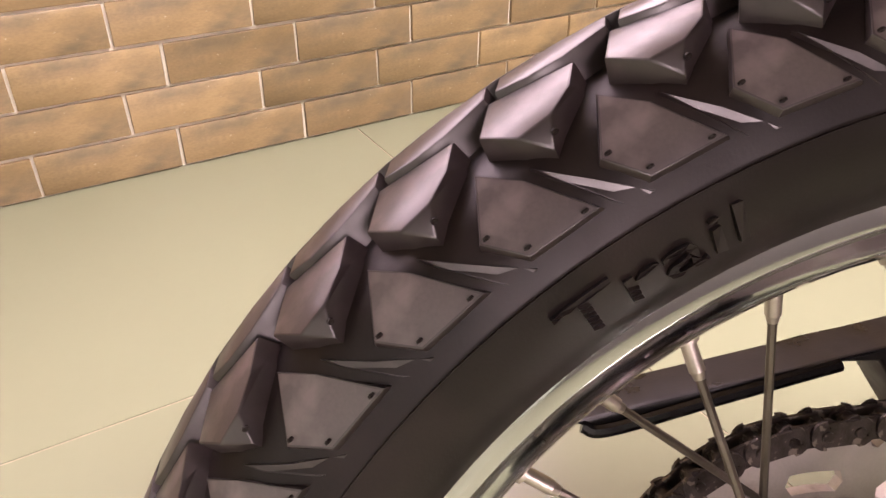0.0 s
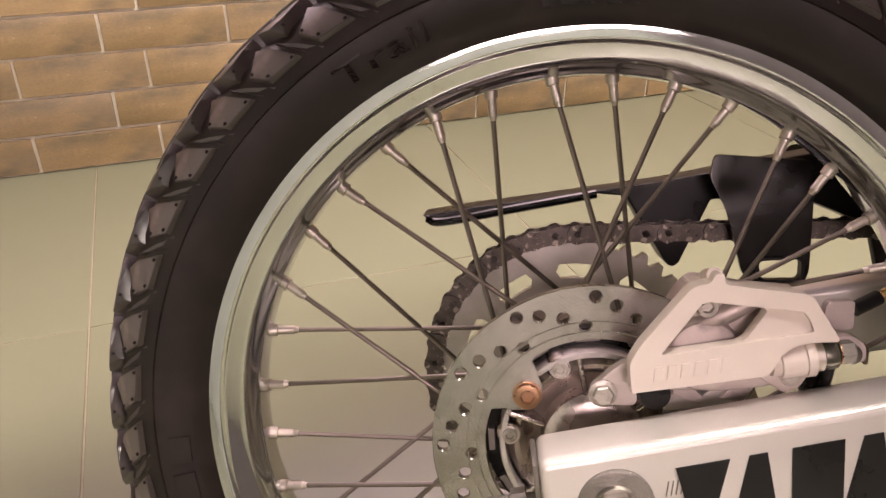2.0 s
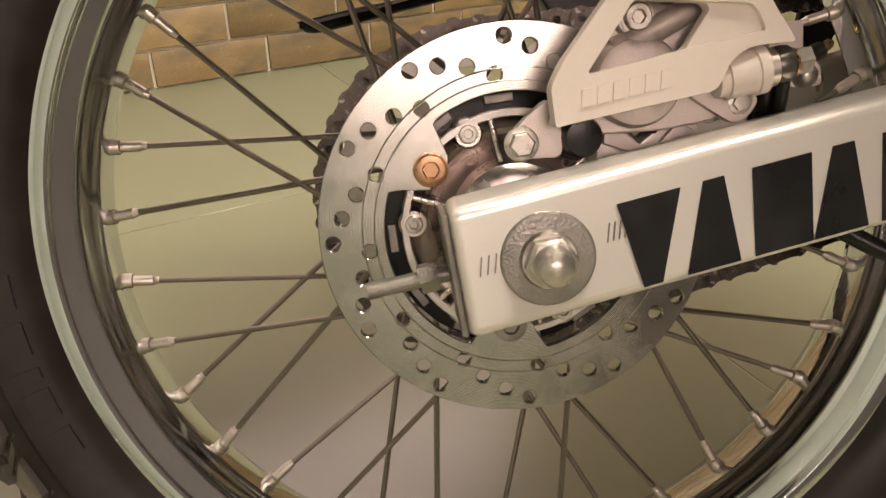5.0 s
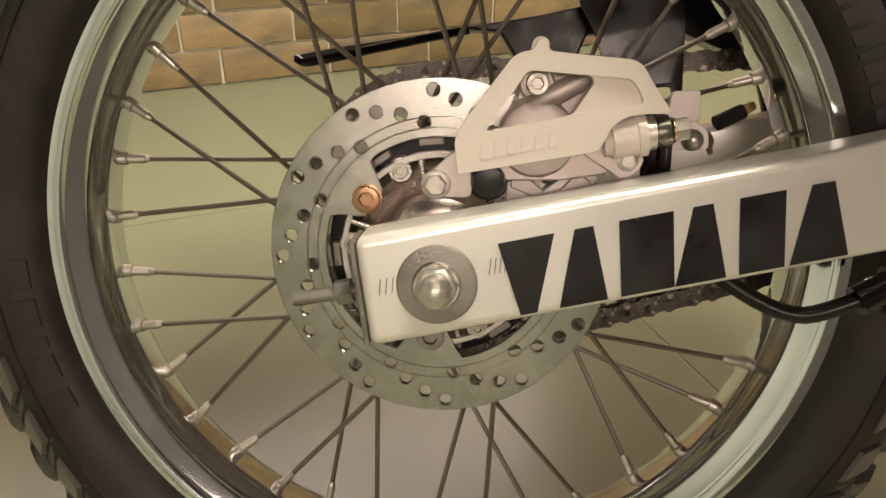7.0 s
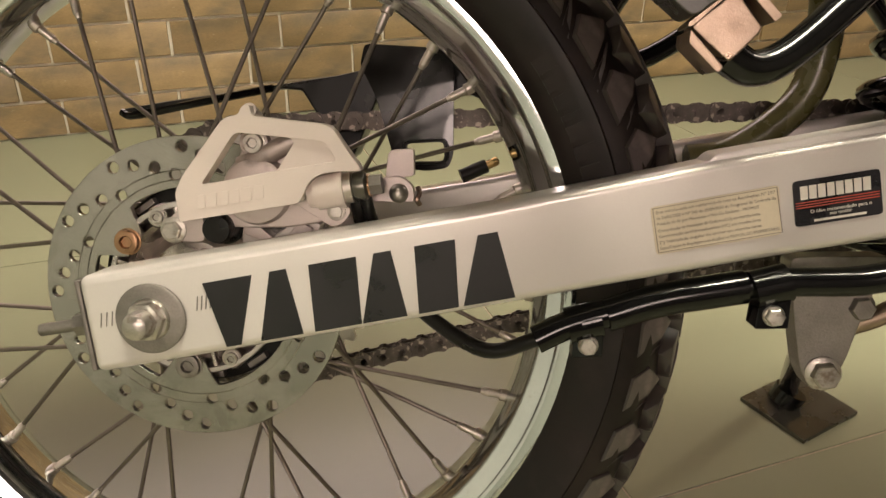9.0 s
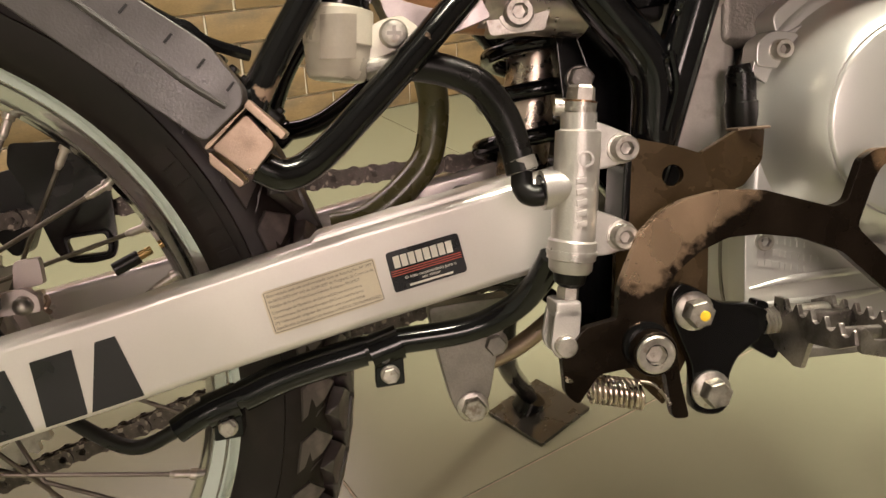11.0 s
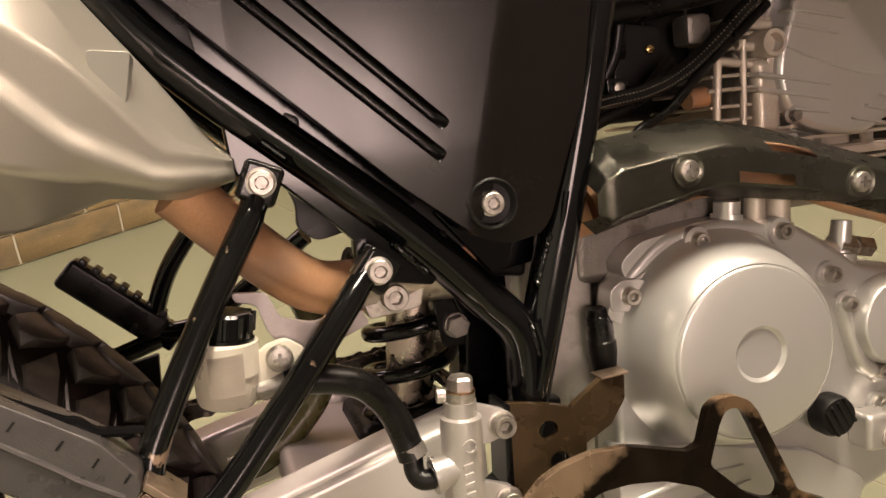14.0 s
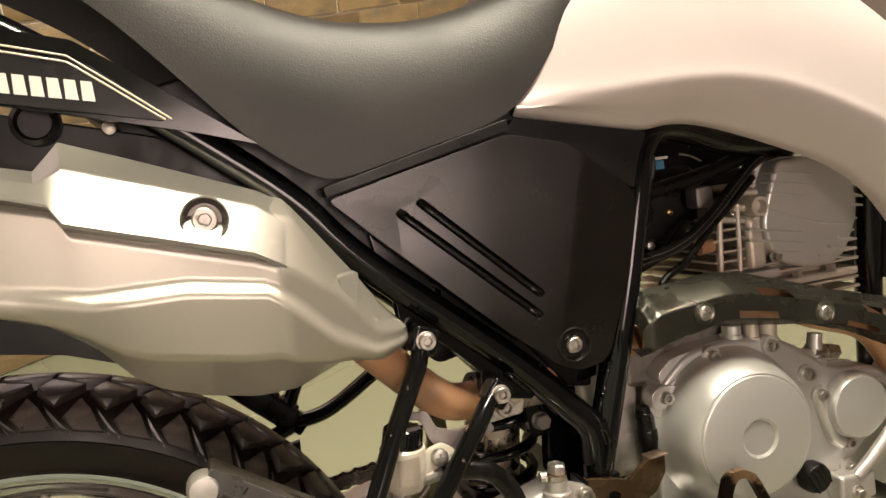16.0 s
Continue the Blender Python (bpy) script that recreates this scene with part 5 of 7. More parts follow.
part("reservoir_lug", plate(rounded([(0.330, 0.540), (0.340, 0.5465), (0.351, 0.5490), (0.3605, 0.5420), (0.3595, 0.5340), (0.351, 0.5330), (0.341, 0.5290), (0.330, 0.5260)], 0.003), -0.128, -0.134, 0.001), RESERVOIR, res)
part("reservoir_screw", cross_bolt(0.3465, -0.134, 0.5395, 0.0072, 0.005), BOLT, res, "cross-head screw")
part("screw_cross", cross_mark(0.3465, -0.1391, 0.5395, 0.0036), DARK_STEEL, res)
part("reservoir_stay", plate(rounded([(0.327, 0.575), (0.345, 0.573), (0.351, 0.558), (0.368, 0.553), (0.392, 0.560), (0.398, 0.548), (0.372, 0.538), (0.352, 0.538), (0.343, 0.552), (0.339, 0.567), (0.328, 0.570)], 0.003), -0.120, -0.124, 0.0006, yfun=lambda x, z: -0.05 * (x - 0.36)), STAY_GREY, bike, "thin steel reservoir stay")
part("hose_joint", tube([(0.332, -0.130, 0.5232), (0.350, -0.130, 0.5255)], 0.0060, 14, 0), DARK_STEEL, res)
part("reservoir_hose", tube([(0.347, -0.130, 0.5250), (0.360, -0.130, 0.5240), (0.376, -0.129, 0.5205), (0.391, -0.128, 0.5130), (0.403, -0.127, 0.4970), (0.409, -0.127, 0.4800), (0.4115, -0.129, 0.468)], 0.0082, 14), BLACK_RUBBER, bike, "thick black rubber reservoir hose")
part("hose_clip", tube([(0.4105, -0.1275, 0.475), (0.4125, -0.1285, 0.4685)], 0.0085, 16, 0), DARK_STEEL, bike)
part("drain_hose", tube([(0.372, -0.02, 0.555), (0.385, 0.004, 0.515), (0.3835, 0.008, 0.484), (0.377, 0.008, 0.467), (0.364, 0.007, 0.452), (0.350, 0.006, 0.440), (0.332, 0.005, 0.429), (0.310, 0.005, 0.425)], 0.0108, 12), ORANGE_TUBE, bike, "old olive rubber drain hose")

# rear master cylinder
MY = -0.1335
mc = part("master_cylinder", tube([(0.4408, MY, 0.4980), (0.4405, MY, 0.4895), (0.4404, MY, 0.4885), (0.4400, MY, 0.4800), (0.4375, MY, 0.4350), (0.4372, MY, 0.4320), (0.4370, MY, 0.4310), (0.4362, MY, 0.4215), (0.4361, MY, 0.4205), (0.4357, MY, 0.4160), (0.4355, MY, 0.4140)], [0.0092, 0.0092, 0.0116, 0.0118, 0.0116, 0.0116, 0.0128, 0.0128, 0.0116, 0.0114, 0.0098], 28, 0), CAST, bike, "silver cast brake master cylinder")
part("union_bolt", tube([(0.4416, MY, 0.5040), (0.4422, MY, 0.5105), (0.4423, MY, 0.5120)], [0.0078, 0.0074, 0.0058], 6, 0), BOLT, mc)
part("union_washer", tube([(0.4415, MY, 0.5032), (0.4416, MY, 0.5042)], 0.0086, 20, 0), COPPER_BOLT, mc)
part("union_collar", tube([(0.4408, MY, 0.4980), (0.4415, MY, 0.5032)], 0.0084, 20, 0), BOLT, mc)
part("side_union", tube([(0.4400, MY + 0.002, 0.5005), (0.4290, MY + 0.004, 0.5015)], 0.0046, 12, 0), BOLT, mc)
part("lower_collar", tube([(0.4366, MY, 0.4262), (0.4364, MY, 0.4240)], 0.0133, 28, 0), CAST, mc)
part("inlet", tube([(0.4420, MY, 0.4610), (0.4270, MY - 0.002, 0.4595), (0.4230, MY - 0.003, 0.4590), (0.4200, MY - 0.003, 0.4588)], [0.0092, 0.0092, 0.0105, 0.0105], 22, 0), CAST, mc)
part("inlet_bore", tube([(0.4202, MY - 0.003, 0.4588), (0.4196, MY - 0.003, 0.4587)], 0.0082, 20, 0), BLACK_RUBBER, mc)
part("inlet_elbow", tube([(0.4250, -0.136, 0.4570), (0.4150, -0.134, 0.4560), (0.4115, -0.131, 0.4600), (0.4115, -0.129, 0.4680)], 0.0058, 12), BLACK_PLASTIC, mc)
for z in (0.4790, 0.4325):
    part("mount_ear", plate(rounded([(0.440, z + 0.016), (0.452, z + 0.014), (0.4690, z + 0.007), (0.4700, z - 0.006), (0.4560, z - 0.011), (0.440, z - 0.010)], 0.005), MY + 0.006, MY + 0.001, 0.0012), CAST, mc)
    part("mount_bolt", socket_bolt(0.4640, MY + 0.001, z, 0.0068, 0.0075, 1.2), BOLT, mc)
for k in range(5):
    part("raised_bar", plate([(0.4355, 0.4392 + 0.0056 * k), (0.4410, 0.4402 + 0.0056 * k), (0.4410, 0.4432 + 0.0056 * k), (0.4355, 0.4422 + 0.0056 * k)], MY - 0.0108, MY - 0.0122, 0.0003), CAST, mc)
part("raised_ring", lathe([(0.0030, MY - 0.0095), (0.0030, MY - 0.0122), (0.0042, MY - 0.0122), (0.0042, MY - 0.0095)], 0.4405, 0.4745, 20), CAST, mc)
part("push_rod_boot", tube([(0.4357, MY, 0.4150), (0.4352, MY, 0.4085), (0.4348, MY, 0.4062)], [0.0092, 0.0080, 0.0052], 16, 0), BLACK_RUBBER, mc)
part("lock_nut", tube([(0.4346, MY, 0.4062), (0.4340, MY, 0.4000)], 0.0060, 6, 0), BOLT, mc)
part("clevis", box(0.4252, 0.4388, MY - 0.0095, MY + 0.0095, 0.3905, 0.4000, 0.0015), CAST, mc)
for y in (MY - 0.0095, MY + 0.0065):
    part("clevis_cheek", plate(rounded([(0.4252, 0.3960), (0.4388, 0.3965), (0.4375, 0.3800), (0.4350, 0.3715), (0.4300, 0.3685), (0.4250, 0.3700), (0.4222, 0.3760), (0.4235, 0.3860)], 0.003), y, y + 0.0030, 0.0008), CAST, mc)
part("clevis_pin", lathe([(0, MY - 0.008), (0.0058, MY - 0.008), (0.0058, MY - 0.0135), (0.0050, MY - 0.0142), (0, MY - 0.0142)], 0.4295, 0.3765, 20), BOLT, mc)

# footrest hanger plate, pedal, peg and return spring
hanger = part("hanger_plate", plate(rounded([(0.4735, 0.4845), (0.5030, 0.4780), (0.5150, 0.4740), (0.5230, 0.4520), (0.5200, 0.4200), (0.5200, 0.3800), (0.4950, 0.3300), (0.4650, 0.3600), (0.4670, 0.4250), (0.4700, 0.4430)], 0.002), -0.113, -0.118, 0.0010,
              [circle(0.4988, 0.4625, 0.0062, 20), circle(0.5045, 0.4415, 0.0062, 20)]), PLATE_BROWN, bike, "bronzed black footrest hanger plate")
part("hanger_back", box(0.475, 0.518, -0.098, -0.088, 0.400, 0.474, 0.002), BLACK_PLASTIC, hanger)
part("hanger_flange", plate([(0.4700, 0.4850), (0.4740, 0.4850), (0.4720, 0.4330), (0.4670, 0.4330)], -0.098, -0.124, 0.0012), BLACK_GLOSS, hanger)
part("hanger_wing", plate(rounded([(0.5145, 0.4745), (0.5380, 0.4860), (0.5570, 0.4870), (0.5560, 0.4690), (0.5440, 0.4550), (0.5190, 0.4470)], 0.002), -0.113, -0.118, 0.0010, yfun=lambda x, z: 0.25 * max(0, x - 0.516)), PLATE_BROWN, hanger)
part("wing_edge", plate([(0.5380, 0.4872), (0.5570, 0.4882), (0.5570, 0.4866), (0.5380, 0.4856)], -0.100, -0.1135, 0.0006), TANNED, hanger)
plate2 = part("peg_plate", plate(rounded([(0.4930, 0.3980), (0.4980, 0.4045), (0.5065, 0.4020), (0.5200, 0.3920), (0.5430, 0.3900), (0.5520, 0.3840), (0.5480, 0.3720), (0.5320, 0.3600), (0.5270, 0.3470), (0.5300, 0.3360), (0.5240, 0.3270), (0.5140, 0.3270), (0.5060, 0.3310), (0.5060, 0.3560), (0.4940, 0.3840)], 0.005), -0.122, -0.130, 0.0015), BLACK_GLOSS, bike, "glossy black footpeg plate")
for x, z in ((0.5055, 0.3885), (0.5165, 0.3425)):
    part("flange_bolt", hex_bolt(x, -0.130, z, 0.0082, 0.0110, 1.35), BOLT, plate2, "zinc flange bolt")
part("paint_mark", lathe([(0, -0.1412), (0.0030, -0.1412), (0, -0.1418)], 0.5070, 0.3880, 10), YELLOW, plate2, "yellow paint mark")
band = rounded([(0.4570, 0.3900), (0.4580, 0.4070), (0.4690, 0.4350), (0.4800, 0.4460), (0.4930, 0.4520), (0.5120, 0.4560), (0.5340, 0.4555), (0.5720, 0.4450), (0.5790, 0.4480), (0.5850, 0.4700), (0.5920, 0.4750), (0.6020, 0.4755), (0.6110, 0.4710),
                (0.6160, 0.4640), (0.6400, 0.4090), (0.6470, 0.4040), (0.6620, 0.3970), (0.6620, 0.3840), (0.6320, 0.3850), (0.6150, 0.3910), (0.6000, 0.4010), (0.5780, 0.4210), (0.5560, 0.4290), (0.5340, 0.4320), (0.5160, 0.4310), (0.5010, 0.4240),
                (0.4890, 0.4140), (0.4830, 0.4030), (0.4800, 0.3900), (0.4890, 0.3720), (0.4920, 0.3540), (0.4970, 0.3330), (0.4880, 0.3330), (0.4830, 0.3600), (0.4640, 0.3630), (0.4470, 0.3600), (0.4360, 0.3440), (0.4290, 0.3500), (0.4270, 0.3700), (0.4400, 0.3860)], 0.0025, 2)
loop = rounded([(0.5850, 0.4340), (0.5920, 0.4590), (0.5960, 0.4670), (0.6030, 0.4680), (0.6080, 0.4640), (0.6300, 0.4120), (0.6270, 0.4050), (0.6190, 0.4060), (0.6060, 0.4130)], 0.003, 2)
pedal = part("brake_pedal", plate(band, -0.1395, -0.1455, 0.0014, [loop], yfun=lambda x, z: -0.10 * max(0, x - 0.56) - 0.02 * max(0, z - 0.42)), PEDAL, bike, "worn bronzed steel rear brake pedal")
part("pivot_washer", lathe([(0, -0.1455), (0.0128, -0.1455), (0.0128, -0.1475), (0, -0.1475)], 0.4722, 0.3755, 28), BLACK_TUBE, pedal)
part("pivot_rim", lathe([(0.0106, -0.1470), (0.0122, -0.1475), (0.0122, -0.1525), (0.0116, -0.1535), (0.0106, -0.1530)], 0.4742, 0.3722, 28), PEDAL, pedal)
part("pivot_bolt", socket_bolt(0.4742, -0.1475, 0.3722, 0.0104, 0.0075, 1.0, 28), BOLT, pedal, "large steel pivot bolt")
coil = []
for k in range(12 * 10 + 1):
    a = 2 * math.pi * k / 12
    t = k / 120
    coil.append((0.4440 + 0.0295 * t, -0.136 + 0.0076 * math.cos(a), 0.3500 - 0.0060 * t + 0.0076 * math.sin(a)))
spring = part("return_spring", tube(coil, 0.0011, 8, 0), SPRING_STEEL, bike, "coiled steel return spring")
part("spring_hook", tube([(0.4440, -0.136, 0.3576), (0.4380, -0.140, 0.3565), (0.4330, -0.144, 0.3570), (0.4290, -0.148, 0.3590)], 0.0011, 8), SPRING_STEEL, spring)
part("spring_hook", tube([(0.4735, -0.136, 0.3516), (0.4790, -0.140, 0.3510), (0.4830, -0.144, 0.3470), (0.4850, -0.148, 0.3420)], 0.0011, 8), SPRING_STEEL, spring)

# serrated rider footpeg: a hollow channel with two toothed walls
def turned(bm, x0):
    """An outline drawn as (y, z) turned to stand across the machine at x0."""
    for v in bm.verts:
        v.co = Vector((x0 + v.co.y, v.co.x, v.co.z))
    return bm


def toothed(y0, y1, z0, z1, count, deep, low):
    """A wall with claw-like teeth along its top edge, from the root y0 to the tip y1; low holds the lower corners from tip to root."""
    pts = []
    for k in range(count):
        for f, h in ((0.0, 0.0), (0.10, 0.0), (0.30, -1.0), (0.52, -1.15), (0.78, -0.85), (0.92, -0.35)):
            t = (k + f) / count
            pts.append((y0 + (y1 - y0) * t, z0 + (z1 - z0) * t + deep * h))
    pts += [(y1, z1), (y1 - 0.0012, z1 - 0.001)]
    return plate(pts + list(low), 0.0, 0.0030, 0.0005)


footpeg = part("footpeg", turned(toothed(-0.1325, -0.1880, 0.3935, 0.3905, 5, 0.0052, [(-0.1900, 0.3830), (-0.1760, 0.3770), (-0.1560, 0.3745), (-0.1500, 0.3590), (-0.1440, 0.3580), (-0.1230, 0.3640), (-0.1225, 0.3800), (-0.1245, 0.3930)]), 0.5555), PEG_STEEL, bike, "scuffed serrated steel footpeg")
part("toothed_wall", turned(toothed(-0.1180, -0.1760, 0.3900, 0.3905, 6, 0.0050, [(-0.1790, 0.3800), (-0.1500, 0.3720), (-0.0990, 0.3700), (-0.0985, 0.3830)]), 0.5930), PEG_STEEL, footpeg)
end = rounded([(0.5565, 0.3915), (0.5610, 0.3915), (0.5660, 0.3850), (0.5760, 0.3835), (0.5860, 0.3870), (0.5920, 0.3945), (0.5975, 0.3940), (0.5960, 0.3800), (0.5780, 0.3740), (0.5580, 0.3790)], 0.002, 2)
part("peg_end", plate(end, -0.1880, -0.1915, 0.0008, yfun=lambda x, z: 0.28 * (x - 0.5565)), PEG_STEEL, footpeg, "worn coppery peg end")
part("peg_web", box(0.5570, 0.5945, -0.137, -0.130, 0.3760, 0.3860, 0.002), PEG_STEEL, footpeg)
part("peg_web", box(0.5570, 0.5945, -0.160, -0.155, 0.3760, 0.3830, 0.002), PEG_STEEL, footpeg)
part("peg_floor", plate(rounded([(0.5570, 0.3700), (0.5945, 0.3700), (0.5945, 0.3660), (0.5570, 0.3640)], 0.002, 2), -0.100, -0.150, 0.001), DARK_STEEL, footpeg)
part("peg_pivot", tube([(0.5440, -0.1240, 0.3800), (0.6000, -0.1140, 0.3800)], 0.0060, 14, 0), BOLT, footpeg)
part("peg_spring", tube([(0.5480 + 0.0011 * k / 4, -0.1245 + 0.0072 * math.cos(k * math.pi / 4), 0.3790 + 0.0072 * math.sin(k * math.pi / 4)) for k in range(33)], 0.0011, 6, 0), BOLT, footpeg)
part("peg_yoke", plate(rounded([(0.5420, 0.3640), (0.5560, 0.3560), (0.5590, 0.3610), (0.5500, 0.3740), (0.5520, 0.3900), (0.5440, 0.3920)], 0.003), -0.118, -0.126, 0.001), BLACK_GLOSS, footpeg)

# shock absorber
sx, sz = 0.449, 0.49
shock = part("shock_absorber", tube([(0.438, 0.0, 0.40), (0.455, 0.0, 0.545)], 0.0175, 24, 0), SPRING_STEEL, bike, "silver shock absorber body")
coil = []
for k in range(16 * 6 + 1):
    a = 2 * math.pi * k / 16
    t = k / 96
    coil.append((0.434 + 0.022 * t + 0.0305 * math.cos(a), 0.0305 * math.sin(a), 0.370 + 0.185 * t))
part("shock_spring", tube(coil, 0.0058, 10, 0), BLACK_GLOSS, shock, "black coil spring")
part("shock_sticker", lathe([(0.0177, -0.006), (0.0177, 0.012)], 0, 0, 30), LABEL_CREAM, shock, m=pose(0.4495, 0.0, 0.498, 90, 0, 0) )
part("linkage_block", box(0.40, 0.48, -0.03, 0.05, 0.41, 0.45, 0.01, 3), BLACK_PLASTIC, bike)

# ---- engine ----
case = rounded([(0.556, 0.400), (0.560, 0.500), (0.568, 0.541), (0.600, 0.568), (0.650, 0.572), (0.704, 0.560), (0.758, 0.522), (0.805, 0.516), (0.834, 0.490), (0.832, 0.440), (0.800, 0.372), (0.720, 0.345), (0.600, 0.360), (0.560, 0.368)], 0.014, 4)
engine = part("engine_case", plate(case, 0.110, -0.092, 0.006, seg=3), ENGINE, bike, "silver painted engine crankcase")
part("gasket_line", plate([(x * 1.004 - 0.0027, z * 1.004 - 0.0018) for x, z in case], -0.062, -0.066, 0.0005), DARK_STEEL, engine)
CX, CZ = 0.6362, 0.4900
part("clutch_cover", lathe([(0.0810, -0.0880), (0.0760, -0.0915), (0.0715, -0.0965), (0.0690, -0.1030), (0.0664, -0.1120), (0.0636, -0.1190), (0.0606, -0.1240), (0.0580, -0.1272), (0.0567, -0.1280), (0.0563, -0.1275), (0.0558, -0.1275), (0.0553, -0.1286), (0.0536, -0.1296), (0.0380, -0.1318), (0.0182, -0.1326), (0.0172, -0.1318), (0.0158, -0.1306), (0.0, -0.1302)], CX, CZ, 96), ENGINE, engine, "round silver clutch cover")
part("filter_cover", lathe([(0.0335, -0.080), (0.0325, -0.100), (0.0305, -0.1055), (0.0290, -0.1065), (0.0, -0.1078)], 0.7705, 0.4835, 48), ENGINE, engine, "round silver oil filter cover")
for x, z in ((0.5715, 0.5310), (0.6230, 0.5600), (0.6860, 0.5580), (0.7230, 0.5229), (0.7359, 0.4997), (0.8018, 0.4938), (0.7616, 0.4472), (0.7610, 0.4210), (0.5640, 0.4200)):
    part("case_boss", lathe([(0.0095, -0.085), (0.0090, -0.0950), (0, -0.0950)], x, z, 20), ENGINE, engine)
    part("case_bolt", socket_bolt(x, -0.0948, z, 0.0056, 0.0065, 1.12), BOLT, engine)
for k in range(3):
    part("case_fin", plate([(0.560, 0.3760 - 0.0085 * k), (0.715, 0.3553 - 0.0085 * k), (0.715, 0.3523 - 0.0085 * k), (0.560, 0.3730 - 0.0085 * k)], 0.09, -0.094 + 0.006 * k, 0.0008), ENGINE, engine)
lower_cover = part("lower_cover", plate(rounded([(0.552, 0.432), (0.600, 0.425), (0.700, 0.400), (0.745, 0.370), (0.735, 0.345), (0.580, 0.362), (0.553, 0.376)], 0.006), -0.080, -0.099, 0.003), ENGINE, engine)
for pts in ([(0.5560, -0.0990, 0.3915), (0.5805, -0.0990, 0.3962), (0.6150, -0.0990, 0.3995), (0.6450, -0.0990, 0.4010)], [(0.5580, -0.0990, 0.3815), (0.5832, -0.0990, 0.3822), (0.6200, -0.0990, 0.3850), (0.6500, -0.0990, 0.3890)]):
    part("cast_rib", tube(pts, [0.0010] + [0.0026] * (len(pts) - 2) + [0.0010], 10), ENGINE, lower_cover)
for k, (x0, x1, z0) in enumerate(((0.563, 0.590, 0.4205), (0.560, 0.603, 0.4130), (0.560, 0.603, 0.4060))):
    x = x0
    while x < x1:
        w = 0.0022 + 0.0006 * (int(x * 4000) % 3)
        part("raised_bar", plate([(x, z0 - 0.2 * (x - 0.56)), (x + w, z0 - 0.2 * (x + w - 0.56)), (x + w, z0 + 0.0040 - 0.2 * (x + w - 0.56)), (x, z0 + 0.0040 - 0.2 * (x - 0.56))], -0.0985, -0.0996, 0), ENGINE, engine)
        x += w + 0.0012
oil_cap = part("oil_filler_cap", lathe([(0, -0.098), (0.0150, -0.098), (0.0150, -0.106), (0.0130, -0.110), (0, -0.111)], 0.7130, 0.4255, 28), BLACK_PLASTIC, engine, "black plastic oil filler cap")
for k in range(4):
    part("cap_rib", box(-0.011, 0.011, -0.116, -0.110, -0.0085 + 0.0055 * k, -0.0060 + 0.0055 * k, 0.0008), BLACK_PLASTIC, oil_cap, m=pose(0.7130, 0, 0.4255, 0, 62, 0))
part("oil_pipe", tube([(0.803, -0.100, 0.488), (0.822, -0.104, 0.484), (0.829, -0.104, 0.470), (0.800, -0.104, 0.444), (0.762, -0.104, 0.414)], 0.0055, 12), CAST, engine, "thin alloy oil pipe")
part("oil_pipe", tube([(0.806, -0.100, 0.486), (0.812, -0.106, 0.468), (0.780, -0.108, 0.437), (0.755, -0.108, 0.418)], 0.0055, 12), CAST, engine)
part("pipe_block", box(0.735, 0.775, -0.112, -0.092, 0.395, 0.422, 0.004, 3), CAST, engine)
part("pipe_block_bolt", hex_bolt(0.752, -0.112, 0.404, 0.0052, 0.006), BOLT, engine)
part("lower_hose", tube([(0.772, -0.09, 0.402), (0.815, -0.085, 0.380), (0.90, -0.08, 0.356)], 0.010, 12), BLACK_RUBBER, bike, "black rubber breather hose")
part("sensor_boot", tube([(0.5530, -0.086, 0.5240), (0.5535, -0.086, 0.5200), (0.5540, -0.086, 0.5190), (0.5548, -0.086, 0.5030), (0.5550, -0.086, 0.5020), (0.5555, -0.086, 0.4940), (0.5560, -0.086, 0.4780)], [0.0060, 0.0075, 0.0085, 0.0085, 0.0095, 0.0095, 0.0070], 18, 0), BLACK_RUBBER, bike, "black rubber switch boot")
part("gear_tower", box(0.548, 0.66, -0.070, 0.06, 0.535, 0.592, 0.008, 3), DARK_STEEL, engine)
part("case_rear", box(0.505, 0.565, -0.068, 0.06, 0.450, 0.590, 0.012, 3), SPROCKET, engine)
part("case_rear_boss", lathe([(0.020, -0.060), (0.020, -0.074), (0.016, -0.077), (0, -0.077)], 0.535, 0.575, 24), SPROCKET, engine)
part("case_lug", plate(rounded([(0.558, 0.522), (0.558, 0.536), (0.567, 0.542), (0.582, 0.541), (0.588, 0.532), (0.574, 0.520)], 0.004), -0.080, -0.0955, 0.002), ENGINE, engine)
part("case_shelf", plate(rounded([(0.5695, 0.5511), (0.5851, 0.5640), (0.6303, 0.5700), (0.6603, 0.5640), (0.6959, 0.5520), (0.7210, 0.5300), (0.7486, 0.5255), (0.7761, 0.5150), (0.7600, 0.4950), (0.5800, 0.5200)], 0.006), -0.070, -0.0895, 0.003), ENGINE, engine)
part("lug_plate", plate(rounded([(0.5560, 0.5180), (0.5600, 0.5330), (0.5900, 0.5470), (0.5990, 0.5440), (0.5880, 0.5200), (0.5700, 0.5090)], 0.004), -0.084, -0.0935, 0.0018), ENGINE, engine)
for x, z, h, r in ((0.6752, 0.5600, 0.022, 0.0075), (0.6934, 0.5545, 0.024, 0.0085), (0.6549, 0.5690, 0.012, 0.0085)):
    part("oil_union", tube([(x, -0.082, z), (x + 0.0004, -0.082, z + h * 0.3), (x + 0.0005, -0.082, z + h * 0.31), (x + 0.001, -0.082, z + h)], [r * 1.2, r * 1.2, r, r], 16, 0), FIN if h > 0.015 else ENGINE, engine)
part("oil_gallery", tube([(0.7080, -0.078, 0.5440), (0.7380, -0.080, 0.5370), (0.7720, -0.078, 0.5330)], 0.0058, 14), FIN, engine)
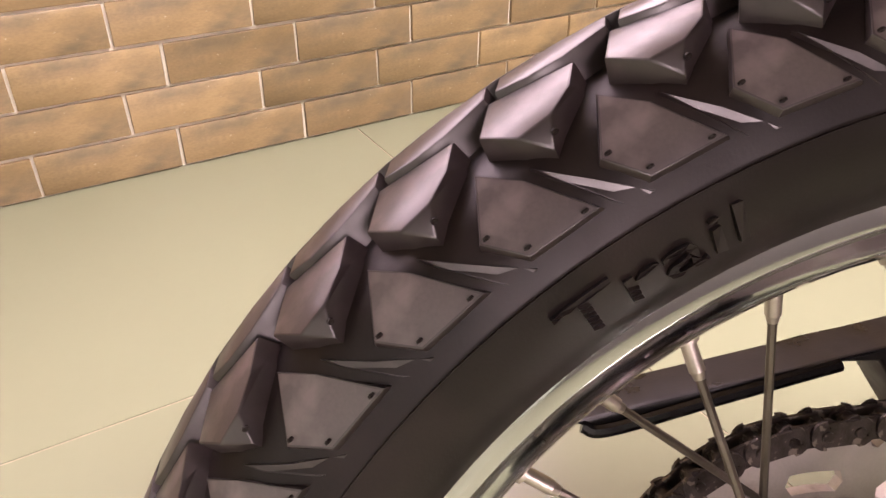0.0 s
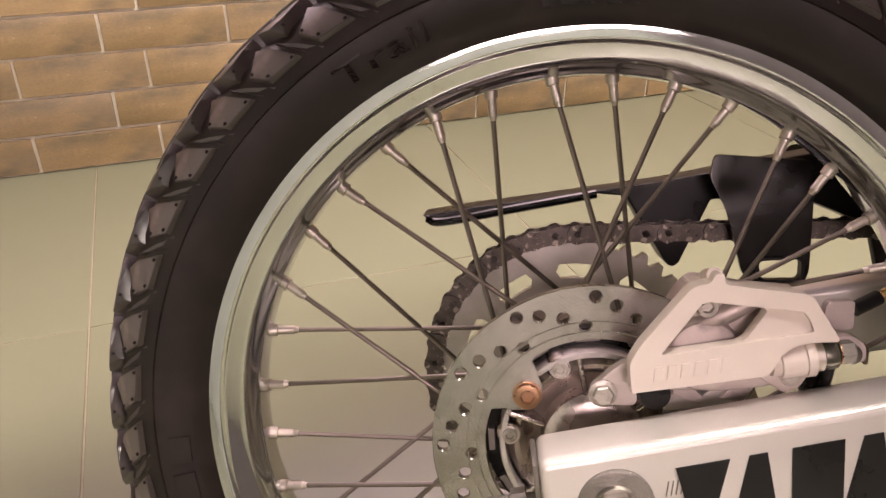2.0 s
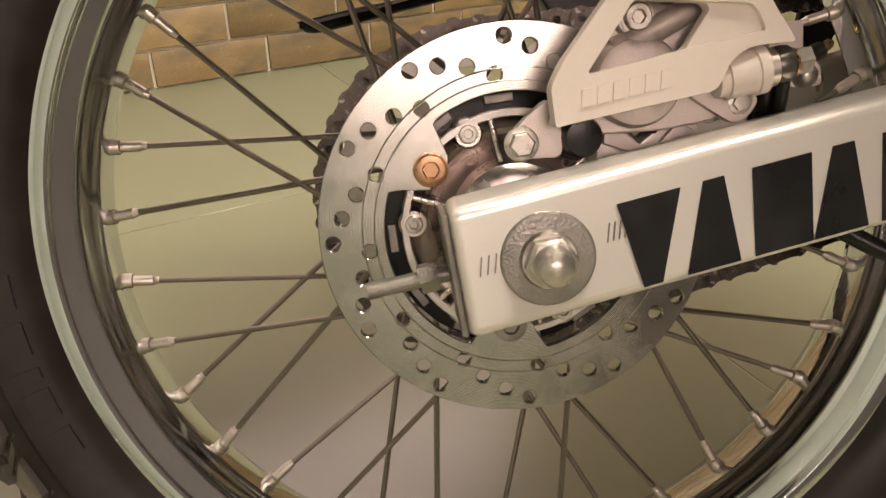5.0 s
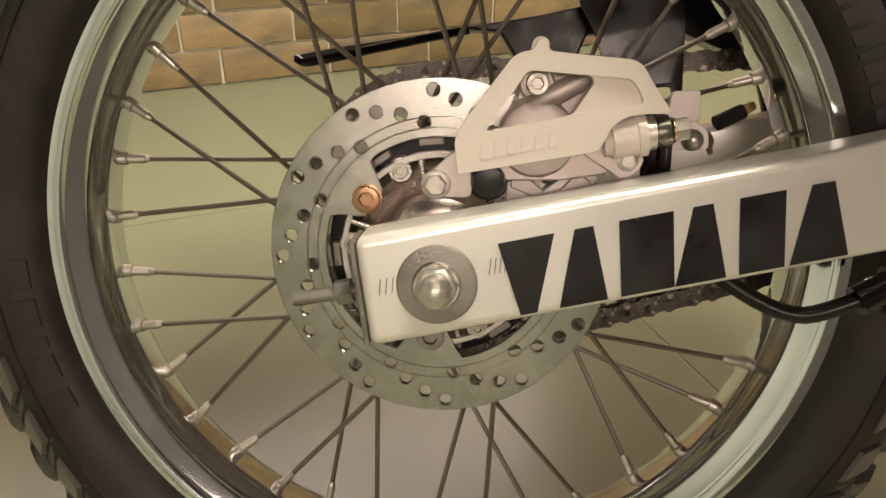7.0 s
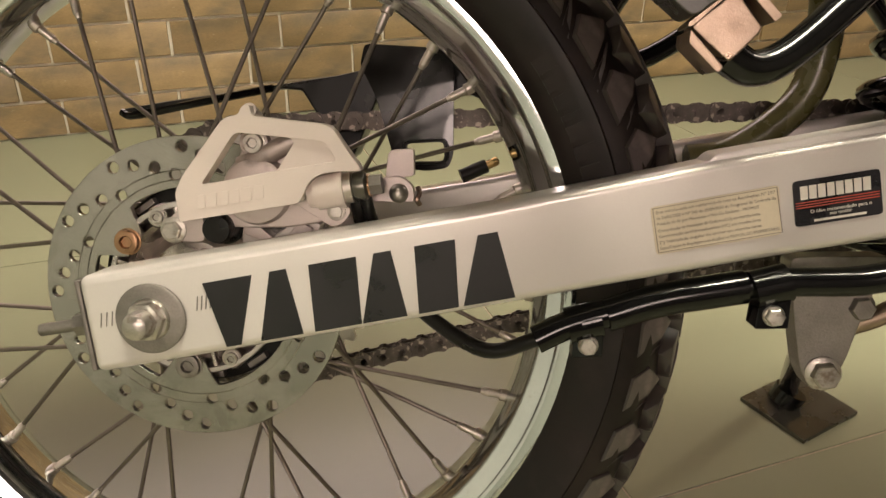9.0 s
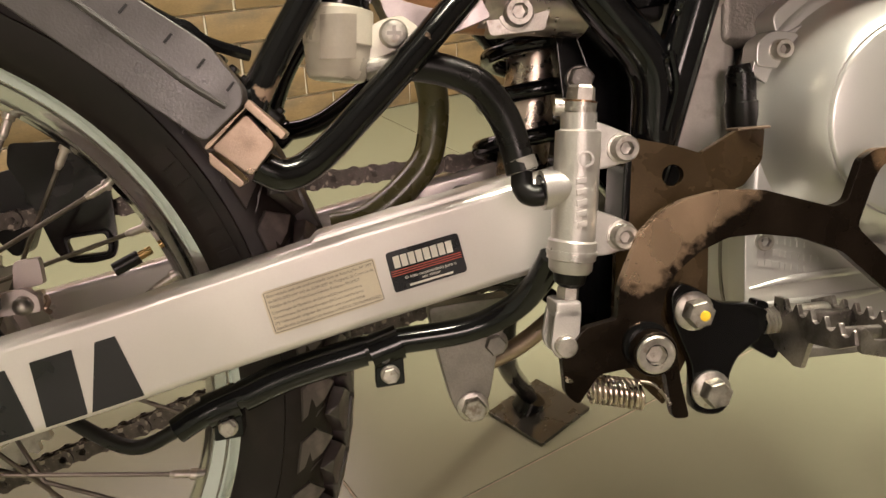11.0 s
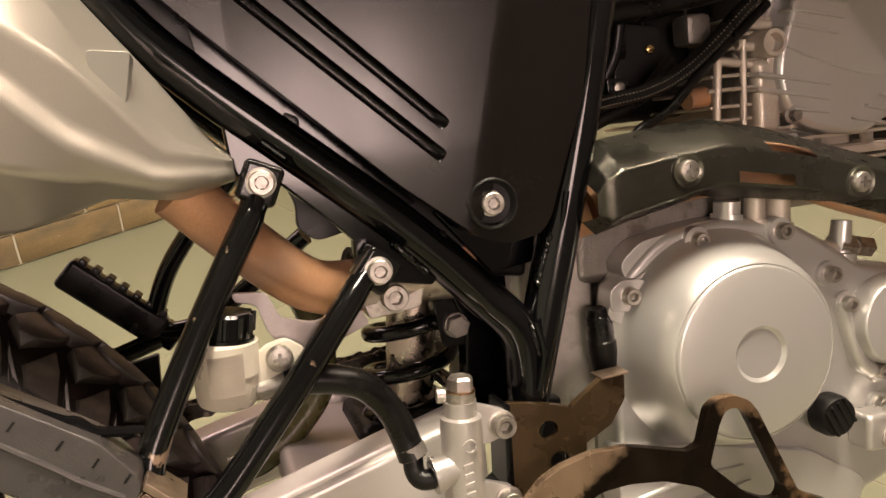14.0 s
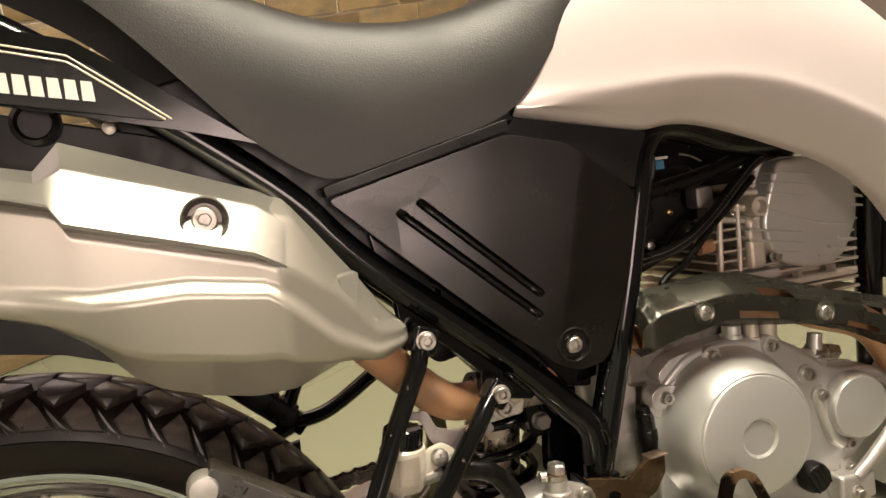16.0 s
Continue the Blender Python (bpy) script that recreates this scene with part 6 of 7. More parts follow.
for x, z, r in ((0.7160, 0.5425, 0.0088), (0.7486, 0.5370, 0.0100), (0.7660, 0.5345, 0.0078)):
    part("gallery_nut", tube([(x - 0.006, -0.0785, z + 0.0014), (x + 0.006, -0.0785, z - 0.0014)], r, 6, 0), BOLT, engine)
part("banjo_post", tube([(0.7450, -0.080, 0.5230), (0.7455, -0.080, 0.5330), (0.7456, -0.080, 0.5335), (0.7486, -0.080, 0.5560)], [0.0110, 0.0110, 0.0075, 0.0065], 16, 0), ENGINE, engine)
part("starter_cover", tube([(0.640, -0.050, 0.5870), (0.720, -0.050, 0.5700)], 0.0150, 20, 0), DARK_STEEL, engine)
part("case_strut", tube([(0.7330, -0.092, 0.5020), (0.7440, -0.094, 0.4600), (0.7560, -0.094, 0.4470)], 0.0060, 12), ENGINE, engine)

# cylinder with cooling fins, and the head
cyl = part("cylinder_barrel", box(0.706, 0.815, -0.030, 0.070, 0.560, 0.705, 0.01, 3), FIN, bike, "finned alloy cylinder and head")
for k in range(8):
    z = 0.5740 + 0.0098 * k
    part("cooling_fin", box(0.674 + 0.0006 * (k * 7 % 3), 0.842 - 0.0008 * (k * 5 % 4), -0.046, 0.080, z, z + 0.0030, 0.0012, 2), FIN, cyl)
for k in range(6):
    z = 0.6545 + 0.0098 * k
    part("cooling_fin", box(0.672 + 0.0045 * k, 0.8425 if k < 5 else 0.835, -0.048 + 0.002 * k, 0.076, z, z + 0.0030, 0.0012, 2), FIN, cyl)
part("fin_post", tube([(0.6775, -0.046, 0.623), (0.6815, -0.046, 0.676)], 0.0032, 10, 0), FIN, cyl)
part("fin_post", tube([(0.7000, -0.046, 0.623), (0.7030, -0.046, 0.690)], 0.0026, 10, 0), FIN, cyl)
part("barrel_boss", box(0.7080, 0.7290, -0.052, -0.02, 0.622, 0.676, 0.006, 3), FIN, cyl)
part("barrel_foot", box(0.672, 0.742, -0.052, 0.05, 0.6115, 0.6205, 0.003, 2), ENGINE, cyl)
part("barrel_foot", box(0.676, 0.838, -0.048, 0.05, 0.5985, 0.6055, 0.002, 2), FIN, cyl)
for x in (0.684, 0.722, 0.765, 0.806):
    part("stud_nut", tube([(x, -0.046, 0.6055), (x, -0.046, 0.6135)], 0.0046, 6, 0), BOLT, cyl)
head = rounded([(0.7455, 0.7271), (0.7819, 0.7280), (0.8097, 0.7145), (0.8310, 0.6991), (0.8348, 0.6764), (0.8323, 0.6567), (0.8232, 0.6377), (0.8151, 0.6237), (0.7967, 0.6141), (0.7735, 0.6154), (0.7455, 0.6232), (0.7339, 0.6322),
                (0.7259, 0.6430), (0.7211, 0.6654), (0.7239, 0.6794), (0.7304, 0.6978), (0.7373, 0.7137)], 0.008, 4)
cap = part("cam_cover", plate(head, -0.028, -0.0575, 0.0050, seg=4), ENGINE, bike, "silver painted cam cover with short ribs")
part("cover_rim", plate([(0.778 + (x - 0.778) * 1.035, 0.670 + (z - 0.670) * 1.035) for x, z in head], -0.022, -0.036, 0.002), ENGINE, cap)
for x0, z0, x1, z1 in ((0.7375, 0.7168, 0.7788, 0.7097), (0.7329, 0.7078, 0.7769, 0.6988), (0.7299, 0.6977, 0.7715, 0.6883), (0.7031, 0.6647, 0.7631, 0.6528), (0.7022, 0.6543, 0.7623, 0.6422), (0.7310, 0.6380, 0.7615, 0.6324),
                       (0.8056, 0.6415, 0.8272, 0.6372), (0.7934, 0.6342, 0.8223, 0.6268), (0.7812, 0.6268, 0.8158, 0.6186), (0.8285, 0.6927, 0.8366, 0.6899), (0.8279, 0.6830, 0.8383, 0.6788), (0.8271, 0.6722, 0.8377, 0.6699)):
    part("cover_rib", plate(rounded([(x0, z0 - 0.0014), (x1, z1 - 0.0010), (x1, z1 + 0.0010), (x0, z0 + 0.0014)], 0.001, 2), -0.045, -0.0605, 0.0008), ENGINE, cap)
part("cover_seam", tube([(0.7290, -0.0573, 0.6815), (0.7533, -0.0575, 0.6711), (0.7865, -0.0575, 0.6597), (0.8200, -0.0573, 0.6540)], 0.0010, 8), ENGINE, cap)
part("head_boss", lathe([(0.0104, -0.020), (0.0104, -0.0560), (0.0094, -0.0575), (0.0068, -0.0575), (0.0062, -0.050), (0, -0.050)], 0.7201, 0.6855, 24), FIN, cyl)
part("head_web", plate([(0.7165, 0.6800), (0.7240, 0.6790), (0.7300, 0.6440), (0.7220, 0.6430)], -0.030, -0.0520, 0.002), FIN, cyl)
part("plug_hex", hex_bolt(0.7360, -0.0520, 0.6330, 0.0048, 0.006), DARK_STEEL, cyl)
part("head_arm", tube([(0.6690, -0.040, 0.6795), (0.7170, -0.046, 0.6710)], 0.0034, 10, 0), FIN, cyl)
part("head_arm", tube([(0.6978, -0.044, 0.7029), (0.7250, -0.046, 0.6985)], 0.0040, 10, 0), FIN, cyl)
part("head_arm", tube([(0.6991, -0.044, 0.6865), (0.7150, -0.046, 0.6840)], 0.0040, 10, 0), FIN, cyl)

# exhaust: header pipe, heat shield, pipe to the muffler
header = part("exhaust_pipe", tube([(0.905, -0.030, 0.560), (0.900, -0.050, 0.490), (0.868, -0.068, 0.466), (0.838, -0.084, 0.510), (0.800, -0.090, 0.556), (0.745, -0.090, 0.579), (0.680, -0.088, 0.602), (0.610, -0.082, 0.600), (0.556, -0.078, 0.588)], 0.0165, 20), PIPE_HOT, bike, "heat-tinted orange-brown exhaust pipe")
part("rear_pipe", tube([(0.556, -0.078, 0.588), (0.500, -0.060, 0.575), (0.440, -0.074, 0.5620), (0.3972, -0.080, 0.5615), (0.3763, -0.085, 0.5655), (0.3600, -0.090, 0.5765), (0.3380, -0.098, 0.5985), (0.3180, -0.108, 0.6200), (0.3060, -0.112, 0.6330)], [0.0165, 0.0165, 0.0165, 0.0160, 0.0160, 0.0162, 0.0165], 20), PIPE_HOT, header)
part("pipe_joint", tube([(0.462, -0.072, 0.562), (0.398, -0.082, 0.566)], 0.0196, 24, 0), HUB_CAST, header)
def follow(line, x):
    for (x0, z0), (x1, z1) in zip(line, line[1:]):
        if x <= x1:
            return z0 + (z1 - z0) * max(0.0, (x - x0) / (x1 - x0))
    return line[-1][1]


SHIELD_TOP = [(0.541, 0.6120), (0.546, 0.6270), (0.556, 0.6330), (0.590, 0.6360), (0.629, 0.6385), (0.670, 0.6290), (0.770, 0.5960), (0.815, 0.5840), (0.870, 0.5560)]
SHIELD_LOW = [(0.541, 0.5830), (0.548, 0.5745), (0.565, 0.5790), (0.592, 0.5840), (0.620, 0.5900), (0.682, 0.5800), (0.720, 0.5740), (0.764, 0.5590), (0.812, 0.5350), (0.870, 0.4900)]
SLOTS = ((0.633, 0.673, -0.46), (0.657, 0.690, 0.39), (0.766, 0.799, 0.30), (0.745, 0.779, -0.60))
skin = bmesh.new()
cols, rows_n = 260, 44
grid = []
for i in range(cols + 1):
    x = 0.541 + (0.870 - 0.541) * i / cols
    zt, zl = follow(SHIELD_TOP, x), follow(SHIELD_LOW, x)
    row = []
    for j in range(rows_n + 1):
        s = 2 * j / rows_n - 1
        row.append(skin.verts.new((x, -0.1245 + 0.026 * max(0.0, (s - 0.28) / 0.72) ** 1.15 + 0.022 * max(0.0, (-s - 0.62) / 0.38) ** 1.3 + 0.004 * max(0, (0.555 - x) / 0.014) ** 2, (zt + zl) / 2 + (zt - zl) / 2 * s)))
    grid.append(row)
for a, b in zip(grid, grid[1:]):
    for j in range(rows_n):
        cx, cs = (a[j].co.x + b[j].co.x) / 2, (2 * j + 1) / rows_n - 1
        if not any(x0 < cx < x1 and abs(cs - s0) < 0.14 for x0, x1, s0 in SLOTS):
            skin.faces.new((a[j], b[j], b[j + 1], a[j + 1]))
bmesh.ops.solidify(skin, geom=list(skin.faces), thickness=0.0016)
hs = part("heat_shield", skin, SHIELD, bike, "dark satin exhaust heat shield with slots", angle=50)
for x, z in ((0.5980, 0.6090), (0.7200, 0.5880)):
    part("shield_dish", lathe([(0.0105, -0.1235), (0.0100, -0.1262), (0.0075, -0.1247), (0, -0.1247)], x, z, 24), SHIELD, hs)
    part("shield_screw", cross_bolt(x, -0.1245, z, 0.0068, 0.0040), BOLT, hs)
    part("screw_cross", cross_mark(x, -0.1287, z, 0.0036), DARK_STEEL, hs)

# muffler: a body with creases that run along it, a stepped shield and a small raised facet
def along(line, x):
    for (x0, a), (x1, b) in zip(line, line[1:]):
        if x <= x1:
            return a + (b - a) * max(0.0, (x - x0) / (x1 - x0))
    return line[-1][1]


OUT = [(-0.30, -0.190), (-0.15, -0.202), (0.0, -0.206), (0.240, -0.207), (0.276, -0.190), (0.308, -0.168), (0.328, -0.146), (0.338, -0.125)]
TOP = [(-0.30, 0.914), (0.0793, 0.797), (0.104, 0.793), (0.1145, 0.803), (0.2355, 0.7622), (0.2533, 0.7562), (0.2748, 0.7292), (0.3043, 0.6908), (0.3263, 0.6600), (0.338, 0.6490)]
EDGE = [(-0.30, 0.905), (0.0852, 0.7870), (0.1044, 0.7830), (0.1191, 0.7890), (0.1473, 0.7806), (0.2298, 0.7523), (0.2544, 0.7430), (0.2796, 0.6976), (0.311, 0.6572), (0.338, 0.6465)]
STEP = [(-0.30, 0.893), (0.087, 0.7733), (0.1133, 0.7660), (0.1184, 0.7530), (0.2227, 0.7195), (0.2462, 0.7095), (0.2739, 0.6901), (0.3043, 0.6543), (0.338, 0.6440)]
FOLD = [(-0.30, 0.862), (0.0793, 0.7266), (0.1288, 0.7151), (0.1804, 0.7137), (0.2307, 0.7039), (0.2497, 0.6869), (0.2694, 0.6657), (0.302, 0.6446), (0.338, 0.6410)]
RIDGE = [(-0.30, 0.853), (0.0793, 0.7185), (0.1267, 0.7081), (0.1794, 0.7072), (0.2295, 0.6983), (0.2678, 0.6588), (0.3007, 0.6407), (0.338, 0.6375)]
BELLY = [(-0.30, 0.834), (0.0668, 0.7056), (0.097, 0.6929), (0.1191, 0.6746), (0.1378, 0.6517), (0.152, 0.6408), (0.180, 0.6300), (0.2142, 0.6219), (0.2417, 0.6220), (0.2766, 0.6318), (0.3096, 0.6260), (0.338, 0.6320)]


def muffler_ring(x):
    out = along(OUT, x)
    t, e, p, f, r, b = (along(k, x) for k in (TOP, EDGE, STEP, FOLD, RIDGE, BELLY))
    soft = max(0.0, min(1.0, (x - 0.09) / 0.05))
    back = -0.062 - 0.04 * max(0.0, (x - 0.29) / 0.048)
    ring = [(back, (t + b) / 2 + 0.2 * (t - b)), (back - 0.020, t - 0.004), (0.70 * out, t), (0.885 * out, e), (0.990 * out, p), (0.983 * out, f), ((0.995 + 0.022 * soft) * out, r),
            ((0.985 + 0.005 * soft) * out, 0.45 * r + 0.55 * b), (0.80 * out, b + 0.001), (0.56 * out, b + 0.002), (back - 0.010, b + 0.012), (back, (t + b) / 2 - 0.2 * (t - b))]
    return [(x, y, z) for y, z in rounded(ring, 0.0042, 3)]


xs = [-0.30 + 0.02 * k for k in range(18)] + [0.06 + 0.006 * k for k in range(46)] + [0.334, 0.338]
muffler_bm = loft([muffler_ring(x) for x in xs], True, True)
muffler_skin = BVHTree.FromBMesh(muffler_bm)
muffler = part("muffler", muffler_bm, MUFFLER, bike, "faceted silver painted muffler", angle=40)


def on_muffler(x, z):
    spot = muffler_skin.ray_cast(Vector((x, -0.4, z)), Vector((0, 1, 0)))[0]
    return spot.y if spot else -0.15


stations = [((-0.30, 0.918), (-0.30, 0.909), (-0.30, 0.897)), ((0.0793, 0.8000), (0.0852, 0.7906), (0.0888, 0.7783)), ((0.0970, 0.7955), (0.1030, 0.7858), (0.1120, 0.7706)), ((0.1145, 0.8123), (0.1191, 0.7932), (0.1184, 0.7576)),
            ((0.1468, 0.8000), (0.1473, 0.7836), (0.1593, 0.7446)), ((0.2355, 0.7642), (0.2298, 0.7553), (0.2230, 0.7239)), ((0.2500, 0.7550), (0.2480, 0.7410), (0.2420, 0.7120))]
srows = []
for k, (o, i, b) in enumerate(stations):
    drop = 0.0045 if k == len(stations) - 1 else 0.0
    ring = [(o, -0.142), (o, -0.150 + drop), (i, -0.1870 + drop), (b, -0.2092 + drop), ((b[0], b[1] - 0.0035), -0.2020 + drop)]
    fine = []
    for j, ((x, z), y) in enumerate(ring):
        if 0 < j < 4:
            for (ox, oz), oy in (ring[j - 1], ring[j + 1]):
                q = min(0.22, 0.0022 / max(1e-4, math.dist((x, y, z), (ox, oy, oz))))
                fine.append((x + (ox - x) * q, y + (oy - y) * q, z + (oz - z) * q))
        else:
            fine.append((x, y, z))
    srows.append(fine)
shield_bm = loft(srows)
bmesh.ops.solidify(shield_bm, geom=list(shield_bm.faces), thickness=0.0015)
part("muffler_shield", shield_bm, MUFFLER_BRIGHT, muffler, "bright silver stepped heat shield", angle=30)
facet_y = on_muffler(0.2805, 0.6900)
part("muffler_facet", plate(rounded([(0.2800, 0.6975), (0.2980, 0.6975), (0.2930, 0.6740), (0.2805, 0.6860)], 0.002, 2), 0.016, -0.0004, 0.0006, yfun=lambda x, z: facet_y + 0.80 * (x - 0.2805) + 0.10 * (z - 0.690)), MUFFLER_BRIGHT, muffler, "bright flat facet")
part("shield_dish", lathe([(0.0150, -0.196), (0.0148, -0.2020), (0.0138, -0.2035), (0.0105, -0.1975), (0, -0.1970)], 0.1970, 0.7500, 32), DARK_STEEL, muffler)
part("shield_screw", socket_bolt(0.1970, -0.1970, 0.7500, 0.0078, 0.0050, 1.1), BOLT, muffler)

# ---- bodywork ----
side = rounded([(0.2900, 0.7500), (0.4390, 0.7830), (0.4860, 0.7700), (0.5510, 0.7220), (0.5400, 0.6600), (0.5140, 0.5900), (0.5060, 0.5820), (0.4830, 0.5800), (0.4640, 0.5870), (0.4220, 0.6220), (0.3470, 0.6950)], 0.006)


def side_bulge(x, z):
    """The cover's outer face: two planes that meet in a soft upright crease."""
    past = x - (0.474 + 0.25 * (z - 0.65))
    return -0.008 * max(0.0, min(1.0, 1 + past / 0.15)) + 0.25 * min(0.06, max(0.0, past)) + 0.05 * max(0, 0.64 - z)



GROOVES = (((0.3439, 0.7346), (0.4485, 0.6333)), ((0.3607, 0.7406), (0.4518, 0.6503)))


def groove_ring(a, b, half):
    d = Vector((b[0] - a[0], b[1] - a[1])).normalized()
    n = Vector((-d.y, d.x)) * half
    return rounded([(a[0] + n.x, a[1] + n.y), (b[0] + n.x, b[1] + n.y), (b[0] - n.x, b[1] - n.y), (a[0] - n.x, a[1] - n.y)], half * 0.9, 3)


cover_bm = plate(side, -0.112, -0.122, 0.0012, [groove_ring(a, b, 0.0036) for a, b in GROOVES])
bmesh.ops.triangulate(cover_bm, faces=cover_bm.faces)
bmesh.ops.subdivide_edges(cover_bm, edges=[e for e in cover_bm.edges if e.calc_length() > 0.02], cuts=2, use_grid_fill=True)
for shift in (-0.004, 0.0, 0.004):
    bmesh.ops.bisect_plane(cover_bm, geom=cover_bm.verts[:] + cover_bm.edges[:] + cover_bm.faces[:], plane_co=(0.474 + shift, 0, 0.65), plane_no=(1, 0, -0.25))
bmesh.ops.bisect_plane(cover_bm, geom=cover_bm.verts[:] + cover_bm.edges[:] + cover_bm.faces[:], plane_co=(0, 0, 0.64), plane_no=(0, 0, 1))
for v in cover_bm.verts:
    v.co.y += side_bulge(v.co.x, v.co.z)
side_cover = part("side_cover", cover_bm, SIDE_PLASTIC, bike, "grained dark plastic side cover", angle=50)
for a, b in GROOVES:
    run = Vector((b[0] - a[0], b[1] - a[1]))
    d = run.normalized()
    n = Vector((-d.y, d.x))
    rows = []
    for k in range(25):
        u = k / 24
        deep = 0.0038 * min(1.0, (min(u, 1 - u) * run.length + 0.0004) / 0.004)
        mid = Vector(a) + run * u
        row = []
        for j in range(9):
            w = math.cos(math.pi * j / 8) * 0.0046
            x, z = mid.x + n.x * w, mid.y + n.y * w
            row.append((x, -0.1200 + side_bulge(x, z) + deep * math.sin(math.pi * j / 8), z))
        rows.append(row)
    trough = loft(rows)
    bmesh.ops.solidify(trough, geom=list(trough.faces), thickness=0.0010)
    part("groove", trough, SIDE_PLASTIC, side_cover)
part("cover_dish", lathe([(0.0150, -0.1235), (0.0146, -0.1290), (0.0136, -0.1296), (0.0112, -0.1262), (0, -0.1256)], 0.4735, 0.6050, 32), BLACK_PLASTIC, side_cover)
part("cover_bolt", socket_bolt(0.4735, -0.1255, 0.6050, 0.0064, 0.0050, 1.15), BOLT, side_cover, "steel dome bolt")
part("trim_panel", plate(rounded([(0.4520, 0.7960), (0.5700, 0.7710), (0.5600, 0.7500), (0.5530, 0.7240), (0.4870, 0.7720), (0.4420, 0.7850)], 0.003), -0.098, -0.112, 0.0015), BLACK_PLASTIC, bike, "black plastic trim panel under the tank")
part("seat_rail_trim", plate(rounded([(0.2880, 0.7600), (0.4420, 0.7950), (0.4440, 0.7860), (0.2900, 0.7520)], 0.001, 1), -0.100, -0.1210, 0.0012), BLACK_PLASTIC, bike)

# seat: a dipped saddle
def seat_row(x, z_low, z_top, y_low, y_top):
    row = []
    for k in range(13):
        t = k / 12
        a = t * math.pi / 2
        y = y_low + (y_top - y_low) * (1 - math.cos(a)) * 0.9
        z = z_low + (z_top - z_low) * math.sin(a) ** 0.85
        row.append((x, y, z))
    for k in range(1, 7):
        row.append((x, y_top * (1 - k / 6), z_top + 0.006 * math.sin(k / 6 * math.pi / 2)))
    return row + [(px, -py, pz) for px, py, pz in row[-2::-1]]


srows = []
for x, zl, zt in ((-0.02, 1.010, 1.060), (0.08, 0.960, 1.035), (0.150, 0.905, 0.985), (0.195, 0.852, 0.948), (0.237, 0.803, 0.924), (0.265, 0.780, 0.910), (0.293, 0.763, 0.899), (0.320, 0.768, 0.891), (0.347, 0.774, 0.888), (0.375, 0.781, 0.886), (0.400, 0.786, 0.887),
                  (0.430, 0.793, 0.893), (0.458, 0.806, 0.902), (0.490, 0.848, 0.922), (0.520, 0.888, 0.945)):
    srows.append(seat_row(x, zl, zt, -0.121, -0.075))
seat = part("seat", loft(srows), SEAT_VINYL, bike, "grained black vinyl saddle with a deep dip", angle=70)

# tank and shroud
def tank_row(x, zl, zc, y0, y1):
    """A row from the lower edge up over the crease to the top."""
    return [(x, y0 + 0.010, zl), (x, y0, zl + 0.002), (x, y0 - 0.004, zl + 0.010), (x, (y0 + y1) / 2 - 0.004, (zl + zc) / 2), (x, y1 + 0.001, zc - 0.006), (x, y1, zc), (x, y1 + 0.002, zc + 0.006), (x, y1 + 0.004, zc + 0.030), (x, y1 + 0.008, zc + 0.065), (x, y1 + 0.018, zc + 0.10),
            (x, y1 + 0.045, zc + 0.135), (x, 0.0, zc + 0.150)]


trows = [tank_row(x, zl, zc, y0, y1) for x, zl, zc, y0, y1 in ((0.452, 0.797, 0.8055, -0.116, -0.119), (0.470, 0.793, 0.8085, -0.117, -0.124), (0.500, 0.786, 0.8102, -0.118, -0.132), (0.540, 0.777, 0.811, -0.118, -0.138), (0.570, 0.771, 0.812, -0.117, -0.141), (0.590, 0.776, 0.812, -0.117, -0.143),
                                                             (0.620, 0.772, 0.811, -0.118, -0.146), (0.650, 0.762, 0.807, -0.119, -0.148), (0.700, 0.742, 0.793, -0.120, -0.150), (0.750, 0.720, 0.768, -0.122, -0.152), (0.780, 0.695, 0.752, -0.124, -0.154), (0.803, 0.662, 0.735, -0.126, -0.155),
                                                             (0.825, 0.620, 0.715, -0.128, -0.156), (0.86, 0.560, 0.690, -0.130, -0.158))]
for row, sx in zip(trows[:3], (0.062, 0.040, 0.016)):
    for k in range(6, 12):
        f = (k - 5) / 6
        row[k] = (row[k][0] + sx * f * 0.9, row[k][1], row[k][2])
tank = part("fuel_tank_shroud", loft(trows), TANK_PAINT, bike, "pearl silver painted fuel tank shroud", angle=60)
for mod_ob in (tank, seat):
    sub = mod_ob.modifiers.new("rounding", "SUBSURF")
    sub.levels = sub.render_levels = 2

part("tank_filler", box(0.415, 0.520, -0.104, 0.104, 0.775, 0.842, 0.006), BLACK_PLASTIC, bike, "black plastic filler between seat and tank")

# tail: black side panel with its plate of lettering shapes
tail = part("tail_panel", plate(rounded([(-0.10, 0.950), (0.090, 0.893), (0.130, 0.883), (0.160, 0.862), (0.245, 0.798), (0.200, 0.812), (0.086, 0.842), (-0.10, 0.885)], 0.003), -0.112, -0.122, 0.002), BLACK_GLOSS, bike, "glossy black tail side panel")
part("badge_plate", plate([(0.02, 0.895), (0.118, 0.873), (0.140, 0.864), (0.186, 0.824), (0.180, 0.822), (0.085, 0.843), (0.02, 0.862)], -0.1215, -0.1235, 0.0008), BLACK_PLASTIC, tail)
for off in (0.0, 0.0042):
    part("pinstripe", tube([(0.02, -0.1240, 0.8990 - off), (0.088, -0.1240, 0.8820 - off), (0.126, -0.1240, 0.8720 - off), (0.150, -0.1240, 0.8530 - off), (0.187 - off, -0.1240, 0.8225)], 0.0008, 6, 0), LABEL_CREAM, tail)
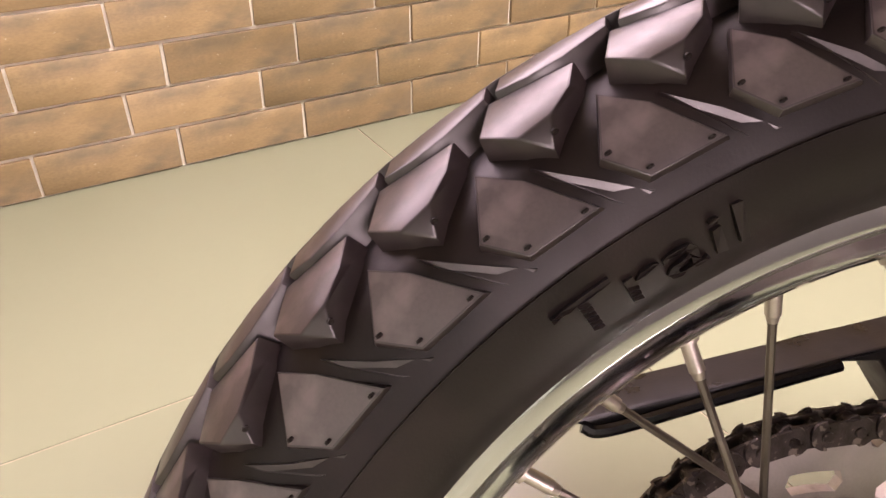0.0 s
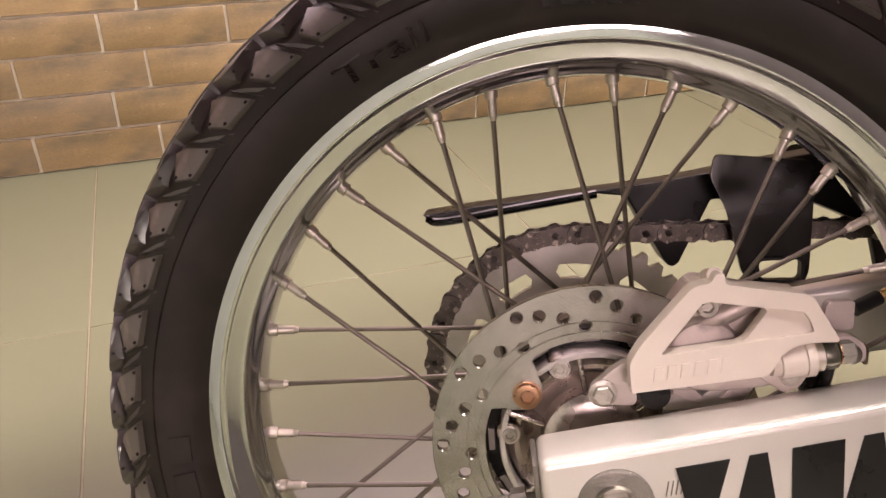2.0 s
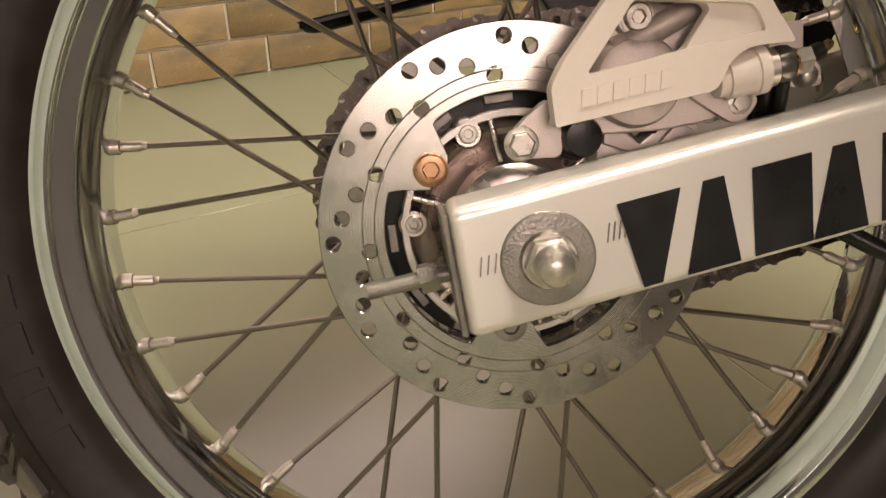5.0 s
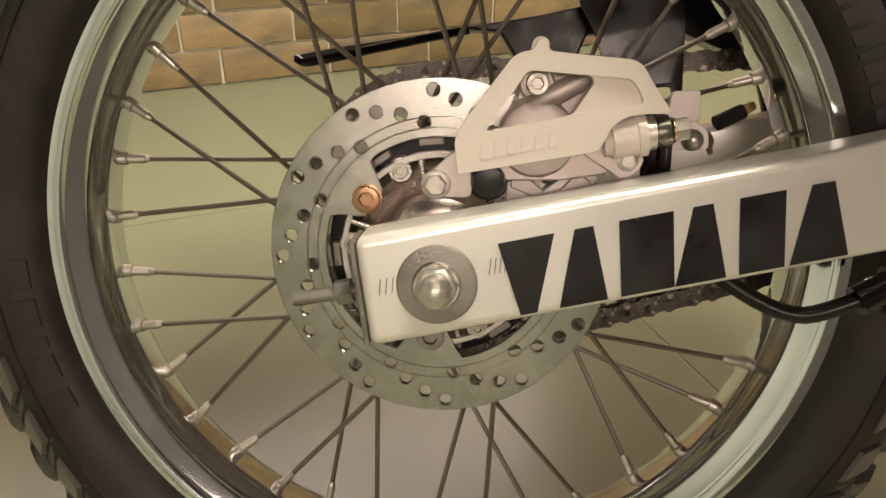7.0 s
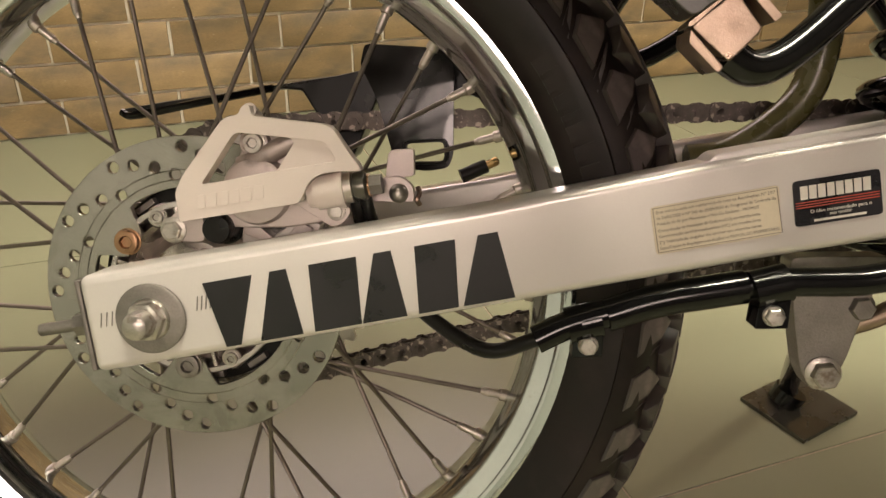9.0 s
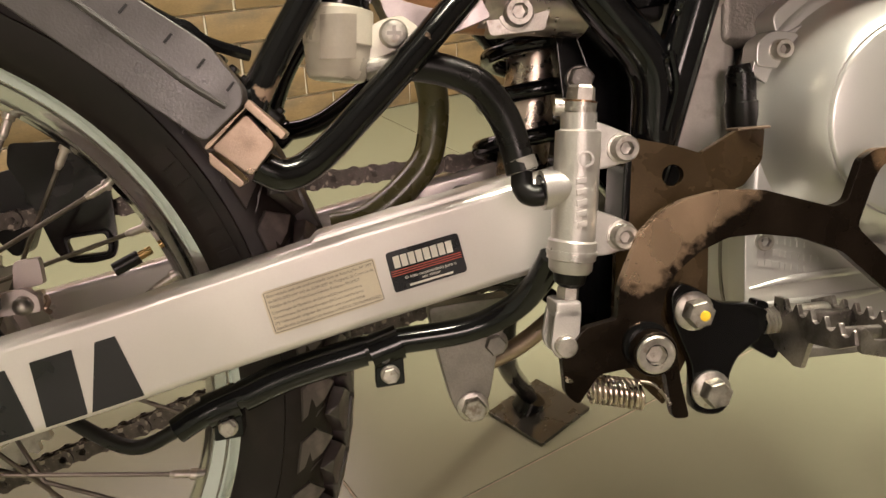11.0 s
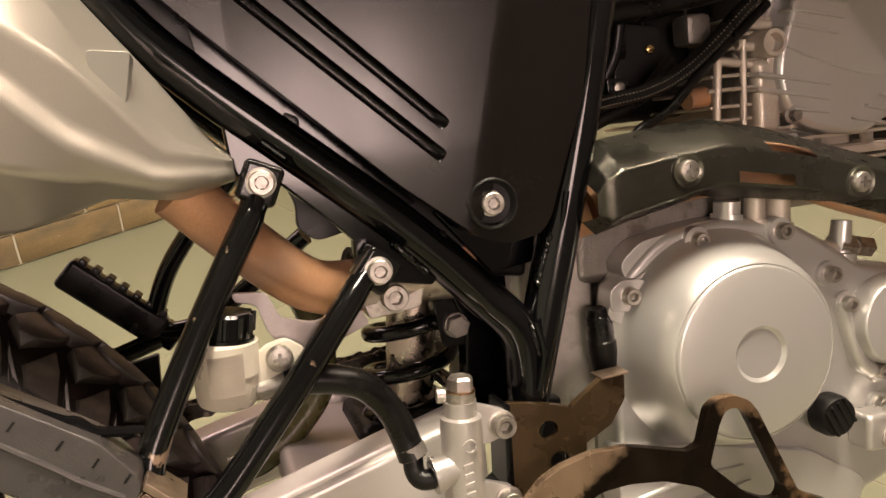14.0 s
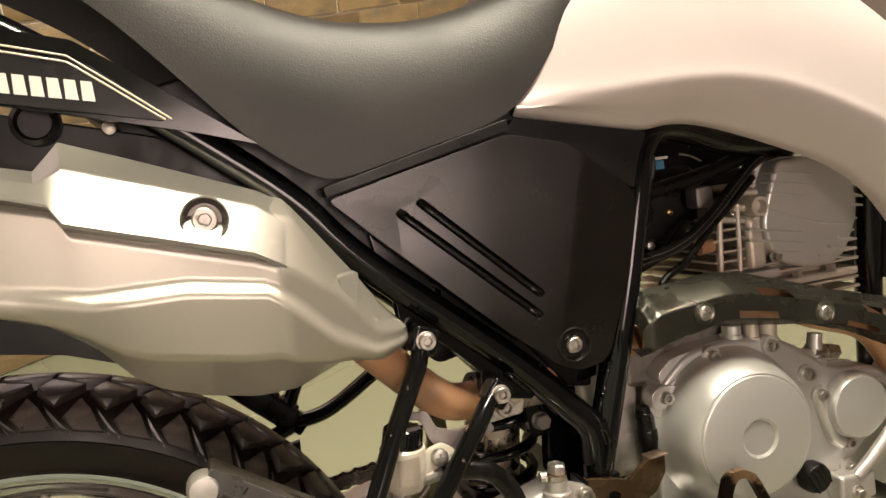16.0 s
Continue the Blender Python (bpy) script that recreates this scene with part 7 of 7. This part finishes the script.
for k in range(6):
    x = 0.0800 + 0.0103 * k
    z = 0.8515 - 0.20 * (x - 0.08)
    part("lettering_block", plate([(x, z), (x + 0.0080, z - 0.0016), (x + 0.0076, z + 0.0120), (x + 0.0006, z + 0.0134)], -0.1233, -0.1241, 0), LABEL_WHITE, tail)
part("tail_inner", plate([(-0.10, 0.890), (0.230, 0.800), (0.300, 0.735), (0.22, 0.735), (0.05, 0.805), (-0.10, 0.84)], -0.072, -0.085, 0.002), BLACK_PLASTIC, bike)
part("tail_knob", lathe([(0.0165, -0.085), (0.0165, -0.098), (0.0130, -0.101), (0.0110, -0.097), (0, -0.097)], 0.0950, 0.8330, 28), BLACK_PLASTIC, bike, "round black plastic lock cap")
part("tail_screw", cross_bolt(0.1420, -0.086, 0.8245, 0.0055, 0.004), BOLT, bike)

# hoses and wires between frame and engine
part("airbox", box(0.545, 0.640, 0.015, 0.09, 0.640, 0.800, 0.014, 3), BLACK_PLASTIC, bike, "black plastic airbox behind the frame")
part("throttle_body", box(0.625, 0.69, -0.012, 0.06, 0.672, 0.735, 0.012, 3), BLACK_PLASTIC, bike, "dark throttle body behind the frame")
part("intake_duct", box(0.630, 0.775, 0.016, 0.085, 0.640, 0.792, 0.016, 3), BLACK_PLASTIC, bike, "black plastic intake duct behind the hoses")
part("throttle_cover", plate(rounded([(0.6161, 0.7114), (0.6498, 0.7048), (0.6438, 0.6608), (0.6099, 0.6628)], 0.004), 0.0, -0.030, 0.003), BLACK_PLASTIC, bike, "black throttle body cover")
part("cover_screw", cross_bolt(0.6388, -0.030, 0.6906, 0.0034, 0.003), BRASS, bike)
part("clip_wire", tube([(0.668, -0.030, 0.7533), (0.678, -0.030, 0.7580), (0.6895, -0.030, 0.7633)], 0.0011, 8), BOLT, bike)
part("clip_wire", tube([(0.6566, -0.030, 0.7463), (0.668, -0.031, 0.7430), (0.680, -0.030, 0.7368)], 0.0010, 8), BOLT, bike)
part("sensor_block", box(0.664, 0.684, -0.040, -0.020, 0.690, 0.712, 0.004, 2), DARK_STEEL, bike)
part("small_screw", cross_bolt(0.5982, -0.055, 0.6644, 0.0045, 0.003), BOLT, bike)
part("screw_bracket", plate(rounded([(0.5900, 0.6720), (0.6060, 0.6700), (0.6080, 0.6580), (0.5920, 0.6560)], 0.003), -0.046, -0.055, 0.001), BLACK_GLOSS, bike)
part("airbox_joint", tube([(0.53, 0.0, 0.70), (0.62, 0.0, 0.70)], 0.034, 20, 0), BLACK_RUBBER, bike)
BRAID = [(0.5580, -0.080, 0.6520), (0.5728, -0.078, 0.6550), (0.6060, -0.072, 0.6590), (0.6360, -0.066, 0.6688), (0.6693, -0.058, 0.6882), (0.7042, -0.050, 0.7131), (0.7339, -0.042, 0.7301), (0.7757, -0.030, 0.7359)]
braided = part("braided_hose", tube(BRAID, 0.0056, 14), BLACK_RUBBER, bike, "black hose with a pale woven stitch")
spine = smooth_path(BRAID, 12)
for sgn in (-1, 1):
    stitch = bmesh.new()
    for k in range(2, len(spine) - 4):
        d = (spine[k + 1] - spine[k]).normalized()
        side = d.cross(Vector((0, -1, 0))).normalized()
        q = spine[k] + Vector((0, -0.0052, 0)) + side * 0.0022 * sgn
        bmesh.ops.create_cube(stitch, size=1, matrix=Matrix.LocRotScale(q, d.to_track_quat("X", "Z"), (0.0013, 0.0008, 0.0008)))
    part("stitch", stitch, DARK_STEEL, braided, smooth=False)
for pts, r in (([(0.5950, -0.072, 0.6290), (0.6049, -0.070, 0.6363), (0.6287, -0.066, 0.6467), (0.6611, -0.060, 0.6727), (0.6956, -0.052, 0.6949), (0.7245, -0.045, 0.7139)], 0.0036),
               ([(0.5800, -0.052, 0.7100), (0.6048, -0.050, 0.7145), (0.6337, -0.045, 0.7178), (0.6855, -0.040, 0.7256), (0.7230, -0.035, 0.7344), (0.7731, -0.030, 0.7401)], 0.0078),
               ([(0.5900, -0.040, 0.7640), (0.6080, -0.042, 0.7300), (0.6060, -0.040, 0.6900), (0.5900, -0.035, 0.6600)], 0.0050),
               ([(0.6250, -0.020, 0.7700), (0.6300, -0.024, 0.7400), (0.6220, -0.022, 0.7100)], 0.0036),
               ([(0.5560, -0.050, 0.6300), (0.5800, -0.052, 0.6420), (0.6150, -0.052, 0.6560), (0.6450, -0.046, 0.6800)], 0.0050)):
    part("rubber_hose", tube(pts, r, 10), BLACK_RUBBER, bike)
part("connector", box(0.6400, 0.6570, -0.006, 0.006, 0.7270, 0.7430, 0.003), BLUE, bike, "blue plastic wire connector")
part("connector_edge", box(0.6440, 0.6600, -0.007, 0.005, 0.7432, 0.7460, 0.0008), LABEL_WHITE, bike)
part("copper_plug", tube([(0.6596, -0.040, 0.6515), (0.6744, -0.040, 0.6530)], 0.0075, 12, 0), PIPE_HOT, bike)
part("front_frame_tube", tube([(0.880, -0.035, 0.76), (0.872, -0.032, 0.65), (0.868, -0.028, 0.56), (0.862, -0.025, 0.40)], 0.013, 14), BLACK_GLOSS, bike, "glossy black front frame tube")
part("oil_cooler_line", tube([(0.905, -0.055, 0.70), (0.893, -0.055, 0.60), (0.872, -0.060, 0.52), (0.842, -0.072, 0.500), (0.82, -0.08, 0.508)], 0.0065, 12), CAST, bike, "thin alloy oil cooler line")
part("oil_cooler_line", tube([(0.922, -0.050, 0.70), (0.910, -0.050, 0.60), (0.895, -0.055, 0.49), (0.885, -0.06, 0.45)], 0.0065, 12), CAST, bike)
part("cooler_core", box(0.90, 0.96, -0.05, 0.05, 0.58, 0.68, 0.004), BLACK_PLASTIC, bike)

# ---- floor tiles and bricks ----
TP = 0.735
tile_bm = box(0.0012, TP - 0.0012, 0.0012, TP - 0.0012, -0.012, 0.0, 0.0008, 1)
ob = part("tile", tile_bm, TILE, None)
tile_me = ob.data
bpy.data.objects.remove(ob)
a = 0.385 - 4 * TP
while a < SIDE_R:
    n = 0.031 - 4 * TP
    while n < WALL_N:
        if a + TP > SIDE_L and n + TP > BACK_N:
            share("tile", tile_me, floor, pose(a, n, 0))
        n += TP
    a += TP

ROW, BW, JOINT = 0.0783, 0.2430, 0.006


def brick_mesh(seed):
    rng = random.Random(seed)
    bm = box(JOINT / 2, BW - JOINT / 2, -0.0035, 0.010, JOINT / 2, ROW - JOINT / 2, 0.0014, 1)
    for v in bm.verts:
        v.co += Vector((rng.uniform(-0.0009, 0.0009), rng.uniform(-0.0006, 0.0006), rng.uniform(-0.0009, 0.0009)))
    ob = part("brick", bm, BRICK, None)
    me = ob.data
    bpy.data.objects.remove(ob)
    return me


brick_meshes = [brick_mesh(s) for s in range(6)]
rest = bmesh.new()
rng = random.Random(5)
for row in range(int(CEIL / ROW)):
    a = (-0.212 if row % 2 == 0 else -0.289) - 9 * BW
    while a < SIDE_R:
        if a > SIDE_L:
            if row < 13 and -1.4 < a < 2.9:
                share("brick", brick_meshes[rng.randrange(6)], wall_north, pose(a, WALL_N + rng.uniform(-0.0006, 0.0006), row * ROW + 0.001))
            else:
                bmesh.ops.create_cube(rest, size=1, matrix=Matrix.LocRotScale((a + BW / 2, WALL_N + 0.003, (row + 0.5) * ROW), None, (BW - JOINT, 0.013, ROW - JOINT)))
        a += BW
tagged(part("upper_bricks", rest, BRICK, wall_north, smooth=False), kind="stuff")
